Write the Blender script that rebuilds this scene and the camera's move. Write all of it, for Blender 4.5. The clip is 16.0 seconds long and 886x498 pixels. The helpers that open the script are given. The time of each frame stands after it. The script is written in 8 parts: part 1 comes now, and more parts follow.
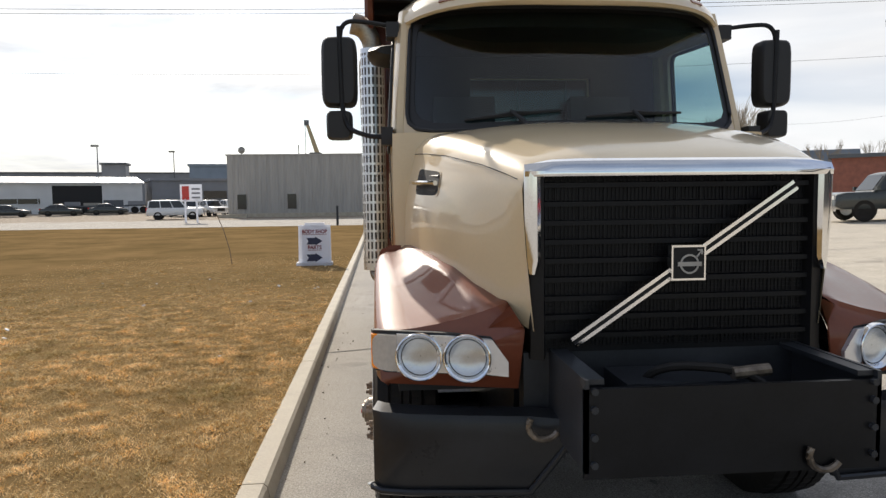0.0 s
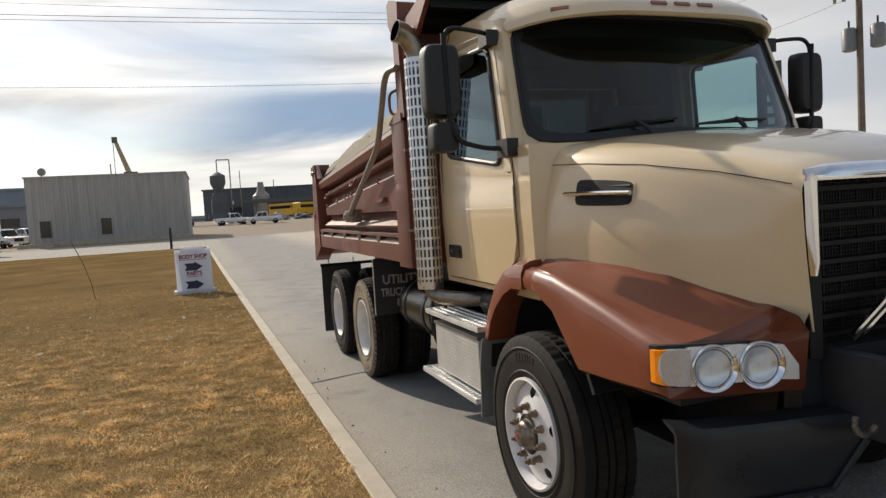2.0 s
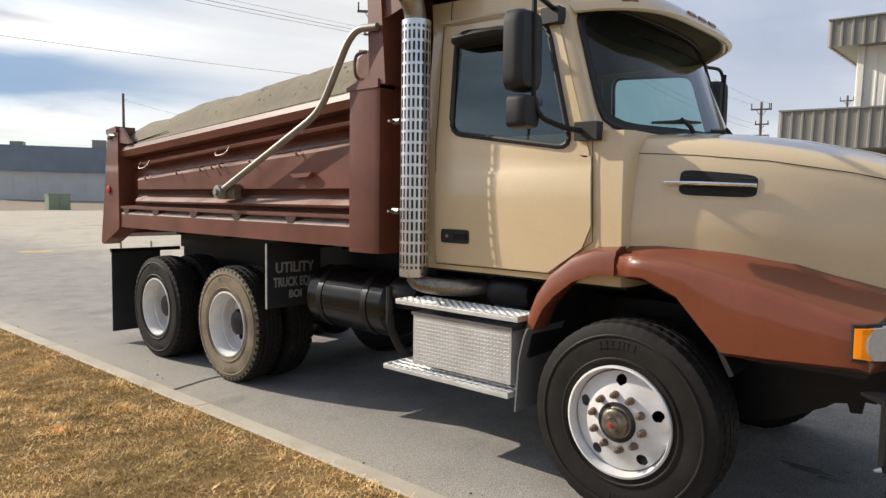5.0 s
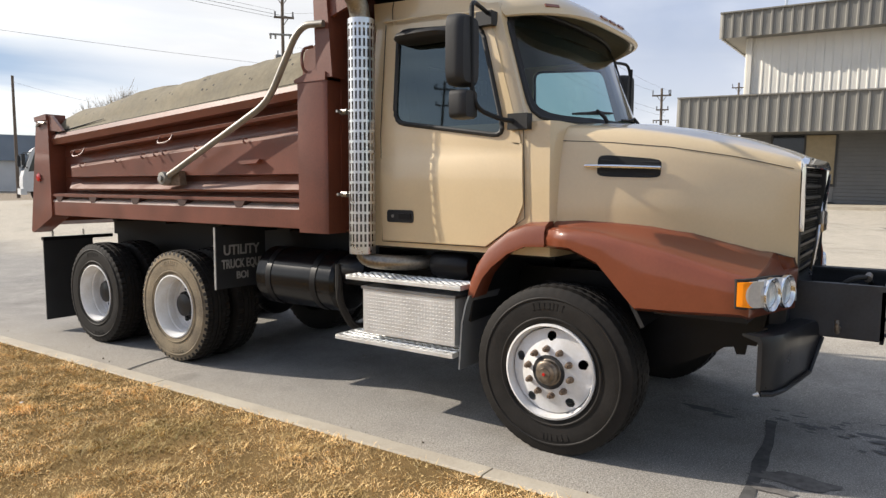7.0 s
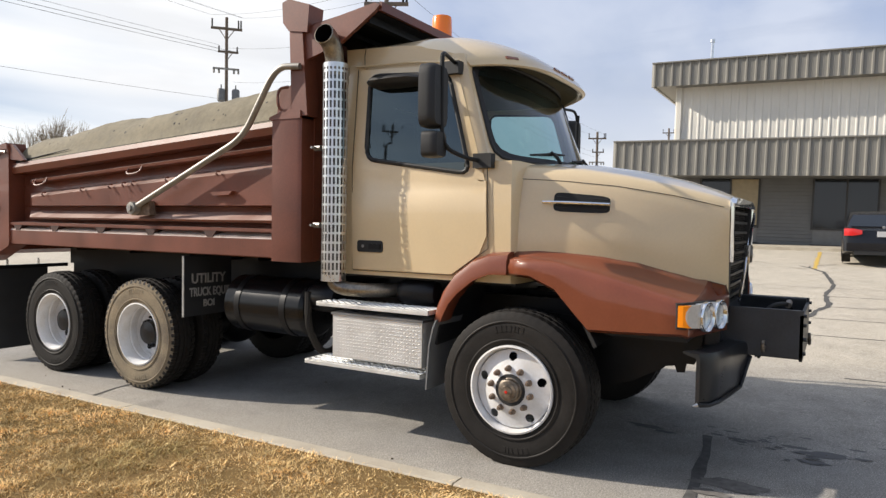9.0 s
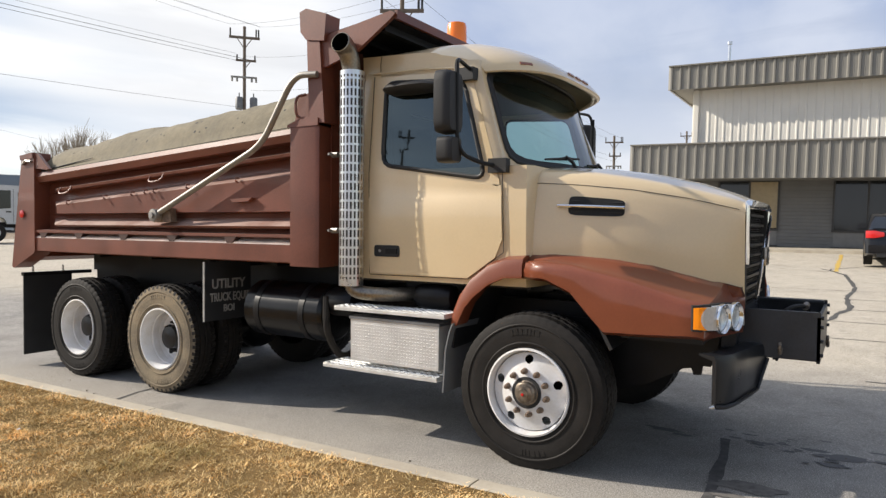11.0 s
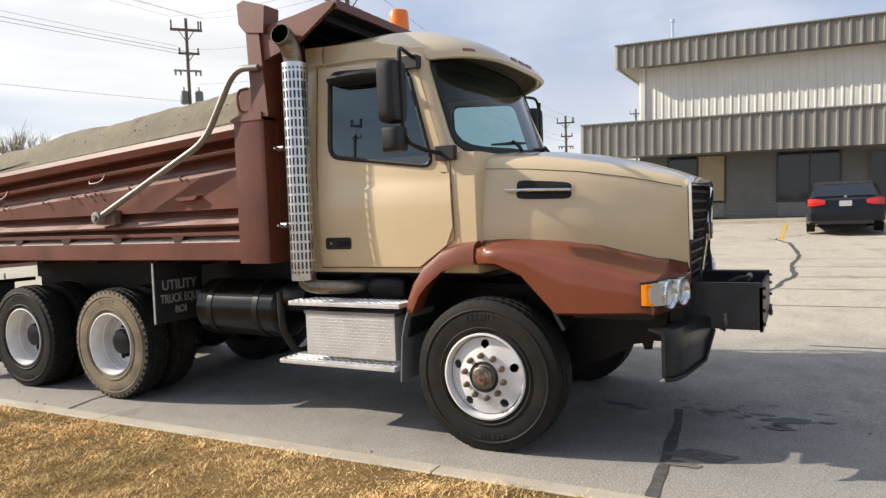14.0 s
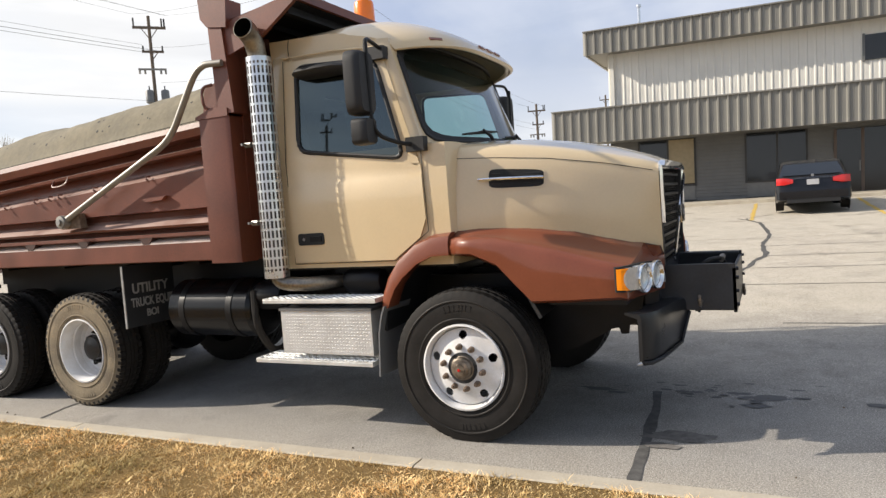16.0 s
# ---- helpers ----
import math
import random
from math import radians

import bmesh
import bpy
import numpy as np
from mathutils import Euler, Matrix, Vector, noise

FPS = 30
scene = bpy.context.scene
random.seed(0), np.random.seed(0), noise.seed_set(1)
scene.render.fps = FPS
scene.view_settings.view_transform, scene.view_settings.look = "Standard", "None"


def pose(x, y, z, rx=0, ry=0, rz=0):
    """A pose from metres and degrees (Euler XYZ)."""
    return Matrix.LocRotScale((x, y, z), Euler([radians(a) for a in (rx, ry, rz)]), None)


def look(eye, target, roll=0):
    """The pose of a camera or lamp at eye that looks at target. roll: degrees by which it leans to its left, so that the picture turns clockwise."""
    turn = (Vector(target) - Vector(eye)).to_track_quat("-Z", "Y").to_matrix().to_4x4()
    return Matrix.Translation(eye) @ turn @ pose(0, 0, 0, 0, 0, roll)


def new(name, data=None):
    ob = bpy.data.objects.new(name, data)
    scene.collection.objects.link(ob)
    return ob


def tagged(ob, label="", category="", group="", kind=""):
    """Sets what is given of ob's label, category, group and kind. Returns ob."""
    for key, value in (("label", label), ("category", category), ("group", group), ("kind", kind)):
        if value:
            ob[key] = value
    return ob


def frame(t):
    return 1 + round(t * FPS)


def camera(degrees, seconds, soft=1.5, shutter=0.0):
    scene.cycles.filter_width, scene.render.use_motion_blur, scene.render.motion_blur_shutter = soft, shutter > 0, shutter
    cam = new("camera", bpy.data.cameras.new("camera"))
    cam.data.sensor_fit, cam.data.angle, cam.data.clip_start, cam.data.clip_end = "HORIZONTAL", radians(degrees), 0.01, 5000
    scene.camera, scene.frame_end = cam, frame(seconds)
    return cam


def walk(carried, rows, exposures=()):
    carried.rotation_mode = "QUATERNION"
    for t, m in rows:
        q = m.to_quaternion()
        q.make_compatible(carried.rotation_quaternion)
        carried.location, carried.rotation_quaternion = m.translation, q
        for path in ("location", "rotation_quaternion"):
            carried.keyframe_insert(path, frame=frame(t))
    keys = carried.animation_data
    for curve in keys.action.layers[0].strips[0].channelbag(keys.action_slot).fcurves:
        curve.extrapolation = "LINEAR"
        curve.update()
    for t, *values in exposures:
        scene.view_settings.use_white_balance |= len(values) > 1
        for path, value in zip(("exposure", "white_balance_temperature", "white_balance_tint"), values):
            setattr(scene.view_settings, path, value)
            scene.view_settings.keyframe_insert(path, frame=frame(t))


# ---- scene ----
cam = camera(65.7, 16.0, soft=1.4)
PATH = [
    (0, (-1.118, -3.819, 1.687), (-0.955, -1.830, 1.549), -0.7),
    (0.5, (-1.558, -3.693, 1.696), (-1.323, -1.713, 1.546), -2.4),
    (1, (-2.035, -3.640, 1.714), (-1.585, -1.695, 1.599), 0.0),
    (1.5, (-2.416, -3.507, 1.751), (-1.873, -1.588, 1.607), 2.0),
    (2, (-2.785, -3.287, 1.761), (-2.118, -1.405, 1.639), -3.5),
    (2.5, (-3.16, -3.071, 1.731), (-2.268, -1.282, 1.659), -0.8),
    (3, (-3.541, -2.81, 1.709), (-2.518, -1.096, 1.584), -0.8),
    (3.5, (-3.788, -2.479, 1.7), (-2.747, -0.778, 1.56), -2.8),
    (3.7, (-3.888, -2.342, 1.689), (-2.713, -0.726, 1.594), 1.1),
    (5.8, (-4.754, -1.582, 1.682), (-3.185, -0.35, 1.537), -0.8),
    (6, (-4.814, -1.6, 1.686), (-3.235, -0.376, 1.591), -0.5),
    (6.5, (-4.909, -1.746, 1.673), (-3.238, -0.651, 1.572), 0.3),
    (7, (-4.98, -1.852, 1.666), (-3.346, -0.714, 1.482), 0.2),
    (7.5, (-5.108, -1.894, 1.653), (-3.47, -0.751, 1.546), 0.7),
    (8, (-5.267, -1.889, 1.644), (-3.577, -0.825, 1.53), -0.1),
    (8.5, (-5.37, -1.889, 1.641), (-3.692, -0.806, 1.54), -1.1),
    (9, (-5.394, -1.889, 1.632), (-3.661, -0.893, 1.557), 1.0),
    (9.5, (-5.407, -1.892, 1.624), (-3.676, -0.894, 1.546), 1.1),
    (10, (-5.418, -1.894, 1.629), (-3.692, -0.885, 1.567), 0.7),
    (10.2, (-5.421, -1.899, 1.622), (-3.704, -0.874, 1.563), 1.1),
    (12.5, (-5.453, -1.955, 1.634), (-3.757, -0.897, 1.562), -0.7),
    (13, (-5.429, -1.962, 1.635), (-3.714, -0.936, 1.547), -1.0),
    (13.5, (-5.428, -1.961, 1.639), (-3.686, -0.981, 1.557), -1.9),
    (14, (-5.417, -1.97, 1.641), (-3.652, -1.036, 1.54), -2.1),
    (14.5, (-5.395, -1.979, 1.636), (-3.61, -1.084, 1.526), -2.3),
    (15, (-5.389, -1.974, 1.628), (-3.598, -1.097, 1.481), -2.5),
    (15.5, (-5.392, -1.967, 1.629), (-3.604, -1.082, 1.488), -2.5),
    (16, (-5.379, -1.965, 1.638), (-3.584, -1.092, 1.509), -4.1),
]
walk(cam, [(t, look(eye, target, roll)) for t, eye, target, roll in PATH], exposures=[(0.0, 0.12, 6750, 10), (0.5, -0.08, 6800, 10), (1.0, -0.18, 6850, 10), (1.5, -0.20, 6900, 10), (2.5, -0.24, 6950, 10), (3.5, -0.14, 6900, 10), (6.0, 0.18, 6700, 10), (7.0, 0.23, 6700, 10), (12.0, 0.20, 6700, 10), (16.0, 0.26, 6800, 10)])

# ---- sky, sun ----
SUN_DIR = Vector((-0.55, 1.60, 1.0)).normalized()
world = bpy.data.worlds.new("sky")
scene.world = world
world.use_nodes = True
wn, wl = world.node_tree.nodes, world.node_tree.links
wn.clear()
w_out = wn.new("ShaderNodeOutputWorld")
w_bg = wn.new("ShaderNodeBackground")
w_sky = wn.new("ShaderNodeTexSky")
w_sky.sky_type = "NISHITA"
w_sky.sun_disc = False
w_sky.sun_elevation = math.asin(SUN_DIR.z)
w_sky.sun_rotation = math.atan2(SUN_DIR.x, SUN_DIR.y)
w_sky.air_density, w_sky.dust_density, w_sky.ozone_density = 1.0, 0.5, 3.0
w_co = wn.new("ShaderNodeTexCoord")
w_sep = wn.new("ShaderNodeSeparateXYZ")
wl.new(w_co.outputs["Generated"], w_sep.inputs[0])
w_h = wn.new("ShaderNodeMath"); w_h.operation = "MAXIMUM"; w_h.inputs[1].default_value = 0.0
wl.new(w_sep.outputs["Z"], w_h.inputs[0])
w_add = wn.new("ShaderNodeMath"); w_add.operation = "ADD"; w_add.inputs[1].default_value = 0.16
wl.new(w_h.outputs[0], w_add.inputs[0])
w_dx = wn.new("ShaderNodeMath"); w_dx.operation = "DIVIDE"
w_dy = wn.new("ShaderNodeMath"); w_dy.operation = "DIVIDE"
wl.new(w_sep.outputs["X"], w_dx.inputs[0]); wl.new(w_add.outputs[0], w_dx.inputs[1])
wl.new(w_sep.outputs["Y"], w_dy.inputs[0]); wl.new(w_add.outputs[0], w_dy.inputs[1])
w_com = wn.new("ShaderNodeCombineXYZ")
wl.new(w_dx.outputs[0], w_com.inputs[0]); wl.new(w_dy.outputs[0], w_com.inputs[1])
w_noise = wn.new("ShaderNodeTexNoise")
w_noise.inputs["Scale"].default_value = 0.85
w_noise.inputs["Detail"].default_value = 7.0
w_noise.inputs["Roughness"].default_value = 0.52
w_noise.inputs["Distortion"].default_value = 0.35
w_map = wn.new("ShaderNodeMapping")
w_map.inputs["Location"].default_value = (0.4, 1.7, 0.0)
w_map.inputs["Scale"].default_value = (0.75, 1.3, 1.0)
wl.new(w_com.outputs[0], w_map.inputs[0]); wl.new(w_map.outputs[0], w_noise.inputs["Vector"])
w_cov = wn.new("ShaderNodeMapRange")
for k, v in zip(("From Min", "From Max", "To Min", "To Max"), (0.36, 0.58, 0.30, 1.0)):
    w_cov.inputs[k].default_value = v
wl.new(w_noise.outputs["Fac"], w_cov.inputs[0])
w_noise2 = wn.new("ShaderNodeTexNoise")
w_noise2.inputs["Scale"].default_value = 1.7
w_noise2.inputs["Detail"].default_value = 6.0
wl.new(w_map.outputs[0], w_noise2.inputs["Vector"])
w_ramp = wn.new("ShaderNodeValToRGB")
w_ramp.color_ramp.elements[0].position, w_ramp.color_ramp.elements[0].color = 0.45, (10.8, 10.9, 11.0, 1)
w_ramp.color_ramp.elements[1].position, w_ramp.color_ramp.elements[1].color = 0.66, (4.9, 5.1, 5.5, 1)


def w_math(op, a, b=None, c=None):
    nd = wn.new("ShaderNodeMath"); nd.operation = op
    for i, v in enumerate((a, b, c)):
        if v is None:
            continue
        if isinstance(v, (int, float)):
            nd.inputs[i].default_value = v
        else:
            wl.new(v, nd.inputs[i])
    return nd.outputs[0]


def w_span(src, a, b, lo=0.0, hi=1.0):
    nd = wn.new("ShaderNodeMapRange"); nd.interpolation_type = "SMOOTHSTEP"
    for k, v in zip(("From Min", "From Max", "To Min", "To Max"), (a, b, lo, hi)):
        nd.inputs[k].default_value = v
    wl.new(src, nd.inputs[0])
    return nd.outputs[0]


def w_blend(fac, a, b):
    nd = wn.new("ShaderNodeMix"); nd.data_type = "RGBA"
    wl.new(fac, nd.inputs[0])
    for i, c in ((6, a), (7, b)):
        if isinstance(c, tuple):
            nd.inputs[i].default_value = (*c, 1)
        else:
            wl.new(c, nd.inputs[i])
    return nd.outputs[2]


# long flat streaks of cloud low over the horizon, rounder shapes overhead
w_azi = w_math("ARCTAN2", w_sep.outputs["X"], w_sep.outputs["Y"])
w_svec = wn.new("ShaderNodeCombineXYZ")
wl.new(w_math("MULTIPLY", w_azi, 2.2), w_svec.inputs[0]); wl.new(w_math("MULTIPLY", w_sep.outputs["Z"], 13.0), w_svec.inputs[1])
w_streak = wn.new("ShaderNodeTexNoise")
w_streak.inputs["Scale"].default_value, w_streak.inputs["Detail"].default_value, w_streak.inputs["Distortion"].default_value = 1.0, 7.0, 0.5
wl.new(w_svec.outputs[0], w_streak.inputs["Vector"])
w_kind = wn.new("ShaderNodeMix")
wl.new(w_span(w_sep.outputs["Z"], 0.30, 0.60), w_kind.inputs[0]); wl.new(w_streak.outputs["Fac"], w_kind.inputs[2]); wl.new(w_noise2.outputs["Fac"], w_kind.inputs[3])
wl.new(w_kind.outputs[0], w_ramp.inputs[0])
w_mix = wn.new("ShaderNodeMix"); w_mix.data_type = "RGBA"
# the cloud deck breaks up away from the sun
w_away = wn.new("ShaderNodeVectorMath"); w_away.operation = "DOT_PRODUCT"
w_away.inputs[1].default_value = Vector((0.25, 1.0, 0)).normalized()
wl.new(w_co.outputs["Generated"], w_away.inputs[0])
w_clear = wn.new("ShaderNodeMapRange")
for k, v in zip(("From Min", "From Max", "To Min", "To Max"), (-0.45, 0.15, 0.42, 1.0)):
    w_clear.inputs[k].default_value = v
wl.new(w_away.outputs["Value"], w_clear.inputs[0])
w_cov2 = wn.new("ShaderNodeMath"); w_cov2.operation = "MULTIPLY"
wl.new(w_cov.outputs[0], w_cov2.inputs[0]); wl.new(w_clear.outputs[0], w_cov2.inputs[1])
wl.new(w_cov2.outputs[0], w_mix.inputs[0])
wl.new(w_sky.outputs[0], w_mix.inputs[6]); wl.new(w_ramp.outputs[0], w_mix.inputs[7])
# a clear blue gap under the deck, and thin high veil over the pale blue sky to either side
w_low = w_math("MULTIPLY_ADD", w_math("SUBTRACT", w_streak.outputs["Fac"], 0.5), 0.13, w_sep.outputs["Z"])
w_gap = w_math("MULTIPLY", w_math("MULTIPLY", w_span(w_low, 0.085, 0.12), w_span(w_low, 0.15, 0.185, 1.0, 0.0)), w_math("MULTIPLY", w_span(w_azi, -0.10, 0.14), w_span(w_azi, 0.30, 0.62, 1.0, 0.25)))
w_thin = w_blend(w_math("MULTIPLY", w_span(w_azi, 0.32, 0.55), w_span(w_azi, 1.0, 1.3, 0.75, 0.0)), w_mix.outputs[2], (8.9, 9.2, 9.7))
w_open = w_blend(w_math("MULTIPLY", w_gap, 0.85), w_thin, (2.3, 3.7, 5.9))
w_veil = w_blend(w_span(w_sep.outputs["Z"], 0.02, 0.33), (6.9, 7.4, 8.3), (3.5, 4.5, 6.8))
w_east = w_math("MULTIPLY", w_math("MULTIPLY", w_span(w_math("ABSOLUTE", w_azi), 0.75, 1.12), w_span(w_math("ABSOLUTE", w_azi), 1.9, 2.6, 1.0, 0.0)), w_span(w_noise2.outputs["Fac"], 0.35, 0.62, 0.97, 0.72))
w_dome = w_blend(w_east, w_open, w_veil)
w_nrm = wn.new("ShaderNodeVectorMath"); w_nrm.operation = "NORMALIZE"
wl.new(w_co.outputs["Generated"], w_nrm.inputs[0])
w_dot = wn.new("ShaderNodeVectorMath"); w_dot.operation = "DOT_PRODUCT"
w_dot.inputs[1].default_value = SUN_DIR
wl.new(w_nrm.outputs[0], w_dot.inputs[0])
w_pos = wn.new("ShaderNodeMath"); w_pos.operation = "MAXIMUM"; w_pos.inputs[1].default_value = 0.0
wl.new(w_dot.outputs["Value"], w_pos.inputs[0])
w_pow = wn.new("ShaderNodeMath"); w_pow.operation = "POWER"; w_pow.inputs[1].default_value = 5.0
wl.new(w_pos.outputs[0], w_pow.inputs[0])
w_gain = wn.new("ShaderNodeMath"); w_gain.operation = "MULTIPLY_ADD"; w_gain.inputs[1].default_value = 0.45; w_gain.inputs[2].default_value = 1.02
wl.new(w_pow.outputs[0], w_gain.inputs[0])
w_glow = wn.new("ShaderNodeVectorMath"); w_glow.operation = "SCALE"
wl.new(w_dome, w_glow.inputs[0]); wl.new(w_gain.outputs[0], w_glow.inputs["Scale"])
wl.new(w_glow.outputs[0], w_bg.inputs[0])
w_bg.inputs[1].default_value = 0.092
wl.new(w_bg.outputs[0], w_out.inputs[0])
sun = new("sun", bpy.data.lights.new("sun", "SUN"))
sun.data.energy, sun.data.angle, sun.data.color = 5.0, radians(0.6), (1.0, 0.93, 0.83)
sun.matrix_world = look(SUN_DIR * 60, (0, 0, 0))


# ---- materials ----
def mat(name, colour, rough=0.5, metal=0.0, var=0.12, scale=6.0, fine=60.0, bump=0.0, coat=0.0, second=None, spec=0.5):
    """A surface with two scales of variation in colour and roughness and a fine relief."""
    m = bpy.data.materials.new(name)
    m.use_nodes = True
    n, l = m.node_tree.nodes, m.node_tree.links
    p = n["Principled BSDF"]
    p.inputs["Metallic"].default_value = metal
    p.inputs["Coat Weight"].default_value = coat
    p.inputs["Coat Roughness"].default_value = 0.05
    p.inputs["Specular IOR Level"].default_value = spec
    co = n.new("ShaderNodeTexCoord")
    a = n.new("ShaderNodeTexNoise"); a.inputs["Scale"].default_value = scale; a.inputs["Detail"].default_value = 5
    b = n.new("ShaderNodeTexNoise"); b.inputs["Scale"].default_value = fine; b.inputs["Detail"].default_value = 3
    l.new(co.outputs["Object"], a.inputs["Vector"]); l.new(co.outputs["Object"], b.inputs["Vector"])
    add = n.new("ShaderNodeMath"); add.operation = "MULTIPLY_ADD"; add.inputs[1].default_value = 0.4
    l.new(b.outputs["Fac"], add.inputs[0]); l.new(a.outputs["Fac"], add.inputs[2])
    ramp = n.new("ShaderNodeValToRGB")
    dark = second or [c * (1 - var) for c in colour]
    light = colour if second else [min(1, c * (1 + var)) for c in colour]
    ramp.color_ramp.elements[0].position, ramp.color_ramp.elements[0].color = 0.5, (*dark, 1)
    ramp.color_ramp.elements[1].position, ramp.color_ramp.elements[1].color = 0.9, (*light, 1)
    l.new(add.outputs[0], ramp.inputs[0]); l.new(ramp.outputs[0], p.inputs["Base Color"])
    rr = n.new("ShaderNodeMapRange")
    for k, v in zip(("From Min", "From Max", "To Min", "To Max"), (0.4, 1.0, max(0.02, rough * 0.85), min(1, rough * 1.15))):
        rr.inputs[k].default_value = v
    l.new(add.outputs[0], rr.inputs[0]); l.new(rr.outputs[0], p.inputs["Roughness"])
    if bump:
        bp = n.new("ShaderNodeBump"); bp.inputs["Strength"].default_value = bump; bp.inputs["Distance"].default_value = 0.01
        l.new(b.outputs["Fac"], bp.inputs["Height"]); l.new(bp.outputs[0], p.inputs["Normal"])
    return m


def dust_sheen_tops(m, dust):
    """Pale dust, with sky sheen painted into the colour, in patches on ledges facing up."""
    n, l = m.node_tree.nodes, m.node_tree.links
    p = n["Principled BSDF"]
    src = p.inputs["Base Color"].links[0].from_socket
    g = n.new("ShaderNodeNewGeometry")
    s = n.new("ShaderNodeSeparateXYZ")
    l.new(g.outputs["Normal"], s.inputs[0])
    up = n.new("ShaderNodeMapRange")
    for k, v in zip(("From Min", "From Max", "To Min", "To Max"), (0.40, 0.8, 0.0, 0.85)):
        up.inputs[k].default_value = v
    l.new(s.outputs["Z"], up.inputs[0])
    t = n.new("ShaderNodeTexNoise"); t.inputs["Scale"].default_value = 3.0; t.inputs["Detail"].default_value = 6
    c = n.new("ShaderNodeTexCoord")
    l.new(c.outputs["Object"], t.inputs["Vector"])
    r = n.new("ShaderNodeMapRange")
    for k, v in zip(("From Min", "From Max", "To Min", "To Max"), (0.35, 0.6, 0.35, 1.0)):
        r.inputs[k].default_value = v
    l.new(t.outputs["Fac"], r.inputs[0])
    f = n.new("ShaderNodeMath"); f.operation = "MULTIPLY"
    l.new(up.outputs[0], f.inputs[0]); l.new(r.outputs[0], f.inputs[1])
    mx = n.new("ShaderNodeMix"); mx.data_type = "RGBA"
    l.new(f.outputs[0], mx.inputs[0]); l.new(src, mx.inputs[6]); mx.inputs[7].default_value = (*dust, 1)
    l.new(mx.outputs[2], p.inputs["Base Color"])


def glass_mat(name, tint, rough=0.02, clear=0.75, gloss=0.045, sheen=(1.0, 1.0, 1.0)):
    """Thin tinted pane: see-through with a Fresnel gloss."""
    m = bpy.data.materials.new(name)
    m.use_nodes = True
    n, l = m.node_tree.nodes, m.node_tree.links
    n.clear()
    out = n.new("ShaderNodeOutputMaterial")
    tr = n.new("ShaderNodeBsdfTransparent"); tr.inputs[0].default_value = (*[c * clear for c in tint], 1)
    gl = n.new("ShaderNodeBsdfGlossy"); gl.inputs["Roughness"].default_value = rough; gl.inputs[0].default_value = (*sheen, 1)
    lw = n.new("ShaderNodeLayerWeight"); lw.inputs["Blend"].default_value = 0.5
    pw = n.new("ShaderNodeMath"); pw.operation = "POWER"; pw.inputs[1].default_value = 5.0
    l.new(lw.outputs["Facing"], pw.inputs[0])
    fr = n.new("ShaderNodeMath"); fr.operation = "MULTIPLY_ADD"; fr.inputs[1].default_value = 1 - gloss; fr.inputs[2].default_value = gloss
    l.new(pw.outputs[0], fr.inputs[0])
    mx = n.new("ShaderNodeMixShader")
    l.new(fr.outputs[0], mx.inputs[0]); l.new(tr.outputs[0], mx.inputs[1]); l.new(gl.outputs[0], mx.inputs[2])
    l.new(mx.outputs[0], out.inputs[0])
    return m


BEIGE = mat("beige_paint", (0.685, 0.535, 0.33), 0.34, var=0.04, scale=2.0, coat=0.9)
BROWN = mat("brown_paint", (0.20, 0.055, 0.026), 0.42, var=0.10, scale=3.0, coat=0.6, spec=0.25)
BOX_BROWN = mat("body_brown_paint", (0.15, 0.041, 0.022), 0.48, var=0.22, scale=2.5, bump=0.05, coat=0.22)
dust_sheen_tops(BOX_BROWN, (0.47, 0.335, 0.285))
BLACK = mat("black_frame_paint", (0.006, 0.006, 0.007), 0.42, var=0.4, scale=5.0, spec=0.3)
# black lifted in colour for the glare that veils the truck's front
BUMPER_BLACK = mat("hazed_bumper_paint", (0.026, 0.028, 0.032), 0.45, var=0.3, scale=4.0)
PLASTIC = mat("black_plastic", (0.013, 0.013, 0.014), 0.55, var=0.2, bump=0.05)
CHROME = mat("chrome", (0.82, 0.83, 0.85), 0.08, metal=1.0, var=0.04)
ALU = mat("bright_aluminium", (0.72, 0.73, 0.74), 0.3, metal=1.0, var=0.08)
WHITE_RIM = mat("white_rim_paint", (0.74, 0.74, 0.75), 0.4, var=0.08, scale=8.0, second=(0.62, 0.60, 0.57))
RUBBER = mat("tyre_rubber", (0.0155, 0.0135, 0.012), 0.62, var=0.3, scale=9.0, bump=0.1, spec=0.25)
RUBBER_DUSTY = mat("dusty_tyre_rubber", (0.27, 0.215, 0.14), 0.9, scale=5.0, bump=0.1, second=(0.12, 0.095, 0.065))
STEEL = mat("worn_steel", (0.35, 0.34, 0.33), 0.45, metal=1.0, var=0.2)
RUST = mat("rusty_steel", (0.20, 0.145, 0.105), 0.7, metal=0.4, var=0.3, scale=30.0, bump=0.1)
GALV = mat("galvanised_pipe", (0.29, 0.275, 0.25), 0.5, metal=0.7, var=0.12)
HUB = mat("greasy_hub_steel", (0.20, 0.165, 0.13), 0.42, metal=0.7, var=0.5, scale=20.0)
TF_GREY = mat("transformer_grey", (0.16, 0.165, 0.17), 0.5, var=0.15)
SHIELD_PIPE = mat("heat_stained_pipe", (0.12, 0.115, 0.11), 0.5, metal=0.7, var=0.3)
TARP = mat("tan_tarp", (0.245, 0.213, 0.15), 0.9, scale=5.0, fine=24.0, bump=0.4, second=(0.13, 0.11, 0.07))
MESH_STEP = mat("tread_aluminium", (0.70, 0.70, 0.68), 0.42, metal=0.5, var=0.1)
AMBER = mat("amber_lens", (0.95, 0.28, 0.01), 0.15, var=0.05, coat=0.5)
ORANGE = mat("orange_beacon_lens", (0.95, 0.22, 0.01), 0.2, var=0.05, coat=0.5)
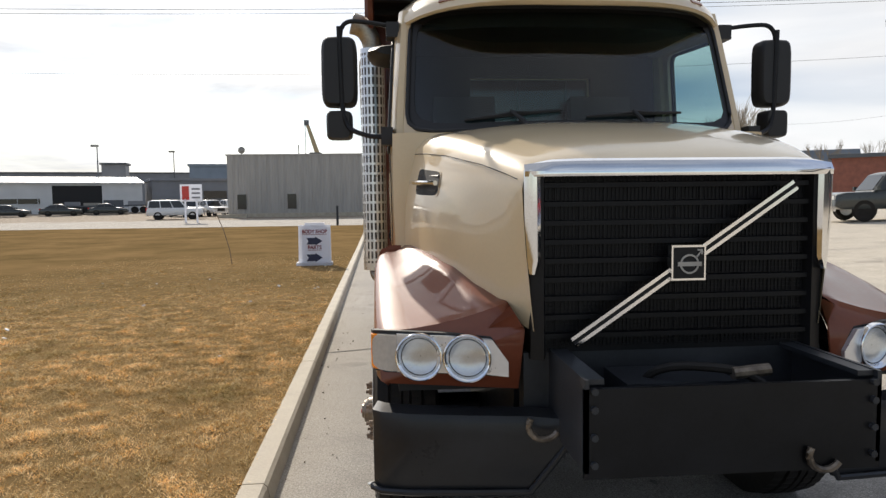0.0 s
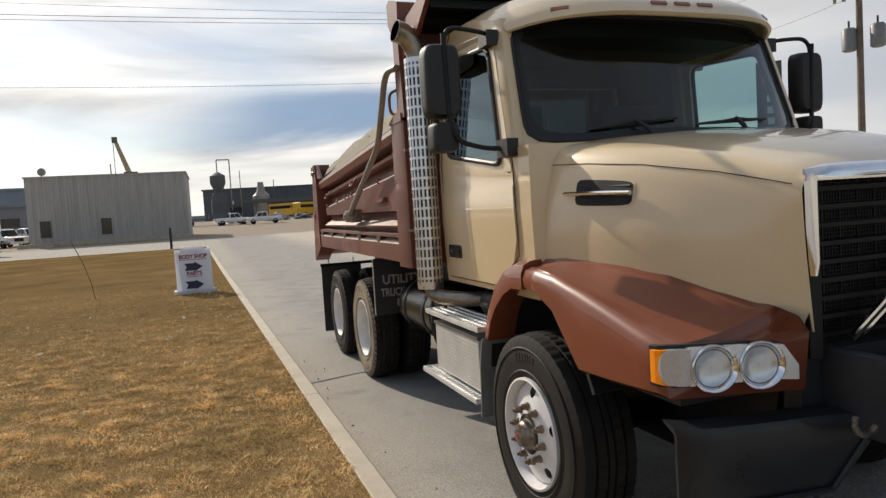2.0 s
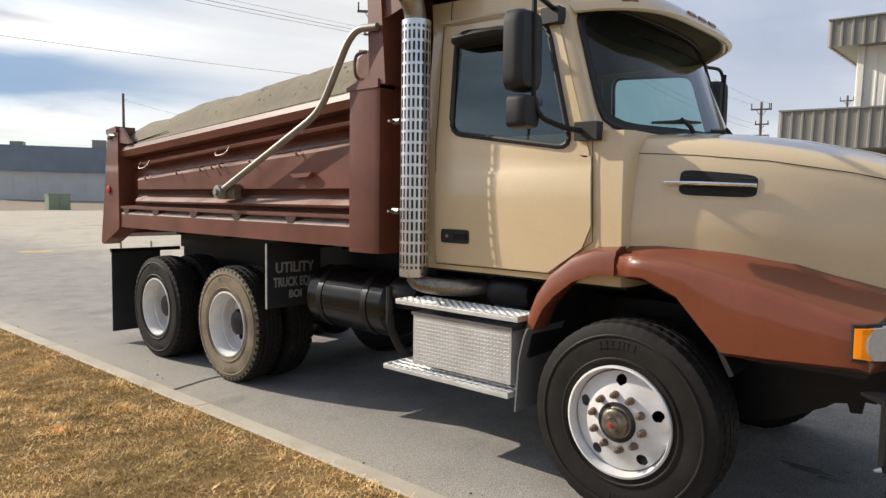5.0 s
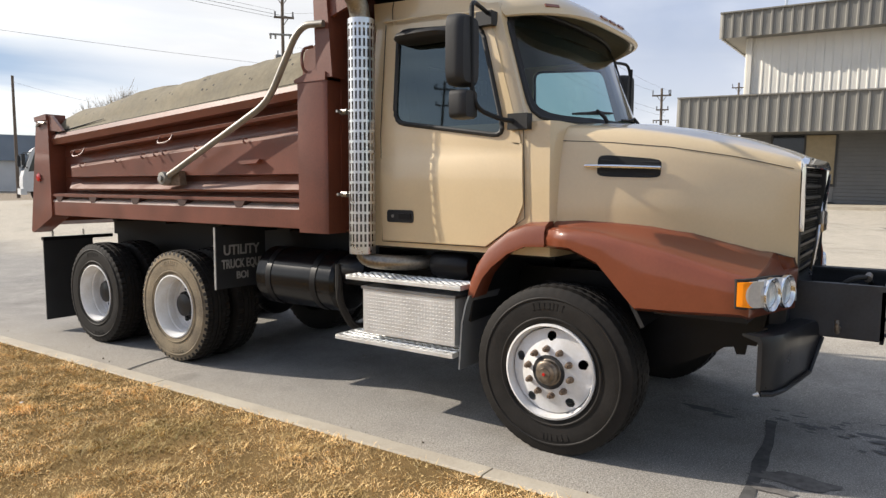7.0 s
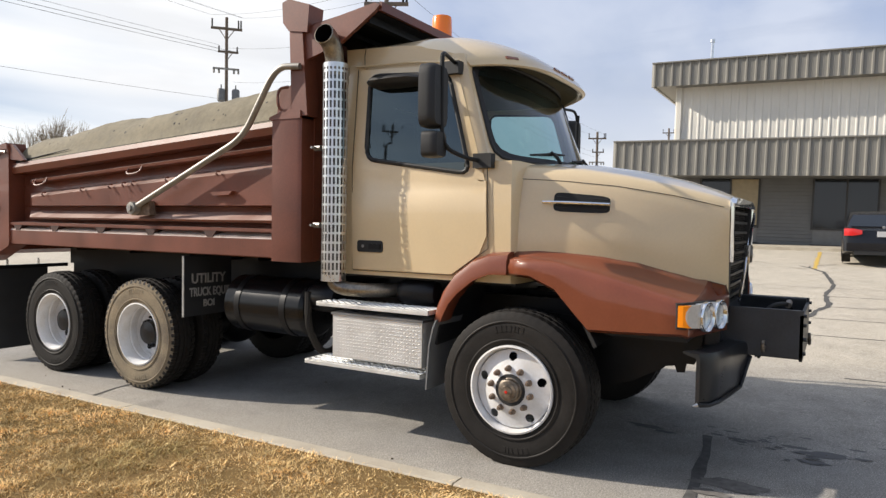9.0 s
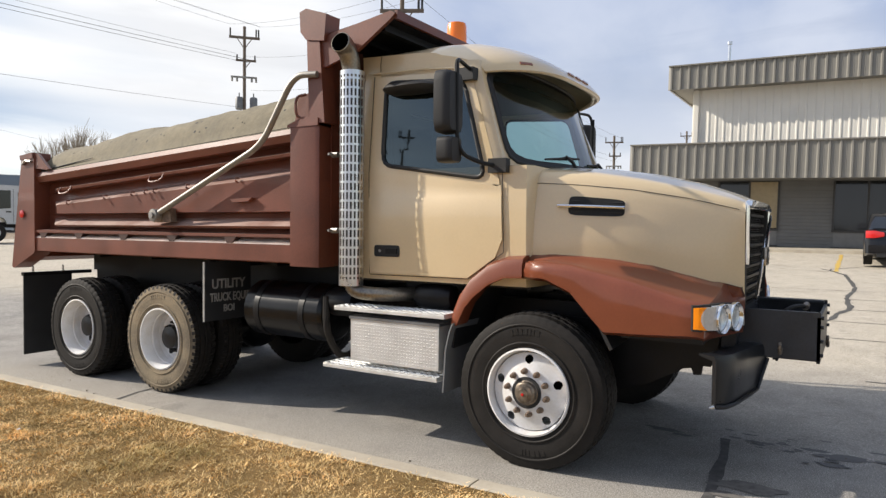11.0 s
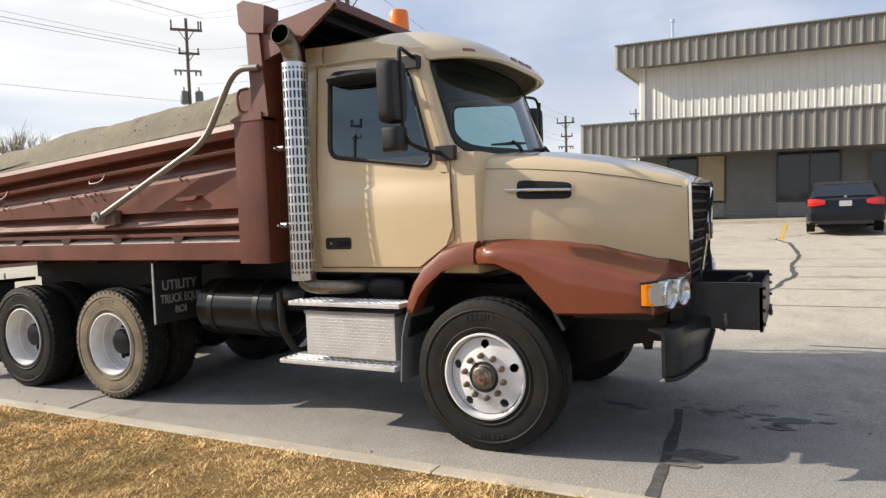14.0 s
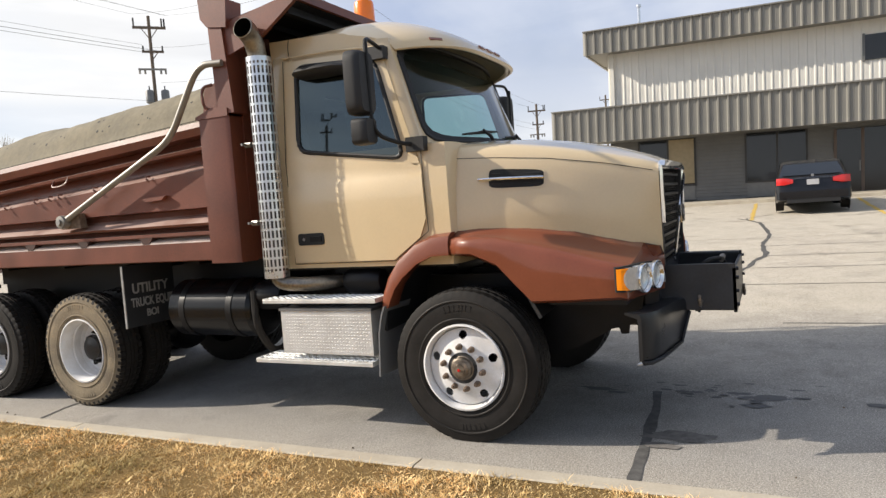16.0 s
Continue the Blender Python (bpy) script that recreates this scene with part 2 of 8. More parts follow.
RED_LENS = mat("red_lens", (0.55, 0.02, 0.02), 0.15, var=0.05, coat=0.5)
SEAT = mat("grey_seat_cloth", (0.06, 0.06, 0.065), 0.9, var=0.2)
DARK_CAB = mat("dark_cab_trim", (0.02, 0.02, 0.021), 0.8, var=0.2)
GLASS = glass_mat("tinted_glass", (0.62, 0.80, 0.80), clear=0.85, gloss=0.055)
SIDE_GLASS = glass_mat("dark_side_glass", (0.62, 0.78, 0.80), clear=0.14, gloss=0.10, sheen=(0.70, 0.90, 1.0))
LAMP_GLASS = glass_mat("lamp_glass", (0.93, 0.96, 1.0), clear=0.92, gloss=0.05)
MIRROR = mat("mirror_glass", (0.8, 0.8, 0.8), 0.03, metal=1.0, var=0.01)
LETTER = mat("pale_lettering", (0.30, 0.295, 0.28), 0.7, var=0.2, scale=20.0)


# ---- mesh helpers ----
def part(name, bm, material, parent=None, label="", smooth=35, bevel=0.0, keep=False):
    if bevel:
        bmesh.ops.bevel(bm, geom=[e for e in bm.edges if len(e.link_faces) == 2 and e.calc_face_angle(0) > 0.5], offset=bevel, segments=2, affect="EDGES", profile=0.6)
    bmesh.ops.recalc_face_normals(bm, faces=bm.faces)
    me = bpy.data.meshes.new(name)
    bm.to_mesh(me)
    if not keep:
        bm.free()
    if smooth:
        for p in me.polygons:
            p.use_smooth = True
        me.set_sharp_from_angle(angle=radians(smooth))
    me.materials.append(material)
    ob = new(name, me)
    if parent:
        ob.parent = parent
    if label:
        ob["label"] = label
    return ob


def thing(name, label, category, at=(0, 0, 0), rz=0, group="", kind=""):
    ob = new(name)
    ob.matrix_world = pose(*at, 0, 0, rz)
    return tagged(ob, label, category, group, kind)


def add_box(bm, x0, x1, y0, y1, z0, z1):
    v = [bm.verts.new((x, y, z)) for x in (x0, x1) for y in (y0, y1) for z in (z0, z1)]
    for f in ((0, 1, 3, 2), (4, 6, 7, 5), (0, 4, 5, 1), (2, 3, 7, 6), (0, 2, 6, 4), (1, 5, 7, 3)):
        bm.faces.new([v[i] for i in f])
    return v


def box_bm(*a):
    bm = bmesh.new()
    add_box(bm, *a)
    return bm


def add_loft(bm, rings, closed=True, caps=True):
    vs = [[bm.verts.new(p) for p in r] for r in rings]
    n = len(rings[0])
    for a, b in zip(vs, vs[1:]):
        for i in range(n if closed else n - 1):
            j = (i + 1) % n
            bm.faces.new((a[i], a[j], b[j], b[i]))
    if caps and closed:
        bm.faces.new(vs[0][::-1])
        bm.faces.new(vs[-1])
    return vs


def loft_bm(rings, closed=True, caps=True):
    bm = bmesh.new()
    add_loft(bm, rings, closed, caps)
    return bm


def add_prism(bm, poly, axis, a, b):
    """Extrude a 2D outline along x, y or z from a to b."""
    def put(p, h):
        return {"x": (h, p[0], p[1]), "y": (p[0], h, p[1]), "z": (p[0], p[1], h)}[axis]
    return add_loft(bm, [[put(p, a) for p in poly], [put(p, b) for p in poly]])


def prism_bm(poly, axis, a, b):
    bm = bmesh.new()
    add_prism(bm, poly, axis, a, b)
    return bm


def add_tube(bm, pts, r, n=10, caps=True):
    pts = [Vector(p) for p in pts]
    rings, up = [], Vector((0.13, 0.31, 0.94))
    for i, p in enumerate(pts):
        d = (pts[min(i + 1, len(pts) - 1)] - pts[max(i - 1, 0)]).normalized()
        u = d.cross(up)
        if u.length < 0.1:
            u = d.cross(Vector((1, 0, 0)))
        u.normalize()
        w = d.cross(u)
        rad = r[i] if isinstance(r, (list, tuple)) else r
        rings.append([p + rad * (math.cos(2 * math.pi * k / n) * u + math.sin(2 * math.pi * k / n) * w) for k in range(n)])
    add_loft(bm, rings, True, caps)


def tube_bm(pts, r, n=10):
    bm = bmesh.new()
    add_tube(bm, pts, r, n)
    return bm


def arc_path(pts, k=6):
    """Round the inner corners of a polyline."""
    out = [Vector(pts[0])]
    for a, b, c in zip(pts, pts[1:], pts[2:]):
        a, b, c = Vector(a), Vector(b), Vector(c)
        p, q = b + (a - b) * min(0.45, 0.16 / (a - b).length), b + (c - b) * min(0.45, 0.16 / (c - b).length)
        for i in range(k + 1):
            t = i / k
            out.append(p * (1 - t) ** 2 + b * 2 * t * (1 - t) + q * t * t)
    return out + [Vector(pts[-1])]


def add_lathe(bm, profile, centre, axis="x", n=48, closed=True):
    """Turn a profile of (radius, along) pairs round an axis through centre."""
    c = Vector(centre)
    def put(r, h, t):
        a, b = r * math.cos(t), r * math.sin(t)
        return c + Vector({"x": (h, a, b), "y": (a, h, b), "z": (a, b, h)}[axis])
    vs = [[bm.verts.new(put(r, h, 2 * math.pi * k / n)) for k in range(n)] for r, h in profile]
    for a, b in zip(vs, vs[1:]):
        for i in range(n):
            bm.faces.new((a[i], a[(i + 1) % n], b[(i + 1) % n], b[i]))
    if closed:
        bm.faces.new(vs[0]); bm.faces.new(vs[-1])


def lathe_bm(profile, centre, axis="x", n=48, closed=True):
    bm = bmesh.new()
    add_lathe(bm, profile, centre, axis, n, closed)
    return bm


def ring_panel(bm, outer, inner, thick):
    """A flat or curved panel with one opening: outer and inner outlines of equal length, thickened along thick."""
    t = Vector(thick)
    n = len(outer)
    o1 = [bm.verts.new(p) for p in outer]; i1 = [bm.verts.new(p) for p in inner]
    o2 = [bm.verts.new(Vector(p) + t) for p in outer]; i2 = [bm.verts.new(Vector(p) + t) for p in inner]
    for k in range(n):
        j = (k + 1) % n
        bm.faces.new((o1[k], o1[j], i1[j], i1[k])); bm.faces.new((o2[k], i2[k], i2[j], o2[j]))
        bm.faces.new((o1[k], o2[k], o2[j], o1[j])); bm.faces.new((i1[k], i1[j], i2[j], i2[k]))


def lerp(a, b, t):
    return a + (b - a) * t


def interp(x, xs, ys):
    return float(np.interp(x, xs, ys))


def ease(a, b, v):
    t = min(1.0, max(0.0, (v - a) / (b - a)))
    return t * t * (3 - 2 * t)


def ground_z(x, y):
    return 0.042 * min(max(0.0, x - 1.3), 45) * (1 - ease(28, 68, y)) + 0.0056 * min(max(0.0, y - 20), 60) + 0.02 * min(max(0.0, y - 80), 70)

# ---- ground, kerb, lawn ----
def ground_material():
    m = bpy.data.materials.new("worn_pavement")
    m.use_nodes = True
    n, l = m.node_tree.nodes, m.node_tree.links
    p = n["Principled BSDF"]
    p.inputs["Roughness"].default_value = 0.95
    p.inputs["Specular IOR Level"].default_value = 0.08
    co = n.new("ShaderNodeTexCoord")
    def noise_at(scale, detail=5, rough=0.55):
        t = n.new("ShaderNodeTexNoise")
        t.inputs["Scale"].default_value, t.inputs["Detail"].default_value, t.inputs["Roughness"].default_value = scale, detail, rough
        l.new(co.outputs["Object"], t.inputs["Vector"])
        return t
    def mixed(fac, a, b):
        t = n.new("ShaderNodeMix"); t.data_type = "RGBA"
        l.new(fac, t.inputs[0])
        for i, c in ((6, a), (7, b)):
            if isinstance(c, tuple):
                t.inputs[i].default_value = (*c, 1)
            else:
                l.new(c, t.inputs[i])
        return t.outputs[2]
    def span(src, a, b, lo=0.0, hi=1.0):
        t = n.new("ShaderNodeMapRange")
        for k, v in zip(("From Min", "From Max", "To Min", "To Max"), (a, b, lo, hi)):
            t.inputs[k].default_value = v
        l.new(src, t.inputs[0])
        return t.outputs[0]
    big, mid, grit = noise_at(0.35), noise_at(2.3, 6, 0.65), noise_at(75, 5, 0.75)
    asphalt = mixed(span(mid.outputs["Fac"], 0.35, 0.65), (0.27, 0.256, 0.237), (0.375, 0.356, 0.33))
    concrete = mixed(span(mid.outputs["Fac"], 0.3, 0.7), (0.50, 0.445, 0.36), (0.61, 0.55, 0.455))
    sep = n.new("ShaderNodeSeparateXYZ")
    l.new(co.outputs["Object"], sep.inputs[0])
    wob = n.new("ShaderNodeMath"); wob.operation = "MULTIPLY_ADD"; wob.inputs[1].default_value = 1.2
    l.new(big.outputs["Fac"], wob.inputs[0]); l.new(sep.outputs["X"], wob.inputs[2])
    # paler along the gutter: dust, with sunlit asphalt painted into the colour
    lit_strip = n.new("ShaderNodeMath"); lit_strip.operation = "MULTIPLY_ADD"; lit_strip.inputs[1].default_value = 0.9
    l.new(mid.outputs["Fac"], lit_strip.inputs[0]); l.new(sep.outputs["X"], lit_strip.inputs[2])
    asphalt = mixed(span(lit_strip.outputs[0], -1.15, -0.45, 0.6, 0.0), asphalt, (0.50, 0.45, 0.38))
    base = mixed(span(wob.outputs[0], 2.6, 4.6), asphalt, concrete)
    dirt = mixed(span(mid.outputs["Fac"], 0.3, 0.7), (0.25, 0.19, 0.13), (0.34, 0.27, 0.19))
    wob2 = n.new("ShaderNodeMath"); wob2.operation = "MULTIPLY_ADD"; wob2.inputs[1].default_value = 14.0
    l.new(big.outputs["Fac"], wob2.inputs[0]); l.new(sep.outputs["Y"], wob2.inputs[2])
    base = mixed(span(wob2.outputs[0], 66, 70), base, dirt)
    base = mixed(span(grit.outputs["Fac"], 0.45, 0.58, 0.0, 0.52), base, (0.11, 0.103, 0.095))
    pale = noise_at(120, 2)
    base = mixed(span(pale.outputs["Fac"], 0.54, 0.66, 0.0, 0.7), base, (0.62, 0.585, 0.53))
    fleck = noise_at(26, 4, 0.7)
    base = mixed(span(fleck.outputs["Fac"], 0.50, 0.70, 0.0, 0.30), base, (0.16, 0.15, 0.138))
    worn = noise_at(0.8, 7, 0.7)
    base = mixed(span(worn.outputs["Fac"], 0.52, 0.68, 0.0, 0.26), base, (0.15, 0.142, 0.135))
    oil = noise_at(1.1, 3)
    base = mixed(span(oil.outputs["Fac"], 0.62, 0.72, 0.0, 0.35), base, (0.09, 0.085, 0.08))
    l.new(base, p.inputs["Base Color"])
    bp = n.new("ShaderNodeBump"); bp.inputs["Strength"].default_value = 0.8; bp.inputs["Distance"].default_value = 0.007
    l.new(grit.outputs["Fac"], bp.inputs["Height"]); l.new(bp.outputs[0], p.inputs["Normal"])
    return m


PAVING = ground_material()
CONCRETE = mat("kerb_concrete", (0.50, 0.45, 0.36), 0.9, scale=3.0, bump=0.3, second=(0.38, 0.33, 0.26))
DRY_LAWN = mat("dry_lawn_soil", (0.22, 0.143, 0.066), 1.0, scale=0.45, fine=3.0, bump=0.35, second=(0.132, 0.090, 0.040), spec=0.0)
TAR = mat("tar_crack_filler", (0.10, 0.097, 0.094), 0.9, var=0.3, scale=12.0, spec=0.15)
YELLOW_LINE = mat("yellow_line_paint", (0.65, 0.42, 0.06), 0.8, scale=8.0, second=(0.5, 0.36, 0.12))


def sheet(name, xs, ys, z, material, label, category):
    bm = bmesh.new()
    vs = [[bm.verts.new((x, y, z(x, y))) for y in ys] for x in xs]
    for i in range(len(xs) - 1):
        for j in range(len(ys) - 1):
            bm.faces.new((vs[i][j], vs[i + 1][j], vs[i + 1][j + 1], vs[i][j + 1]))
    ob = part(name, bm, material, smooth=80)
    return tagged(ob, label, category, kind="structure")


def steps(a, b, d, far=()):
    n = max(1, round((b - a) / d))
    return sorted(set([a + (b - a) * i / n for i in range(n + 1)] + list(far)))


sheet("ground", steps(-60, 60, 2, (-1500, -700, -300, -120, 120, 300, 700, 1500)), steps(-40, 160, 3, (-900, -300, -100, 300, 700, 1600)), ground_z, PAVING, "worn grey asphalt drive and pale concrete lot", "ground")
LAWN_X, KERB_IN, KERB_OUT, LAWN_END = -45.0, -1.985, -1.84, 41.0


def aslant(ob):
    """The lawn and its kerb run slightly askew of the parked truck."""
    for v in ob.data.vertices:
        v.co.x += 0.03 - 0.0105 * v.co.y
    return ob


def lawn_z(x, y):
    bumpy = 0.012 * noise.noise(Vector((x * 0.9, y * 0.9, 0))) + 0.03 * noise.noise(Vector((x * 0.25, y * 0.25, 3)))
    if x > -9.5 and -5 < y < 14:
        bumpy += 0.013 * noise.noise(Vector((x * 4.5, y * 4.5, 7))) + 0.006 * noise.noise(Vector((x * 11, y * 11, 1)))
    edge = min(1.0, (KERB_IN - x) / 0.6)
    return 0.112 + ground_z(x, y) + bumpy * edge


aslant(sheet("lawn", sorted(set(steps(LAWN_X, -12, 3) + steps(-12, -9, 0.3) + steps(-9, KERB_IN, 0.065))), sorted(set(steps(-12, -4, 0.5) + steps(-4, 12, 0.08) + steps(12, LAWN_END, 0.5))), lawn_z, DRY_LAWN, "dry straw-coloured lawn with greenish patches", "lawn"))


def make_kerb():
    top = 0.122
    kerb = tagged(new("kerb"), "pale concrete kerb along the lawn", "kerb", kind="structure")
    y = -12.0
    while y < LAWN_END:
        d = 3.0
        rings = []
        for yy in (y + 0.006, y + d - 0.006):
            z = ground_z(-2, yy)
            rings.append([(KERB_IN, yy, z - 0.1), (KERB_IN, yy, z + top - 0.008), (KERB_IN + 0.012, yy, z + top), (KERB_OUT - 0.02, yy, z + top), (KERB_OUT, yy, z + top - 0.02), (-1.80, yy, z - 0.1)])
        aslant(part("kerb_stone", loft_bm(rings), CONCRETE, kerb, smooth=30))
        y += d
    # far end of the lawn
    z = ground_z(-20, LAWN_END)
    aslant(part("kerb_stone", box_bm(LAWN_X, KERB_OUT, LAWN_END, LAWN_END + 0.15, z - 0.1, z + 0.12), CONCRETE, kerb, bevel=0.015))


make_kerb()


# ---- dump truck ----
truck = thing("dump_truck", "tan and brown tandem-axle dump truck parked by the kerb", "dump truck")


def both(build):
    for s in (1, -1):
        build(s)


def flip(bm, s):
    if s < 0:
        for v in bm.verts:
            v.co.x = -v.co.x
    return bm


def side_x(z):
    """Outer face of the cab's right side (negative x) by height."""
    return -interp(z, [1.2, 1.35, 1.7, 2.05, 2.4, 2.8, 3.0], [1.062, 1.075, 1.085, 1.085, 1.065, 1.035, 0.99])


# chassis
def chassis():
    for s in (1, -1):
        part("frame_rail", flip(box_bm(-0.47, -0.39, -1.15, 6.05, 0.80, 1.08), s), BLACK, truck, bevel=0.008)
    for y in (0.0, 3.80, 5.22):
        part("axle", tube_bm([(-0.95, y, 0.53), (0.95, y, 0.53)], 0.075 if y == 0 else 0.11, 14), BLACK, truck)
    for y in (3.80, 5.22):
        bm = bmesh.new()
        bmesh.ops.create_uvsphere(bm, u_segments=20, v_segments=12, radius=0.24, matrix=pose(0, y, 0.53))
        part("differential", bm, BLACK, truck)
    part("drive_shaft", tube_bm([(0, 1.2, 0.8), (0, 3.7, 0.56)], 0.06), BLACK, truck)
    part("gearbox", box_bm(-0.28, 0.28, 0.4, 1.6, 0.62, 1.15), BLACK, truck, bevel=0.06)
    part("oil_pan", box_bm(-0.2, 0.2, -0.75, 0.30, 0.62, 1.1), BLACK, truck, bevel=0.06)
    part("front_crossmember", box_bm(-0.45, 0.45, -1.12, -1.0, 0.84, 1.0), BLACK, truck, bevel=0.02)
    part("steering_link", tube_bm([(-0.85, -0.22, 0.55), (0.85, -0.22, 0.55)], 0.025, 8), BLACK, truck)
    part("crossmember", box_bm(-0.45, 0.45, 2.4, 2.55, 0.82, 1.05), BLACK, truck)
    for s in (1, -1):
        # leaf springs and walking beams
        bm = bmesh.new()
        for k in range(4):
            L = 0.72 - 0.13 * k
            add_prism(bm, [(-L, 0.70 - k * 0.022 + 0.10 * (L / 0.72) ** 2), (0, 0.66 - k * 0.024), (L, 0.70 - k * 0.022 + 0.10 * (L / 0.72) ** 2), (L, 0.685 - k * 0.022 + 0.10 * (L / 0.72) ** 2), (0, 0.64 - k * 0.024), (-L, 0.685 - k * 0.022 + 0.10 * (L / 0.72) ** 2)], "x", -0.52, -0.43)
        part("leaf_spring", flip(bm, s), BLACK, truck)
        part("walking_beam", flip(tube_bm([(-0.6, 3.83, 0.5), (-0.6, 4.2, 0.62), (-0.6, 4.5, 0.68), (-0.6, 4.8, 0.62), (-0.6, 5.17, 0.5)], 0.08, 8), s), BLACK, truck)


chassis()


# wheels
def make_tyre(R, w, lugs, material, parent, at):
    h = w / 2
    bm = bmesh.new()
    # cross-section from the inner bead to the outer bead; the flag marks rib tops that carry cross grooves
    sec = [(0.292, 0.80, 0), (0.304, 0.92, 0), (lerp(0.292, R, 0.45), 1.0, 0), (R - 0.085, 0.97, 0), (R - 0.045, 0.93, 1), (R - 0.012, 0.86, 1), (R - 0.006, 0.54, 1), (R - 0.022, 0.52, 0), (R - 0.022, 0.46, 0), (R - 0.001, 0.44, 2), (R, 0.16, 2), (R - 0.018, 0.14, 0), (R - 0.018, 0.10, 0), (R, 0.08, 0)]
    sec = [(r, x * h, g) for r, x, g in sec] + [(r, -x * h, g) for r, x, g in sec[::-1]]
    n = lugs * 4
    rows = []
    for r, x, g in sec:
        row = []
        for k in range(n):
            cut = 0.0
            if g == 1 and k % 4 == 0:
                cut = 0.004 if w > 0.3 else 0.014
            elif g == 2 and (k + 2) % 4 == 0:
                cut = 0.006
            t = 2 * math.pi * k / n
            row.append(bm.verts.new((x, (r - cut) * math.cos(t), (r - cut) * math.sin(t))))
        rows.append(row)
    for p, q in zip(rows, rows[1:]):
        for k in range(n):
            bm.faces.new((p[k], p[(k + 1) % n], q[(k + 1) % n], q[k]))
    # raised rings and worn lettering pads on the outer wall
    for rr, dx in ((0.335, 0.002), (0.458, 0.0012)):
        add_lathe(bm, [(rr - 0.008, -h * 0.985), (rr - 0.003, -h - dx), (rr + 0.003, -h - dx), (rr + 0.008, -h * 0.985)], (0, 0, 0), "x", 64, closed=False)
    ob = part("tyre", bm, material, parent, smooth=30)
    ob.location = at
    if material is not RUBBER:
        # road dust clings to the outer wall, the tread stays dark
        ob.data.materials.append(RUBBER)
        for f in ob.data.polygons:
            if math.hypot(f.center.y, f.center.z) > R - 0.035 or f.center.x > 0:
                f.material_index = 1
    # worn raised marks on the wall, too rubbed to read
    mark = random.Random(int(w * 1000))
    for t0, m in ((-1.9, 6), (1.25, 7)):
        t = t0
        for k in range(m):
            wide = mark.uniform(0.035, 0.075)
            part("raised_mark", prism_bm([(rad * math.cos(t + dt), rad * math.sin(t + dt)) for rad, dt in ((0.392, 0), (0.432, 0), (0.432, wide), (0.392, wide))], "x", -h - 0.0012, -h * 0.97), material, ob)
            t += wide + 0.022
    return ob


def disc_with_holes(bm, r0, r1, x0, x1, holes, rh, ringr, thick=0.012, n=60):
    """A conical wheel disc from r0 to r1 with round hand holes cut as dark openings by real gaps."""
    seg = n
    rad = [r0, lerp(r0, ringr - rh, 0.6)] + [ringr + rh * (k / 5 - 1.1) for k in range(12)] + [r1]
    def px(r):
        return lerp(x0, x1, (r - r0) / (r1 - r0))
    def at_rim(r, t):
        """Slide grid points that lie beside a hole's edge onto it, so that the hole is round."""
        y, z = r * math.cos(t), r * math.sin(t)
        for q in range(holes):
            a = 2 * math.pi * (q + 0.25) / holes
            cy, cz = ringr * math.cos(a), ringr * math.sin(a)
            d = math.hypot(y - cy, z - cz)
            if rh * 0.82 < d < rh * 1.12:
                return cy + (y - cy) * rh / d, cz + (z - cz) * rh / d
        return y, z
    grid = [[bm.verts.new((px(r), *at_rim(r, 2 * math.pi * k / seg))) for k in range(seg)] for r in rad]
    for i in range(len(rad) - 1):
        for k in range(seg):
            t = 2 * math.pi * (k + 0.5) / seg
            rm = (rad[i] + rad[i + 1]) / 2
            gone = False
            for q in range(holes):
                a = 2 * math.pi * (q + 0.25) / holes
                d = math.hypot(rm * math.cos(t) - ringr * math.cos(a), rm * math.sin(t) - ringr * math.sin(a))
                gone |= d < rh * 0.93
            if not gone:
                bm.faces.new((grid[i][k], grid[i][(k + 1) % seg], grid[i + 1][(k + 1) % seg], grid[i + 1][k]))


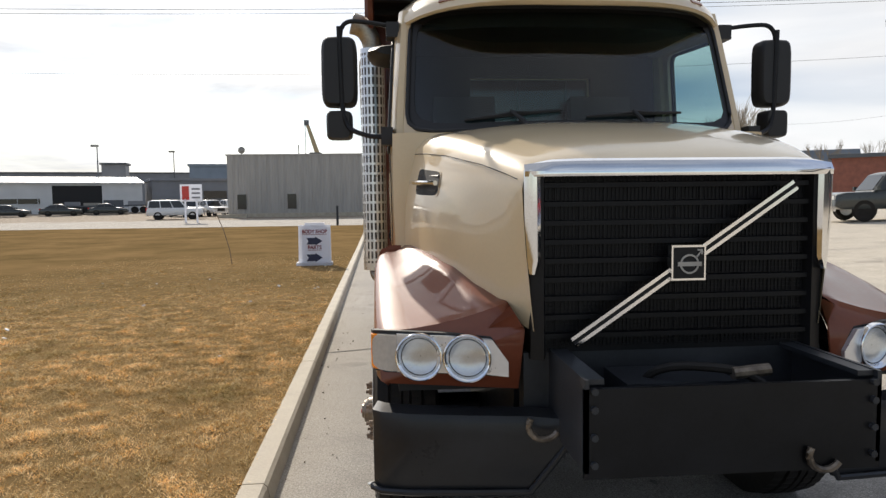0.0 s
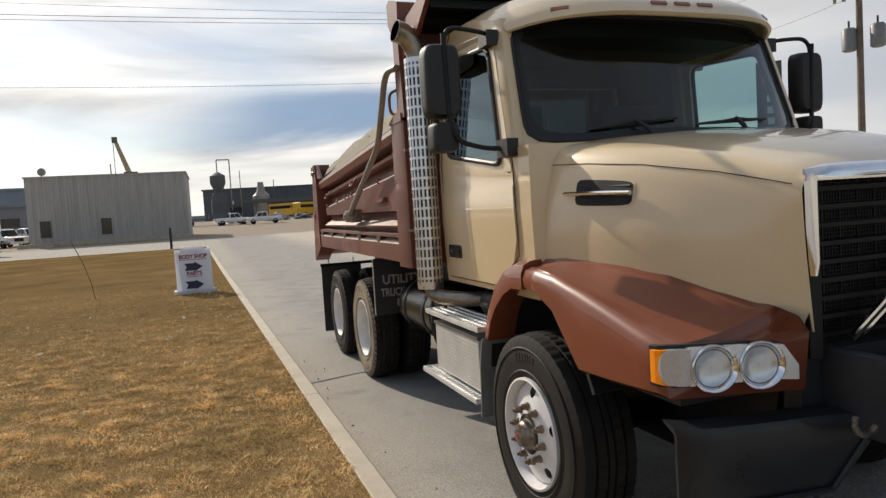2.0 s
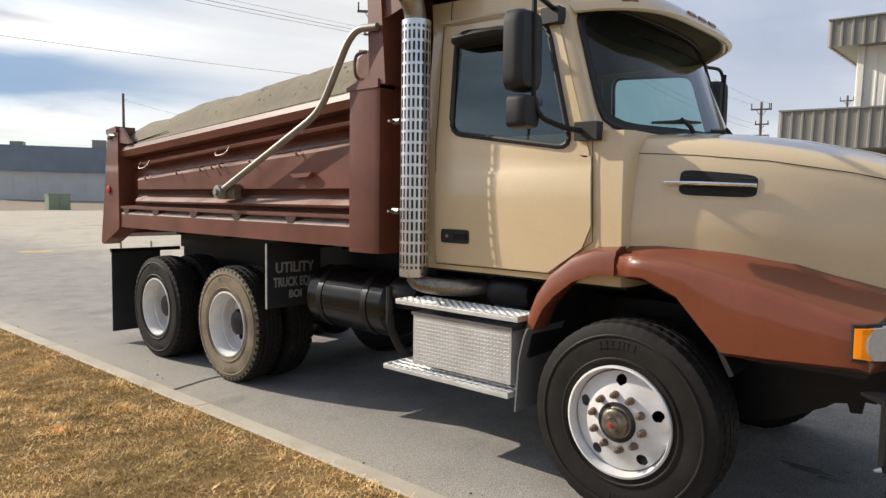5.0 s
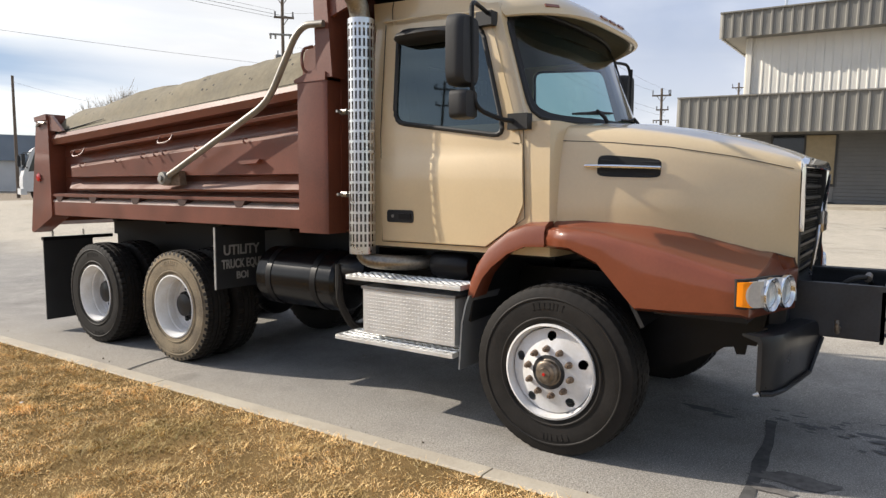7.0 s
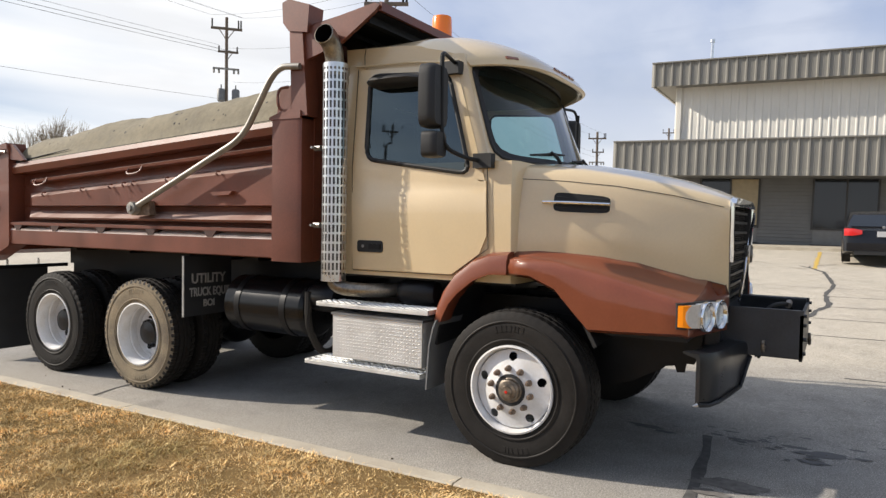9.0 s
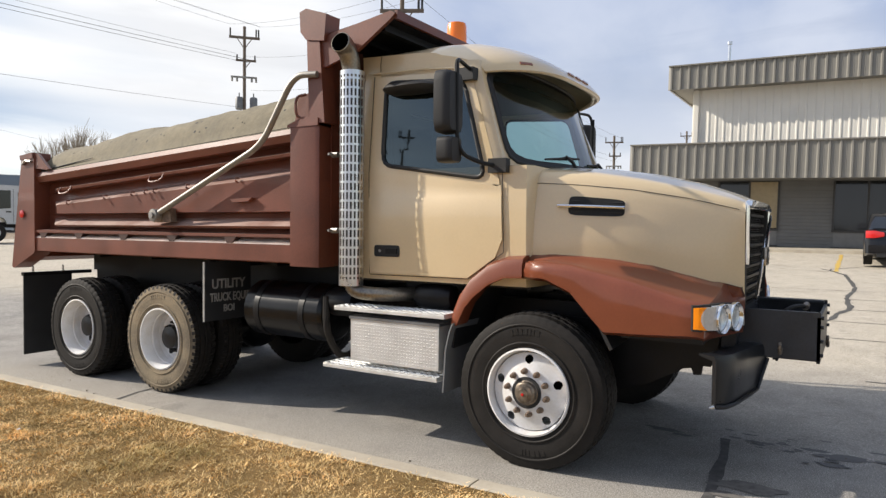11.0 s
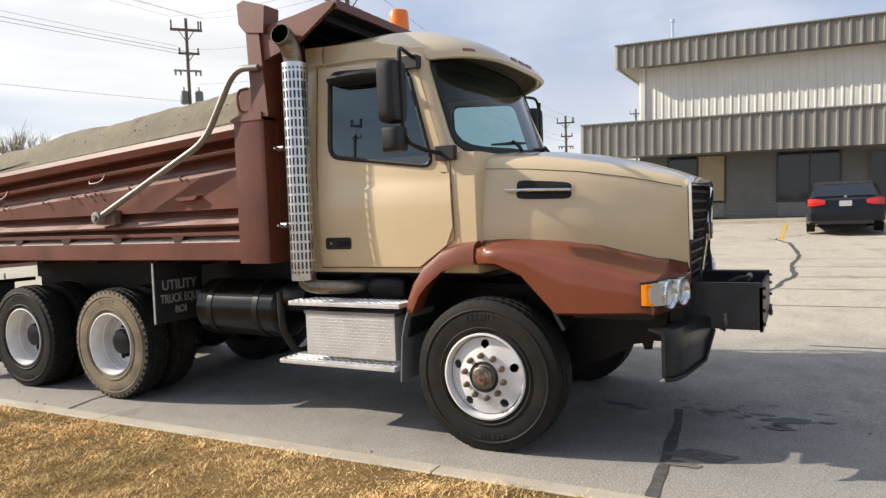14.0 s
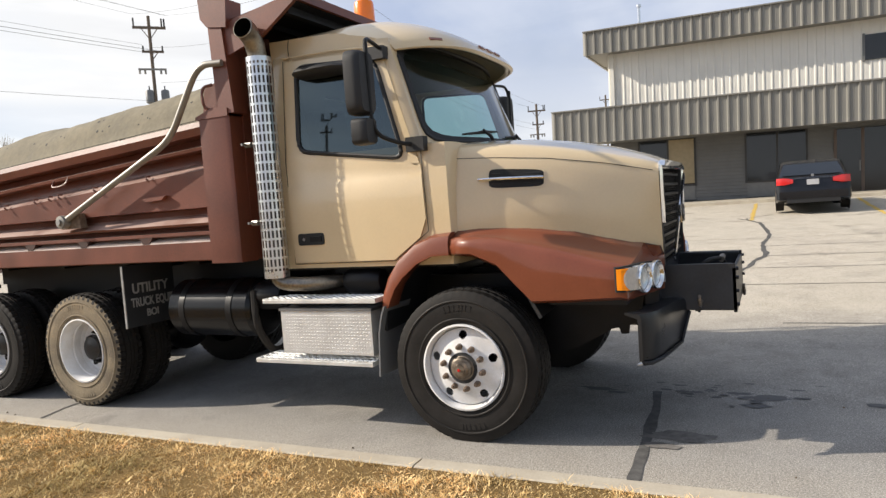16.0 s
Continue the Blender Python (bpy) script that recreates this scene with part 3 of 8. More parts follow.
def front_wheel(s):
    w = part("front_wheel", lathe_bm([(0.21, -0.02), (0.21, 0.16), (0.10, 0.17)], (0, 0, 0), "x", 32), BLACK, truck, "steer wheel with white steel rim")
    w.matrix_world = pose(-1.035 * s, -0.02, 0.522, 0, 0, 0 if s > 0 else 180)
    make_tyre(0.537, 0.33, 54, RUBBER, w, (0, 0, 0))
    # outward is -x
    bm = lathe_bm([(0.300, -0.150), (0.300, -0.168), (0.288, -0.172), (0.278, -0.150), (0.268, -0.08), (0.262, 0.10)], (0, 0, 0), "x", 60, closed=False)
    part("rim", bm, WHITE_RIM, w)
    bm = bmesh.new()
    disc_with_holes(bm, 0.10, 0.266, -0.172, -0.118, 5, 0.030, 0.222, n=216)
    part("wheel_disc", bm, WHITE_RIM, w)
    part("hub", lathe_bm([(0.092, -0.13), (0.092, -0.170), (0.078, -0.178), (0.074, -0.200), (0.066, -0.206), (0.060, -0.222), (0.040, -0.226), (0.037, -0.236), (0.015, -0.238)], (0, 0, 0), "x", 28), HUB, w, "greasy steel hub with cap")
    part("hub_seal", lathe_bm([(0.108, -0.150), (0.108, -0.172), (0.090, -0.174)], (0, 0, 0), "x", 28), DARK_CAB, w)
    part("hub_cap", lathe_bm([(0.011, -0.236), (0.010, -0.242), (0.003, -0.243)], (0, 0, 0), "x", 14), RED_LENS, w)
    nut = lathe_bm([(0.022, 0.0), (0.021, -0.012), (0.017, -0.014), (0.017, -0.038), (0.009, -0.040), (0.009, -0.055)], (0, 0, 0), "x", 10)
    first = part("wheel_nut", nut, RUST, w)
    for k in range(10):
        t = 2 * math.pi * (k + 0.3) / 10
        o = first if k == 0 else first.copy()
        if k:
            scene.collection.objects.link(o)
            o.parent = w
        o.location = (-0.156, 0.145 * math.cos(t), 0.145 * math.sin(t))


HUB_BLACK = mat("oily_black_hub", (0.012, 0.012, 0.013), 0.4, var=0.4, scale=20.0)


def rear_wheel(s, y, dusty):
    w = part("rear_wheel", lathe_bm([(0.20, 0.19), (0.20, 0.46), (0.10, 0.47)], (0, 0, 0), "x", 32), BLACK, truck, "dual drive wheel with dished white steel rim")
    w.matrix_world = pose(-1.075 * s, y, 0.525, 0, 0, 0 if s > 0 else 180)
    make_tyre(0.53, 0.27, 48, RUBBER_DUSTY if dusty else RUBBER, w, (0, 0, 0))
    make_tyre(0.53, 0.27, 48, RUBBER, w, (0.34, 0, 0))
    bm = lathe_bm([(0.298, -0.112), (0.300, -0.128), (0.288, -0.132), (0.278, -0.112), (0.266, -0.085), (0.262, -0.02), (0.254, -0.012), (0.250, 0.055), (0.244, 0.062), (0.236, 0.09)], (0, 0, 0), "x", 60, closed=False)
    part("rim", bm, WHITE_RIM, w)
    bm = bmesh.new()
    disc_with_holes(bm, 0.09, 0.238, 0.105, 0.088, 5, 0.034, 0.190, n=180)
    part("wheel_disc", bm, WHITE_RIM, w)
    part("hub", lathe_bm([(0.126, 0.12), (0.120, 0.06), (0.106, 0.05), (0.100, 0.0), (0.108, -0.004), (0.108, -0.018), (0.09, -0.022), (0.055, -0.034), (0.02, -0.036)], (0, 0, 0), "x", 28), HUB_BLACK, w, "black drive axle hub")
    nut = lathe_bm([(0.022, 0.0), (0.021, -0.034), (0.011, -0.036), (0.011, -0.062)], (0, 0, 0), "x", 8)
    first = part("wheel_nut", nut, HUB_BLACK, w)
    for k in range(10):
        t = 2 * math.pi * k / 10
        o = first if k == 0 else first.copy()
        if k:
            scene.collection.objects.link(o)
            o.parent = w
        o.location = (0.10, 0.148 * math.cos(t), 0.148 * math.sin(t))


for s in (1, -1):
    front_wheel(s)
    rear_wheel(s, 3.865, s > 0)
    rear_wheel(s, 5.245, False)


VENT_DARK = mat("vent_shadow_plastic", (0.008, 0.008, 0.008), 0.7, var=0.2)


# hood: sections from the cowl (y 0.10) to the grille (y -1.30)
HOOD_Y = [0.10, -0.10, -0.35, -0.65, -0.95, -1.15, -1.25]
HOOD_TOP = [2.105, 2.10, 2.085, 2.04, 1.97, 1.90, 1.855]
HOOD_SH_X = [0.94, 0.91, 0.87, 0.80, 0.71, 0.645, 0.622]
HOOD_SH_Z = [2.03, 2.02, 1.995, 1.945, 1.88, 1.825, 1.795]
HOOD_LO_X = [1.03, 0.99, 0.94, 0.855, 0.745, 0.645, 0.575]
HOOD_LO_Z = [1.40, 1.40, 1.40, 1.38, 1.32, 1.24, 1.19]


def hood_side(y, z):
    ys = HOOD_Y[::-1]
    sx, sz = interp(y, ys, HOOD_SH_X[::-1]), interp(y, ys, HOOD_SH_Z[::-1])
    lx, lz = interp(y, ys, HOOD_LO_X[::-1]), interp(y, ys, HOOD_LO_Z[::-1])
    t = (sz - z) / (sz - lz)
    return -(lerp(sx, lx, t) + (0.006 + 0.024 * ease(-1.25, -0.65, y)) * math.sin(math.pi * min(1, max(0, t))))


def make_hood():
    rings = []
    for i, y in enumerate(HOOD_Y):
        sx, sz, lx, lz, top = HOOD_SH_X[i], HOOD_SH_Z[i], HOOD_LO_X[i], HOOD_LO_Z[i], HOOD_TOP[i]
        half = []
        for k in range(7):
            u = k / 6 * 0.86
            half.append((sx * u, top - (top - sz - 0.035) * (u / 0.86) ** 3.0))
        # rounded shoulder
        c = (sx * 0.86, sz + 0.035)
        for k in range(1, 5):
            t = k / 5
            half.append((lerp(c[0], sx, math.sin(t * math.pi / 2)), lerp(c[1], sz - 0.05, 1 - math.cos(t * math.pi / 2))))
        for k in range(8):
            t = k / 7
            z = lerp(sz - 0.05, lz, t)
            half.append((-hood_side(y, z), z))
        rings.append([(-x, y, z) for x, z in half[::-1]] + [(x, y, z) for x, z in half[1:]])
    # rounded nose edge
    y, last = HOOD_Y[-1], rings[-1]
    rings.append([(x * 0.985, y - 0.03, z - 0.02 if z > 1.5 else z) for x, _, z in last])
    part("hood", loft_bm(rings, closed=False), BEIGE, truck, "tan hood panel", smooth=40)
    # tilt seam along each shoulder, a thin dark gap
    for s in (1, -1):
        pts = []
        for k in range(28):
            yy = lerp(0.09, -1.245, k / 27)
            zz = interp(yy, [-1.26, -0.95, -0.6, -0.25, 0.09], [1.765, 1.84, 1.90, 1.935, 1.955])
            pts.append(((hood_side(yy, zz) - 0.0012) * s, yy, zz))
        part("hood_seam", tube_bm(pts, 0.0021, 6), DARK_CAB, truck)
        # side vent: dark recess with chrome blade
        def vent_pt(yy, zz, o):
            return ((hood_side(yy, zz) + o) * s, yy, zz)
        def pocket(hy, hz, o):
            """A rounded panel that lies on the hood's side, as rings from the rim to the middle."""
            rings = []
            for f in (1.0, 0.6, 0.2):
                ring = []
                for k in range(40):
                    t = 2 * math.pi * k / 40
                    c, sn = math.cos(t), math.sin(t)
                    r = (abs(c) ** 7 + abs(sn) ** 7) ** (-1 / 7) * f
                    yy = -0.385 + hy * r * c
                    ring.append(vent_pt(yy, 1.782 + 0.06 * (yy + 0.385) + hz * r * sn * (1 + 0.5 * (yy + 0.385)), o))
                rings.append(ring)
            return loft_bm(rings)
        part("vent_frame", pocket(0.193, 0.071, -0.003), BEIGE, truck)
        part("vent_recess", pocket(0.183, 0.062, -0.0055), VENT_DARK, truck, "dark louvred hood vent")
        for dz in (-0.035, 0.034):
            part("vent_louvre", tube_bm([vent_pt(-0.22, 1.79 + dz, -0.004), vent_pt(-0.55, 1.773 + dz, -0.004)], 0.006, 6), PLASTIC, truck)
        part("vent_blade", tube_bm([vent_pt(-0.13, 1.79, -0.02), vent_pt(-0.3, 1.785, -0.026), vent_pt(-0.57, 1.775, -0.022)], [0.010, 0.013, 0.012], 8), CHROME, truck)


make_hood()


# grille
GRILLE_BLACK = mat("grille_black_plastic", (0.005, 0.005, 0.006), 0.5, var=0.2, spec=0.25)


def make_grille():
    g = part("grille", box_bm(-0.57, 0.57, -1.238, -1.16, 1.08, 1.80), GRILLE_BLACK, truck, "black mesh grille")
    for k in range(9):
        z = 1.17 + k * 0.072
        part("grille_bar", prism_bm([(-1.265, z - 0.012), (-1.265, z + 0.006), (-1.20, z + 0.014), (-1.20, z - 0.012)], "x", -0.54, 0.54), GRILLE_BLACK, g)
    for k in range(11):
        x = -0.475 + k * 0.095
        part("grille_upright", box_bm(x - 0.003, x + 0.003, -1.246, -1.238, 1.12, 1.79), GRILLE_BLACK, g)
    # fine woven mesh between the bars
    bm = bmesh.new()
    for k in range(70):
        x = -0.53 + k * 0.01536
        add_box(bm, x - 0.0015, x + 0.0015, -1.243, -1.238, 1.12, 1.79)
    for k in range(44):
        z = 1.125 + k * 0.0152
        add_box(bm, -0.53, 0.53, -1.2445, -1.2395, z - 0.0015, z + 0.0015)
    part("grille_mesh", bm, GRILLE_BLACK, g, smooth=0)
    for s in (1, -1):
        # black outer cheeks beside the mesh
        part("grille_cheek", flip(prism_bm([(-0.585, -1.18), (-0.578, -1.268), (-0.53, -1.285), (-0.50, -1.20)], "z", 1.08, 1.79), s), BLACK, g)
    # chrome surround: header and two short legs
    def leg(s):
        bm = bmesh.new()
        add_loft(bm, [[((x + 0.004) * s, -1.278, z), (x * s, -1.286, z), ((x + w * 0.35) * s, -1.301, z), ((x + w * 0.75) * s, -1.303, z), ((x + w) * s, -1.292, z), ((x + w) * s, -1.278, z)] for x, z, w in ((-0.606, 1.80, 0.062), (-0.603, 1.60, 0.060), (-0.593, 1.46, 0.048), (-0.586, 1.41, 0.022))])
        part("grille_trim", bm, CHROME, truck, "chrome grille trim", bevel=0.006)
    both(leg)
    rings = []
    for k in range(13):
        u = -1 + k / 6
        x = 0.603 * u
        b = 0.02 * (1 - u * u)
        e = 0.022 * max(0.0, (abs(u) - 0.8) / 0.2)
        rings.append([(x, -1.278 - b, 1.775), (x, -1.316 - b + e, 1.775), (x, -1.319 - b + e, 1.795), (x, -1.302 - b + e, 1.832 - e * 0.5), (x, -1.278 - b, 1.842 - e)])
    part("grille_header", loft_bm(rings), CHROME, truck, "chrome grille header")
    # diagonal bar and badge
    a, b = Vector((-0.43, -1.325, 1.155)), Vector((0.43, -1.315, 1.735))
    d = (b - a).normalized()
    nrm = Vector((-d.z, 0, d.x))
    for o in (-0.014, 0.014):
        bm = bmesh.new()
        add_loft(bm, [[p + nrm * (o - 0.0065), p + nrm * (o + 0.0065), p + nrm * (o + 0.0065) + Vector((0, -0.015, 0)), p + nrm * (o - 0.0065) + Vector((0, -0.015, 0))] for p in (a, b)])
        part("diagonal_bar", bm, CHROME, g)
    bm = bmesh.new()
    add_loft(bm, [[p + nrm * -0.008, p + nrm * 0.008, p + nrm * 0.008 + Vector((0, -0.008, 0)), p + nrm * -0.008 + Vector((0, -0.008, 0))] for p in (a, b)])
    part("diagonal_strip", bm, BLACK, g)
    e = part("badge", box_bm(-0.062, 0.070, -1.352, -1.310, 1.382, 1.514), CHROME, truck, "square black badge with chrome rim", bevel=0.005)
    part("badge_plate", box_bm(-0.054, 0.062, -1.356, -1.350, 1.390, 1.506), BLACK, e)
    bm = bmesh.new()
    for k in range(28):
        t0, t1 = 2 * math.pi * k / 28, 2 * math.pi * (k + 1) / 28
        add_loft(bm, [[(0.004 + r * math.cos(t), yy, 1.444 + r * math.sin(t)) for r, yy in ((0.030, -1.356), (0.037, -1.356), (0.037, -1.360), (0.030, -1.360))] for t in (t0, t1)], caps=False)
    part("badge_ring", bm, STEEL, e)
    part("badge_band", box_bm(-0.042, 0.050, -1.361, -1.356, 1.436, 1.452), STEEL, e)
    part("badge_arrow", prism_bm([(0.026, 1.470), (0.046, 1.492), (0.034, 1.494), (0.034, 1.499), (0.054, 1.499), (0.054, 1.479), (0.049, 1.479), (0.049, 1.488), (0.031, 1.466)], "y", -1.360, -1.356), STEEL, e)


make_grille()


# fenders
F_Y = [0.05, -0.12, -0.30, -0.43, -0.53, -0.75, -0.98, -1.10]
F_BOT = [1.285, 1.275, 1.20, 1.06, 0.955, 0.96, 0.97, 0.975]
F_CREST = [1.41, 1.41, 1.395, 1.365, 1.345, 1.29, 1.225, 1.195]
F_OUT = [1.16, 1.175, 1.18, 1.18, 1.18, 1.178, 1.172, 1.165]
F_IN_Z = [1.46, 1.465, 1.455, 1.445, 1.435, 1.40, 1.335, 1.30]


def fender(s):
    rings = []
    for i, y in enumerate(F_Y):
        zi = F_IN_Z[i]
        xi = -hood_side(y, zi) - 0.015
        xo, zc, zb = F_OUT[i], F_CREST[i], F_BOT[i]
        r = 0.045
        pts = [(xo - 0.03, zb), (xo, zb + 0.02), (xo + 0.004, lerp(zb, zc, 0.5)), (xo, zc - r), (xo - 0.3 * r, zc - 0.3 * r), (xo - r, zc)]
        for k in range(1, 6):
            t = k / 5
            pts.append((lerp(xo - r, xi, t), lerp(zc, zi, t) - 0.018 * math.sin(math.pi * t)))
        rings.append([(-x, y, z) for x, z in pts])
    # the nose: wraps round to the lamp face
    xi, zi = 0.60, 1.235
    last = rings[-1]
    nose = []
    for k, (x, y, z) in enumerate(last):
        t = k / (len(last) - 1)
        nose.append((lerp(x, x * 0.975, 0.5), y - 0.035 - 0.03 * t, z - 0.012))
    rings.append(nose)
    bm = bmesh.new()
    vs = add_loft(bm, rings, closed=False)
    # front face, lit by the lamp
    face = [(-1.13, -1.145, 0.975), (-0.63, -1.285, 0.975), (-0.605, -1.29, 1.20), (-0.64, -1.275, 1.262)]
    fv = [bm.verts.new(p) for p in face]
    top = vs[-1]
    bm.faces.new([*top, fv[3], fv[2], fv[1], fv[0]])
    f = part("fender", flip(bm, s), BROWN, truck, "reddish brown front fender", smooth=45)
    sol = f.modifiers.new("thickness", "SOLIDIFY")
    sol.thickness, sol.offset = 0.012, -1
    # rear flare on the cab, follows the wheel arch
    arch_o = [(0.045, 1.445), (0.18, 1.435), (0.32, 1.385), (0.46, 1.28), (0.55, 1.16), (0.605, 1.03), (0.625, 0.925)]
    arch_i = [(0.045, 1.29), (0.18, 1.285), (0.30, 1.235), (0.42, 1.14), (0.49, 1.06), (0.53, 0.98), (0.555, 0.925)]
    rings = []
    for (yo, zo), (yi, zi) in zip(arch_o, arch_i):
        ym, zm = lerp(yo, yi, 0.45), lerp(zo, zi, 0.45)
        rings.append([(-0.98, yo, zo), (-1.10, yo, zo), (-1.15, lerp(yo, yi, 0.15), lerp(zo, zi, 0.15)), (-1.17, ym, zm), (-1.17, yi, zi), (-1.14, yi, zi), (-0.98, lerp(yo, yi, 0.8), lerp(zo, zi, 0.8))])
    part("wheel_flare", flip(loft_bm(rings), s), BROWN, truck, "reddish brown wheel arch flare", smooth=40)
    # inner arch liner
    rings = []
    for yo, zo in [(0.60, 0.75), (0.57, 1.0), (0.44, 1.18), (0.2, 1.31), (-0.1, 1.30), (-0.32, 1.20), (-0.47, 1.02), (-0.56, 0.85)]:
        rings.append([(-1.13, yo, zo), (-0.5, yo, zo + 0.03), (-0.5, yo * 1.04, zo + 0.05), (-1.13, yo * 1.04, zo + 0.012)])
    part("arch_liner", flip(loft_bm(rings), s), PLASTIC, truck)


both(fender)


# headlights
def headlight(s):
    def pt(u, z, o=0.0):
        """u from the outer corner (0) round to the grille side (1)."""
        xs = [-1.186, -1.175, -1.12, -0.95, -0.80, -0.66]
        ys = [-1.085, -1.135, -1.175, -1.225, -1.262, -1.292]
        us = [0, 0.1, 0.22, 0.5, 0.75, 1.0]
        return Vector((interp(u, us, xs), interp(u, us, ys) - o, z))
    def zt(u):
        return interp(u, [0, 0.2, 0.6, 0.88, 1], [1.172, 1.18, 1.176, 1.165, 1.07])
    def zb(u):
        return interp(u, [0, 0.25, 0.4, 0.8, 1], [1.035, 1.027, 1.03, 1.03, 1.02])
    def slab(us, grow, o, deep):
        bm = bmesh.new()
        add_loft(bm, [[pt(u, zb(u) - grow, o) + Vector((-0.004, 0, 0)), pt(u, zt(u) + grow, o) + Vector((-0.004, 0, 0)), pt(u, zt(u) + grow, o - deep) + Vector((0.03, 0, 0)), pt(u, zb(u) - grow, o - deep) + Vector((0.03, 0, 0))] for u in us])
        return flip(bm, s)
    h = part("headlight", slab([0.028, 0.05, 0.1, 0.16, 0.22, 0.35, 0.5, 0.65, 0.8, 0.88, 0.95, 1.0], 0.007, -0.020, 0.02), PLASTIC, truck, "twin round headlight with amber corner")
    LAMPS = [pt(u, 1.092, 0.010) for u in (0.415, 0.715)]
    def skirted(bm, back):
        """Returns the open edges of a shell towards the fender."""
        rim = [e for e in bm.edges if e.is_boundary]
        ext = bmesh.ops.extrude_edge_only(bm, edges=rim)["geom"]
        bmesh.ops.translate(bm, vec=(0, back, 0), verts=[v for v in ext if isinstance(v, bmesh.types.BMVert)])
        return bm
    # plate with two wells cut for the lamps
    bm = bmesh.new()
    cols = [lerp(0.275, 0.985, i / 64) for i in range(65)]
    grid = [[bm.verts.new(pt(u, lerp(zb(u) + 0.002, zt(u) - 0.002, j / 26), 0.006)) for j in range(27)] for u in cols]
    for i in range(64):
        for j in range(26):
            quad = (grid[i][j], grid[i + 1][j], grid[i + 1][j + 1], grid[i][j + 1])
            mid = sum((v.co for v in quad), Vector()) / 4
            if all(math.hypot((mid.x - c.x) * 1.03, mid.z - c.z) > 0.080 for c in LAMPS):
                bm.faces.new(quad)
    bmesh.ops.delete(bm, geom=[v for v in bm.verts if not v.link_faces], context="VERTS")
    part("lamp_plate", flip(skirted(bm, 0.026), s), LAMP_SILVER, h, "bright silver lamp plate")
    # ribbed clear corner with a crescent of amber at its outer end
    def bite(z):
        q = (z - 1.104) / 0.07
        return 0.165 - 0.10 * max(0.0, 1 - q * q) ** 0.6
    for nm, mt, lab, u0, u1 in (("turn_signal", AMBER, "amber turn signal", lambda z: 0.035, bite), ("corner_lens", LAMP_CLEAR, "clear ribbed corner lens", bite, lambda z: 0.285)):
        rows = []
        for k in range(15):
            f = k / 14
            row = []
            for j in range(13):
                z = lerp(1.036, 1.170, f)
                u = lerp(u0(z), u1(z), j / 12)
                row.append(pt(u, lerp(zb(u) + 0.006, zt(u) - 0.006, f), 0.009 + (0.0015 if j % 2 else 0.0)) + Vector((-0.005, 0, 0)))
            rows.append(row)
        part(nm, flip(skirted(loft_bm(rows, closed=False), 0.028), s), mt, h, lab, smooth=20)
    centres = []
    for c in LAMPS:
        centres.append(c)
        def turned(nm, prof, material, lab="", n=44):
            o = part(nm, lathe_bm(prof, (0, 0, 0), "y", n, closed=False), material, h, lab, smooth=40)
            o.matrix_world = pose(c.x * s, c.y, c.z, 0, 0, -14 * s)
            return o
        turned("bezel", [(0.093, 0.012), (0.094, -0.004), (0.092, -0.011), (0.088, -0.013), (0.084, -0.011), (0.078, -0.002), (0.073, 0.006)], CHROME, "chrome bezel ring")
        turned("bezel_shadow", [(0.0735, 0.005), (0.0735, 0.010), (0.070, 0.010)], SOOT_RIM)
        turned("reflector", [(0.070, 0.008), (0.064, 0.0115), (0.052, 0.016), (0.036, 0.019), (0.018, 0.0203), (0.002, 0.0206)], LAMP_BOWL)
        lens = turned("lens", [(0.0715, 0.006), (0.056, 0.000), (0.038, -0.004), (0.017, -0.006), (0.002, -0.0065)], LAMP_GLASS)
        lens.visible_shadow = False
    a, b = centres
    mid = (a + b) / 2
    bm = prism_bm([(-0.035, -0.055), (0.035, -0.055), (0.022, -0.02), (0.022, 0.03), (0.035, 0.06), (-0.035, 0.06), (-0.022, 0.03), (-0.022, -0.02)], "y", -0.006, 0.02)
    web = part("bezel_bridge", bm, LAMP_SILVER, h)
    web.matrix_world = pose(mid.x * s, mid.y + 0.006, mid.z, 0, 0, -14 * s)


SOOT_RIM = mat("black_lamp_gasket", (0.01, 0.01, 0.011), 0.6, var=0.2)
LAMP_SILVER = mat("satin_silver_plastic", (0.74, 0.74, 0.75), 0.28, metal=0.55, var=0.06)
LAMP_CLEAR = mat("clear_corner_lens", (0.52, 0.48, 0.43), 0.18, var=0.05, scale=60.0, coat=0.8)
LAMP_BOWL = mat("bright_lamp_bowl", (0.86, 0.86, 0.84), 0.2, metal=0.6, var=0.05, scale=30.0)
LAMP_WHITE = mat("clear_ribbed_lens", (0.62, 0.62, 0.60), 0.2, var=0.15, scale=40.0, coat=0.6)
both(headlight)


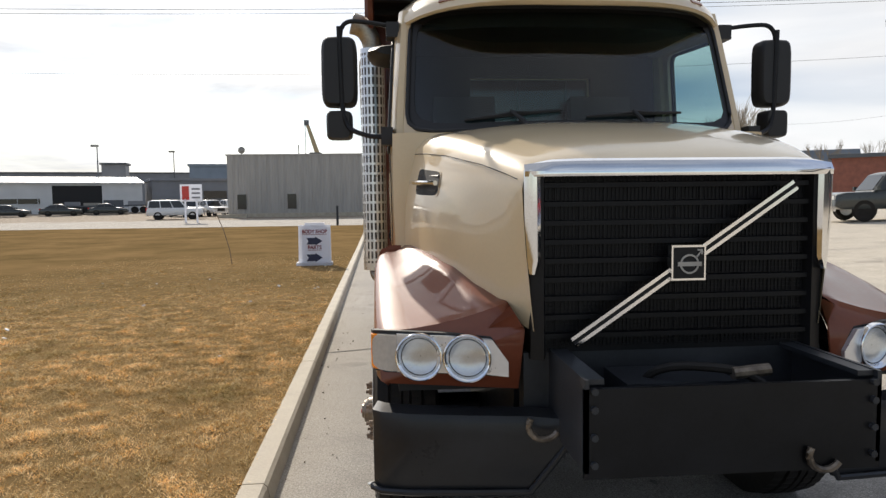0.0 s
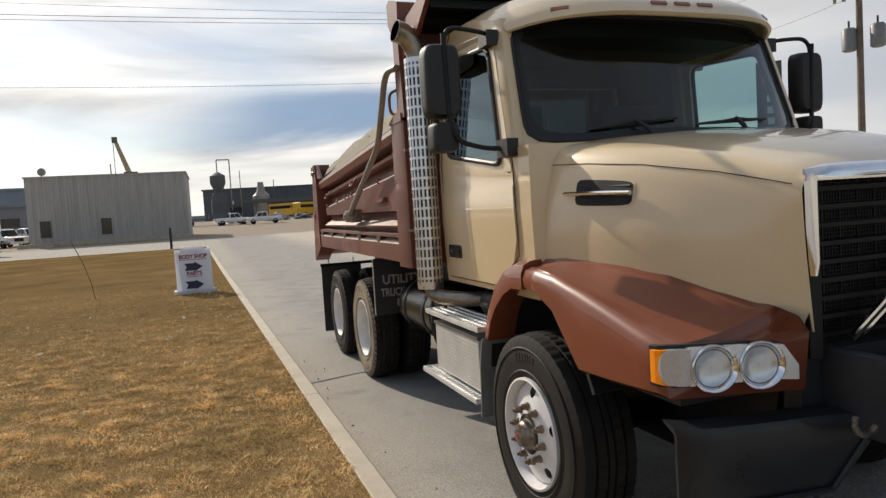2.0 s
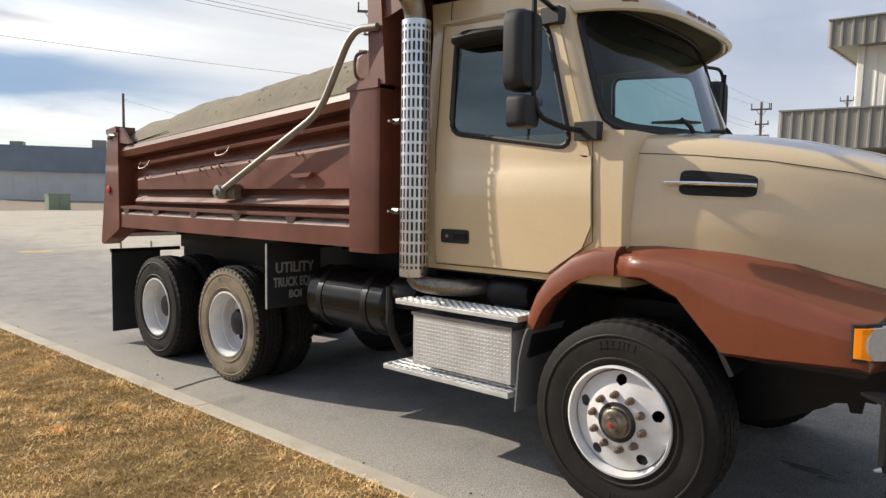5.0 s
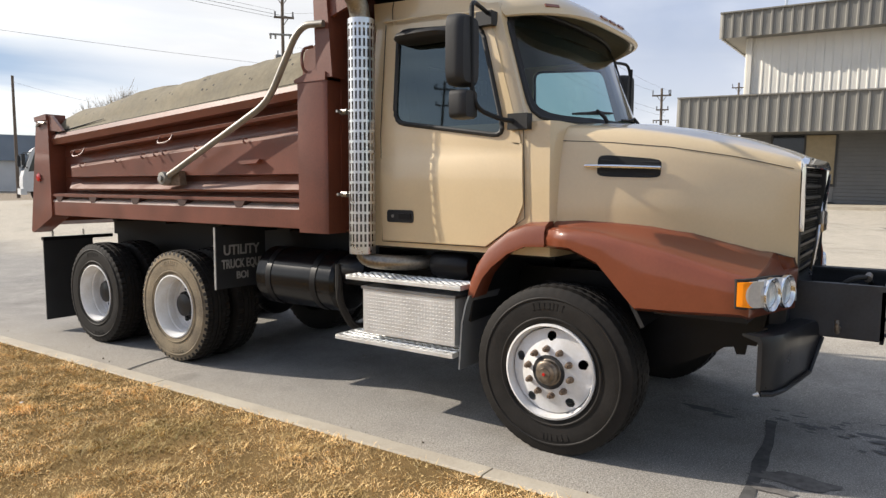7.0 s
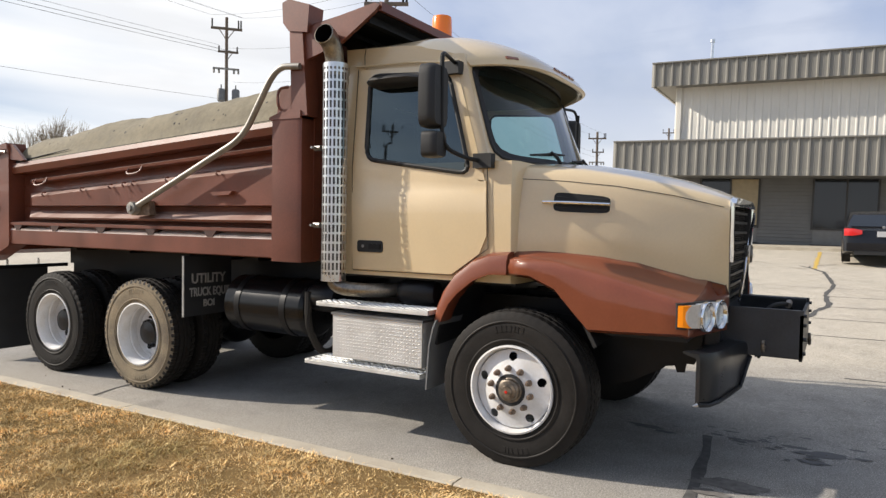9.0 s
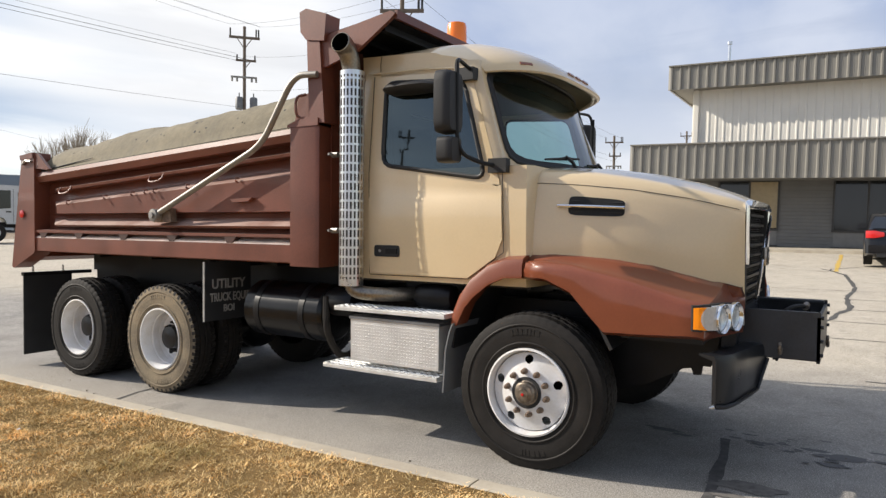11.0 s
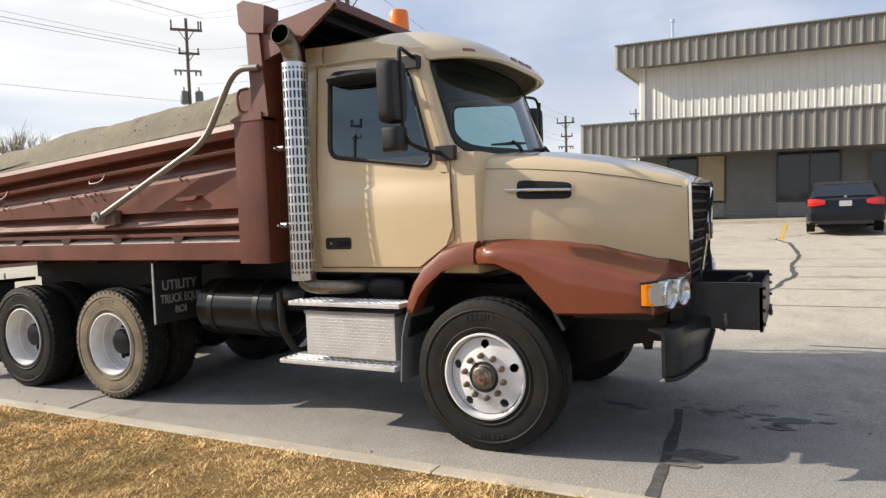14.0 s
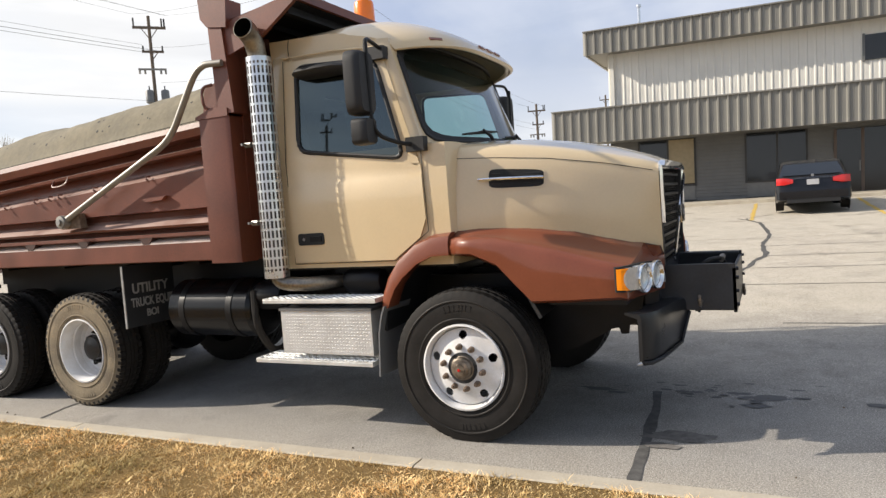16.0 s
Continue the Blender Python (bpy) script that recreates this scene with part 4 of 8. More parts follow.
# bumper
def make_bumper():
    # centre plow frame box, open on top
    b = part("bumper", box_bm(-0.50, 0.50, -1.72, -1.70, 0.79, 1.085), BLACK, truck, "black steel front frame box", bevel=0.004)
    for s in (1, -1):
        part("bumper_side", flip(box_bm(-0.50, -0.485, -1.72, -1.20, 0.81, 1.115), s), BUMPER_BLACK, b, bevel=0.003)
        part("bumper_lip", flip(box_bm(-0.485, -0.43, -1.70, -1.20, 1.095, 1.112), s), BUMPER_BLACK, b)
        for z in (0.84, 0.93, 1.02, 1.08):
            part("bolt", flip(tube_bm([(-0.47, -1.737, z), (-0.47, -1.72, z)], 0.012, 8), s), BUMPER_BLACK, b)
    for x, y, z in ((-0.58, -1.50, 0.90), (0.30, -1.735, 0.845)):
        part("tow_hook", tube_bm([(x + 0.055 * math.cos(t), y, z + 0.05 * math.sin(t)) for t in [math.radians(150 + 20 * k) for k in range(10)]], 0.012, 8), HUB, b, "dark steel tow hook")
    part("bumper_floor", box_bm(-0.485, 0.485, -1.70, -1.20, 0.80, 0.815), BUMPER_BLACK, b)
    part("winch_block", box_bm(-0.30, 0.1, -1.55, -1.3, 0.82, 1.05), BUMPER_BLACK, b, bevel=0.02)
    part("hydraulic_hose", tube_bm(arc_path([(-0.2, -1.35, 0.9), (-0.2, -1.5, 1.11), (0.15, -1.62, 1.10), (0.2, -1.62, 0.9)]), 0.016, 8), RUBBER, b)
    part("hydraulic_coupler", tube_bm([(0.05, -1.6, 1.09), (0.18, -1.6, 1.10)], 0.022, 10), HUB, b)
    # wraparound corner bumpers
    for s in (1, -1):
        path = [(-0.47, -1.40), (-0.60, -1.357), (-0.82, -1.328), (-1.04, -1.292), (-1.15, -1.25), (-1.185, -1.205)]
        low = [0.79, 0.605, 0.60, 0.595, 0.59, 0.59]
        top = [0.885, 0.888, 0.89, 0.893, 0.893, 0.89]
        rings = []
        for (x, y), zb, zt in zip(path, low, top):
            rings.append([(x, y, zb), (x + 0.004, y - 0.012, zb + 0.02), (x + 0.004, y - 0.012, zt - 0.03), (x, y, zt), (x + 0.02, y + 0.09, zt + 0.008), (x + 0.025, y + 0.09, zt - 0.006), (x + 0.012, y + 0.012, zt - 0.03), (x + 0.012, y + 0.012, zb)])
        part("corner_bumper", flip(loft_bm(rings), s), mat_gloss_black, b, "glossy black bumper end", bevel=0.003)
        part("bumper_flange", flip(tube_bm([(x - 0.002, y - 0.016, zb + 0.002) for (x, y), zb in zip(path, low)], 0.013, 8), s), mat_gloss_black, b)
        # bright material here paints in the highlight on the bumper's end
        part("flange_tip", flip(tube_bm([(-1.188, -1.207, 0.592), (-1.205, -1.185, 0.588)], [0.013, 0.006], 8), s), ALU, b, "bright tip for the sunlit end of the bumper")
        # jagged black sheet stands in for the shaded suspension under the fender
        part("underbody_silhouette", flip(prism_bm([(-1.15, 0.95), (-1.12, 0.79), (-1.09, 0.72), (-1.04, 0.72), (-1.03, 0.66), (-0.98, 0.655), (-0.965, 0.70), (-0.91, 0.69), (-0.87, 0.66), (-0.81, 0.63), (-0.68, 0.56), (-0.5, 0.50), (0.3, 0.50), (0.3, 1.0)], "x", -0.62, -0.60), s), BLACK, b)
        part("bumper_bracket", flip(box_bm(-0.75, -0.45, -1.30, -1.15, 0.70, 0.86), s), BUMPER_BLACK, b)
    part("radiator_skirt", box_bm(-0.60, 0.60, -1.24, -1.15, 0.85, 1.10), BUMPER_BLACK, b, bevel=0.02)
    for s in (1, -1):
        part("lamp_pan", flip(box_bm(-1.08, -0.6, -1.12, -0.62, 0.935, 0.985), s), SOOT_RIM, b, bevel=0.02)


mat_gloss_black = mat("gloss_black_steel", (0.016, 0.017, 0.0195), 0.30, var=0.2, coat=0.1, spec=0.3)
make_bumper()


# cab
WS = dict(bx=1.01, tx=0.96, by=0.0, ty=0.352, bb=0.24, tb=0.14, z0=2.09, z1=2.86)


def ws_pt(u, v, o=0.0):
    x = lerp(WS["bx"], WS["tx"], v) * u
    y = lerp(WS["by"], WS["ty"], v) + lerp(WS["bb"], WS["tb"], v) * abs(u) ** 2.4
    return Vector((x, y - o, lerp(WS["z0"], WS["z1"], v) - 0.02 * abs(u) ** 2 * (1 - v)))


def make_cab():
    # lower body shell
    rings = []
    for z in (1.22, 1.30, 1.45, 1.70, 2.0, 2.07):
        xs = -side_x(z) - 0.008
        rings.append([(-xs, 1.50, z), (-xs, 0.06, z), (-xs + 0.06, 0.03, z), (xs - 0.06, 0.03, z), (xs, 0.06, z), (xs, 1.50, z), (xs - 0.05, 1.56, z), (-xs + 0.05, 1.56, z)])
    bm = loft_bm(rings, caps=False)
    part("cab_shell", bm, BEIGE, truck, "tan cab body", smooth=30)
    part("cab_floor", box_bm(-1.0, 1.0, 0.05, 1.54, 1.20, 1.26), BLACK, truck)
    # cowl under the windscreen
    rings = []
    for k in range(13):
        u = -1 + k / 6
        p = ws_pt(u, 0)
        rings.append([(p.x * 1.02, p.y + 0.03, 2.085), (p.x * 1.02, p.y - 0.06, 2.075), (p.x * 1.04, 0.11 - 0.02 * (1 - abs(u)) - 0.0, 2.06), (p.x * 1.04, 0.35, 1.95)])
    part("cowl", loft_bm(rings, closed=False), BEIGE, truck, smooth=50)
    # dashboard and seats
    part("dashboard", prism_bm([(0.12, 1.75), (0.10, 2.04), (0.30, 2.09), (0.62, 2.02), (0.66, 1.75)], "x", -0.98, 0.98), DARK_CAB, truck, bevel=0.02)
    for x in (-0.52, 0.52):
        st = part("seat", box_bm(x - 0.24, x + 0.24, 0.85, 1.32, 1.62, 1.76), SEAT, truck, bevel=0.05)
        part("seat_back", prism_bm([(1.22, 1.70), (1.34, 1.70), (1.46, 2.45), (1.36, 2.47)], "x", x - 0.23, x + 0.23), SEAT, st, bevel=0.04)
    part("dash_bin", box_bm(-0.10, 0.12, 0.30, 0.42, 2.08, 2.17), DARK_CAB, truck, bevel=0.01)
    bm = bmesh.new()
    n = 24
    for k in range(n):
        t0, t1 = 2 * math.pi * k / n, 2 * math.pi * (k + 1) / n
        m = pose(0.52, 0.72, 2.04, 62, 0, 0)
        add_tube(bm, [m @ Vector((0.22 * math.cos(t), 0.22 * math.sin(t), 0)) for t in (t0, t1)], 0.014, 6, caps=False)
    part("steering_wheel", bm, PLASTIC, truck)
    # rear wall with window
    def rear(y):
        outer = [(-1.05, y, 2.05), (1.05, y, 2.05), (0.96, y, 2.93), (-0.96, y, 2.93)]
        inner = [(-0.48, y, 2.20), (0.48, y, 2.20), (0.46, y, 2.62), (-0.46, y, 2.62)]
        bm = bmesh.new()
        ring_panel(bm, outer, inner, (0, 0.04, 0))
        return bm
    part("rear_wall", rear(1.50), BEIGE, truck)
    bm = bmesh.new()
    bm.faces.new([bm.verts.new(p) for p in [(-0.50, 1.52, 2.18), (0.50, 1.52, 2.18), (0.48, 1.52, 2.64), (-0.48, 1.52, 2.64)]])
    g = part("rear_window", bm, GLASS, truck)
    g.visible_shadow = False
    bm = bmesh.new()
    ring_panel(bm, [(-1.03, 1.44, 1.3), (1.03, 1.44, 1.3), (0.96, 1.44, 2.84), (-0.96, 1.44, 2.84)], [(-0.48, 1.44, 2.20), (0.48, 1.44, 2.20), (0.46, 1.44, 2.62), (-0.46, 1.44, 2.62)], (0, 0.02, 0))
    part("rear_lining", bm, DARK_CAB, truck)
    for s in (1, -1):
        part("door_lining", flip(box_bm(-1.02, -1.0, 0.3, 1.42, 1.3, 2.05), s), DARK_CAB, truck)
    # inner trim behind the seats
    part("headliner", prism_bm([(0.42, 2.76), (0.5, 2.80), (1.45, 2.84), (1.47, 2.78)], "x", -0.90, 0.90), DARK_CAB, truck)
    # roof
    def roof_ring(v):
        top, bot = [], []
        for k in range(25):
            u = -1 + k / 12
            yf = 0.06 + 0.38 * abs(u) ** 4
            y = lerp(yf, 1.56, v)
            w = interp(v, [0, 0.1, 0.3, 1], [0.985, 1.00, 1.01, 0.985])
            zc = interp(v, [0, 0.03, 0.09, 0.167, 0.27, 0.367, 0.49, 0.60, 0.75, 1], [2.81, 2.875, 2.94, 2.998, 3.06, 3.097, 3.107, 3.085, 3.055, 3.04])
            zt = zc - interp(v, [0, 0.1, 0.3, 0.5, 0.75, 1], [0.045, 0.09, 0.155, 0.135, 0.07, 0.04]) * abs(u) ** interp(v, [0, 0.3, 0.6, 1], [4, 4, 5, 9])
            # hollow under the visor, closed along the drip rails
            zb = lerp(interp(v, [0, 0.02, 0.07, 0.14, 0.5, 1], [2.792, 2.787, 2.83, 2.865, 2.865, 2.84]), 2.765, abs(u) ** 8)
            top.append((w * u, y, max(zt, zb + 0.008)))
            bot.append((w * u * 0.985, y + (0.01 if v == 0 else 0), zb))
        return top + bot[::-1]
    rings = [roof_ring(v) for v in (0, 0.012, 0.025, 0.045, 0.07, 0.10, 0.14, 0.18, 0.22, 0.27, 0.32, 0.37, 0.43, 0.5, 0.56, 0.62, 0.7, 0.8, 0.94, 1)]
    part("roof", loft_bm(rings), BEIGE, truck, "tan cab roof with sun visor", smooth=45)
    # dark sheet that paints in the shade under the visor
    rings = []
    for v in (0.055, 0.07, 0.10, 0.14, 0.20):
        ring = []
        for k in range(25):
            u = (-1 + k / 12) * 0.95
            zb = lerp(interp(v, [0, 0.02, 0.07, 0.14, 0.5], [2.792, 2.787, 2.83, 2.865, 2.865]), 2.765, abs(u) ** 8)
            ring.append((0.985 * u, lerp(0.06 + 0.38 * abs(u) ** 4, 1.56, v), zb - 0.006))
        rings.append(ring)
    part("visor_shade", loft_bm(rings, closed=False), VISOR_DARK, truck, "dark olive sheet for the shade under the visor", smooth=60)
    # roof seam ahead of the rear corner
    part("roof_seam", tube_bm([(-1.0, 1.37, 2.80), (-1.005, 1.37, 2.93), (-0.985, 1.37, 3.005)], 0.003, 6), DARK_CAB, truck)
    part("drip_rail", tube_bm([(side_x(2.83) - 0.006, 1.42, 2.845), (side_x(2.83) - 0.008, 0.95, 2.832), (side_x(2.83) - 0.004, 0.56, 2.80)], 0.009, 8), BEIGE, truck)
    for u in (-0.77, -0.17, 0.0, 0.17, 0.77):
        y = lerp(0.06 + 0.38 * abs(u) ** 4, 1.56, 0.035)
        dy = 0.36 * 4 * abs(u) ** 3 * (1 if u > 0 else -1) / 0.98
        bm = bmesh.new()
        add_box(bm, -0.052, 0.052, -0.012, 0.012, -0.012, 0.012)
        m = part("marker_light", bm, MARKER, truck, "amber roof marker light", bevel=0.005)
        m.matrix_world = pose(0.965 * u, y - 0.012, 2.864 - 0.05 * abs(u) ** 4, -38, 0, math.degrees(math.atan(dy)))
    # windscreen, seal
    bm = bmesh.new()
    nu, nv = 24, 6
    grid = [[bm.verts.new(ws_pt(-1 + 2 * i / nu, j / nv)) for j in range(nv + 1)] for i in range(nu + 1)]
    for i in range(nu):
        for j in range(nv):
            bm.faces.new((grid[i][j], grid[i + 1][j], grid[i + 1][j + 1], grid[i][j + 1]))
    g = part("windshield", bm, GLASS, truck, "tinted curved windshield", smooth=80)
    g.visible_shadow = False
    def rounded_ws(a, b, n, o):
        pts = []
        for k in range(97):
            t = 2 * math.pi * k / 96
            c, sn = math.cos(t), math.sin(t)
            r = (abs(c / a) ** n + abs(sn / b) ** n) ** (-1 / n)
            pts.append(ws_pt(r * c, 0.5 + r * sn, o))
        return pts
    part("windshield_seal", tube_bm(rounded_ws(0.985, 0.49, 10, 0.008), 0.013, 8), PLASTIC, truck, "black rubber windshield seal")
    part("windshield_surround", loft_bm([rounded_ws(1.015, 0.505, 80, 0.005), rounded_ws(0.985, 0.49, 10, 0.006)], closed=False), BEIGE, truck, smooth=80)
    # printed black border of the glass, round in its corners
    part("windshield_border", loft_bm([rounded_ws(0.99, 0.493, 10, 0.004), rounded_ws(0.965, 0.465, 9, 0.004), rounded_ws(0.945, 0.44, 8, 0.004)], closed=False), PLASTIC, truck, smooth=80)
    # upper tinted strip inside the glass
    bm = bmesh.new()
    add_loft(bm, [[ws_pt(-0.96 + 1.92 * i / 16, 0.83, -0.03), ws_pt(-0.96 + 1.92 * i / 16, 1.0, -0.03)] for i in range(17)], closed=False)
    part("sun_band", bm, DARK_CAB, truck)
    # pillars
    for s in (1, -1):
        rings = []
        for v in (-0.02, 0.25, 0.5, 0.75, 1.0):
            p = ws_pt(-1, v)
            z = p.z
            xo = side_x(z) + 0.004
            rings.append([(p.x - 0.005, p.y - 0.008, z), (lerp(p.x, xo, 0.6), p.y - 0.002, z), (xo, p.y + 0.05, z), (xo, p.y + 0.09, z), (xo + 0.05, p.y + 0.09, z), (p.x + 0.03, p.y + 0.03, z)])
        part("a_pillar", flip(loft_bm(rings), s), BEIGE, truck, "tan windshield pillar", smooth=40)
        rings = []
        for z in (2.03, 2.4, 2.78, 2.86):
            xo = side_x(z) + 0.012
            rings.append([(xo, 1.36, z), (xo, 1.51, z), (xo + 0.05, 1.56, z), (xo + 0.08, 1.53, z), (xo + 0.05, 1.36, z)])
        part("b_pillar", flip(loft_bm(rings), s), BEIGE, truck, smooth=40)


VISOR_DARK = mat("olive_visor_shade", (0.15, 0.125, 0.07), 0.7, var=0.3, scale=3.0)
MARKER = mat("marker_lens", (0.22, 0.07, 0.035), 0.3, var=0.2, coat=0.4)
make_cab()


def door(s):
    def P(y, z, o=0.0):
        return Vector((side_x(z) - 0.004 - o, y, z))
    # outline from the lower rear corner round by the top, equal counts inside and out
    def path(corners, n):
        out = []
        for (a, b), (c, d) in zip(corners, corners[1:] + corners[:1]):
            for k in range(n):
                out.append((lerp(a, c, k / n), lerp(b, d, k / n)))
        return out
    def rounded(corners, r, k=4):
        out = []
        m = len(corners)
        for i in range(m):
            a, b, c = Vector(corners[i - 1]), Vector(corners[i]), Vector(corners[(i + 1) % m])
            p = b + (a - b).normalized() * min(r, (a - b).length * 0.4)
            q = b + (c - b).normalized() * min(r, (c - b).length * 0.4)
            for t in [j / k for j in range(k + 1)]:
                out.append(tuple(p * (1 - t) ** 2 + b * 2 * t * (1 - t) + q * t * t))
        return out
    win = rounded([(1.285, 2.115), (1.28, 2.76), (0.585, 2.715), (0.375, 1.985)], 0.09)
    frame_o = rounded([(1.40, 2.045), (1.395, 2.815), (0.53, 2.775), (0.252, 1.925)], 0.04)
    n = len(win)
    bm = bmesh.new()
    # upper frame
    ring_panel(bm, [P(*p) for p in frame_o], [P(*p) for p in win], (0.035, 0, 0))
    d = part("door", flip(bm, s), BEIGE, truck, "tan cab door")
    # lower skin, bulged, in rows
    rows = []
    for z in (2.035, 1.98, 1.865, 1.855, 1.70, 1.55, 1.42, 1.265):
        yf = interp(z, [1.265, 1.46, 2.03], [0.52, 0.235, 0.25])
        o = 0.006 if z <= 1.857 else 0.0
        # the belt line falls towards the front
        drop = 0.115 * ease(1.86, 2.035, z)
        rows.append([P(lerp(1.41, yf, k / 8), z + 0.015 * ease(1.86, 2.035, z) - drop * k / 8, o) for k in range(9)])
    bm = bmesh.new()
    add_loft(bm, rows, closed=False)
    rows2 = [[p + Vector((0.03, 0, 0)) for p in r] for r in rows]
    add_loft(bm, rows2, closed=False)
    edges = [[r[0] for r in rows], [r[-1] for r in rows], rows[0], rows[-1]]
    for e in edges:
        add_loft(bm, [e, [p + Vector((0.03, 0, 0)) for p in e]], closed=False)
    part("door_skin", flip(bm, s), BEIGE, d, smooth=35)
    gap = [P(1.415, 1.26, 0.001), P(1.415, 2.05, 0.001), P(1.405, 2.82, 0.001)]
    part("door_gap", flip(tube_bm(gap, 0.0026, 6), s), DARK_CAB, d)
    gap = [P(0.24, 2.03, 0.001), P(0.226, 1.46, 0.001), P(0.515, 1.258, 0.001), P(1.41, 1.255, 0.001)]
    part("door_gap", flip(tube_bm(gap, 0.0026, 6), s), DARK_CAB, d)
    bm = bmesh.new()
    bm.faces.new([bm.verts.new(P(*p) + Vector((0.003, 0, 0))) for p in win])
    g = part("door_window", flip(bm, s), SIDE_GLASS if s > 0 else GLASS, d, "tinted side window", smooth=0)
    g.visible_shadow = False
    part("window_seal", flip(tube_bm([P(*p, 0.002) for p in win] + [P(*win[0], 0.002)], 0.017, 8), s), PLASTIC, d, "black rubber window seal")
    # recessed handle
    b = part("door_handle", flip(prism_bm(rounded([(1.355, 1.40), (1.355, 1.49), (1.115, 1.49), (1.115, 1.40)], 0.02, 2), "x", side_x(1.45) - 0.016, side_x(1.45) + 0.02), s), PLASTIC, d, "black recessed door handle")
    part("handle_pull", flip(box_bm(side_x(1.45) - 0.024, side_x(1.45) - 0.014, 1.135, 1.24, 1.425, 1.465), s), BLACK, b, bevel=0.004)
    if s > 0:
        part("lock", tube_bm([(side_x(1.45) - 0.02, 1.30, 1.445), (side_x(1.45), 1.30, 1.445)], 0.012, 10), STEEL, b)


both(door)


# mirrors
def mirror(s):
    base = part("mirror", flip(box_bm(-1.14, -1.07, 0.19, 0.33, 2.02, 2.12), s), PLASTIC, truck, "black door mirror on tubular arms", bevel=0.012)
    part("upper_arm", flip(tube_bm(arc_path([(-1.0, 0.52, 2.76), (-1.2, 0.50, 2.79), (-1.37, 0.46, 2.79), (-1.385, 0.45, 2.60)]), 0.014, 8), s), BLACK, base)
    part("arm_mount", flip(box_bm(-1.10, -1.02, 0.48, 0.60, 2.70, 2.79), s), PLASTIC, base, bevel=0.01)
    part("lower_arm", flip(tube_bm(arc_path([(-1.10, 0.27, 2.07), (-1.22, 0.34, 2.08), (-1.37, 0.45, 2.15), (-1.385, 0.445, 2.75)]), 0.015, 8), s), BLACK, base)
    def head(y, z0, z1, x0, x1, nm, lab):
        rings = []
        for yy, k in ((y - 0.085, 0.80), (y - 0.07, 0.93), (y - 0.03, 1.0), (y + 0.03, 1.0)):
            cx, cz, hx, hz = (x0 + x1) / 2, (z0 + z1) / 2, (x1 - x0) / 2 * k, (z1 - z0) / 2 * (1 - (1 - k) * 0.4)
            ring = []
            for q in range(24):
                t = 2 * math.pi * q / 24
                c, sn = math.cos(t), math.sin(t)
                ring.append((cx + hx * math.copysign(abs(c) ** 0.35, c), yy, cz + hz * math.copysign(abs(sn) ** 0.35, sn)))
            rings.append(ring)
        part(nm, flip(loft_bm(rings), s), PLASTIC, base, lab)
        rings = [[(lerp((x0 + x1) / 2, p[0], 0.9), y + 0.033, lerp((z0 + z1) / 2, p[2], 0.95)) for p in rings[-1]]]
        bm = bmesh.new()
        bm.faces.new([bm.verts.new(p) for p in rings[0]])
        part("mirror_pane", flip(bm, s), MIRROR, base, smooth=0)
    head(0.53, 2.275, 2.70, -1.50, -1.28, "mirror_head", "")
    head(0.52, 2.075, 2.25, -1.475, -1.315, "convex_mirror_head", "")


def look_down(s):
    rings = []
    for y, k in ((1.24, 0.55), (1.18, 0.9), (1.0, 1.0), (0.84, 0.95), (0.78, 0.6)):
        rings.append([(-1.06 - 0.17 * k * max(0, math.cos(t)), y, 2.715 + 0.048 * k * math.sin(t) - 0.03) for t in [math.pi * 2 * q / 16 for q in range(16)]])
    part("look_down_mirror", flip(loft_bm(rings), s), PLASTIC, truck, "black look-down mirror over the door window", smooth=50)


both(mirror)
look_down(1)


# wipers
for u0, u1, base_u in ((-0.66, -0.12, -0.30), (0.02, 0.60, 0.36)):
    pivot = ws_pt(base_u, -0.02, 0.03)
    knee = ws_pt((u0 + u1) / 2 - 0.02, 0.135, 0.04)
    w = part("wiper", tube_bm([pivot, lerp(pivot, knee, 0.5) + Vector((0, -0.01, 0.01)), knee], [0.016, 0.014, 0.010], 8), PLASTIC, truck, "black windshield wiper")
    part("wiper_blade", tube_bm([ws_pt(lerp(u0, u1, k / 8), 0.085 + 0.05 * k / 8, 0.016) for k in range(9)], [0.007 + 0.005 * math.sin(math.pi * k / 8) for k in range(9)], 6), PLASTIC, w)
    part("blade_yoke", tube_bm([ws_pt(lerp(u0, u1, 0.28), 0.10, 0.022), ws_pt(lerp(u0, u1, 0.5), 0.125, 0.036), ws_pt(lerp(u0, u1, 0.72), 0.122, 0.022)], 0.008, 6), PLASTIC, w)
    part("wiper_pivot", lathe_bm([(0.026, 0.0), (0.026, -0.03), (0.012, -0.036)], pivot, "y", 12), PLASTIC, w)


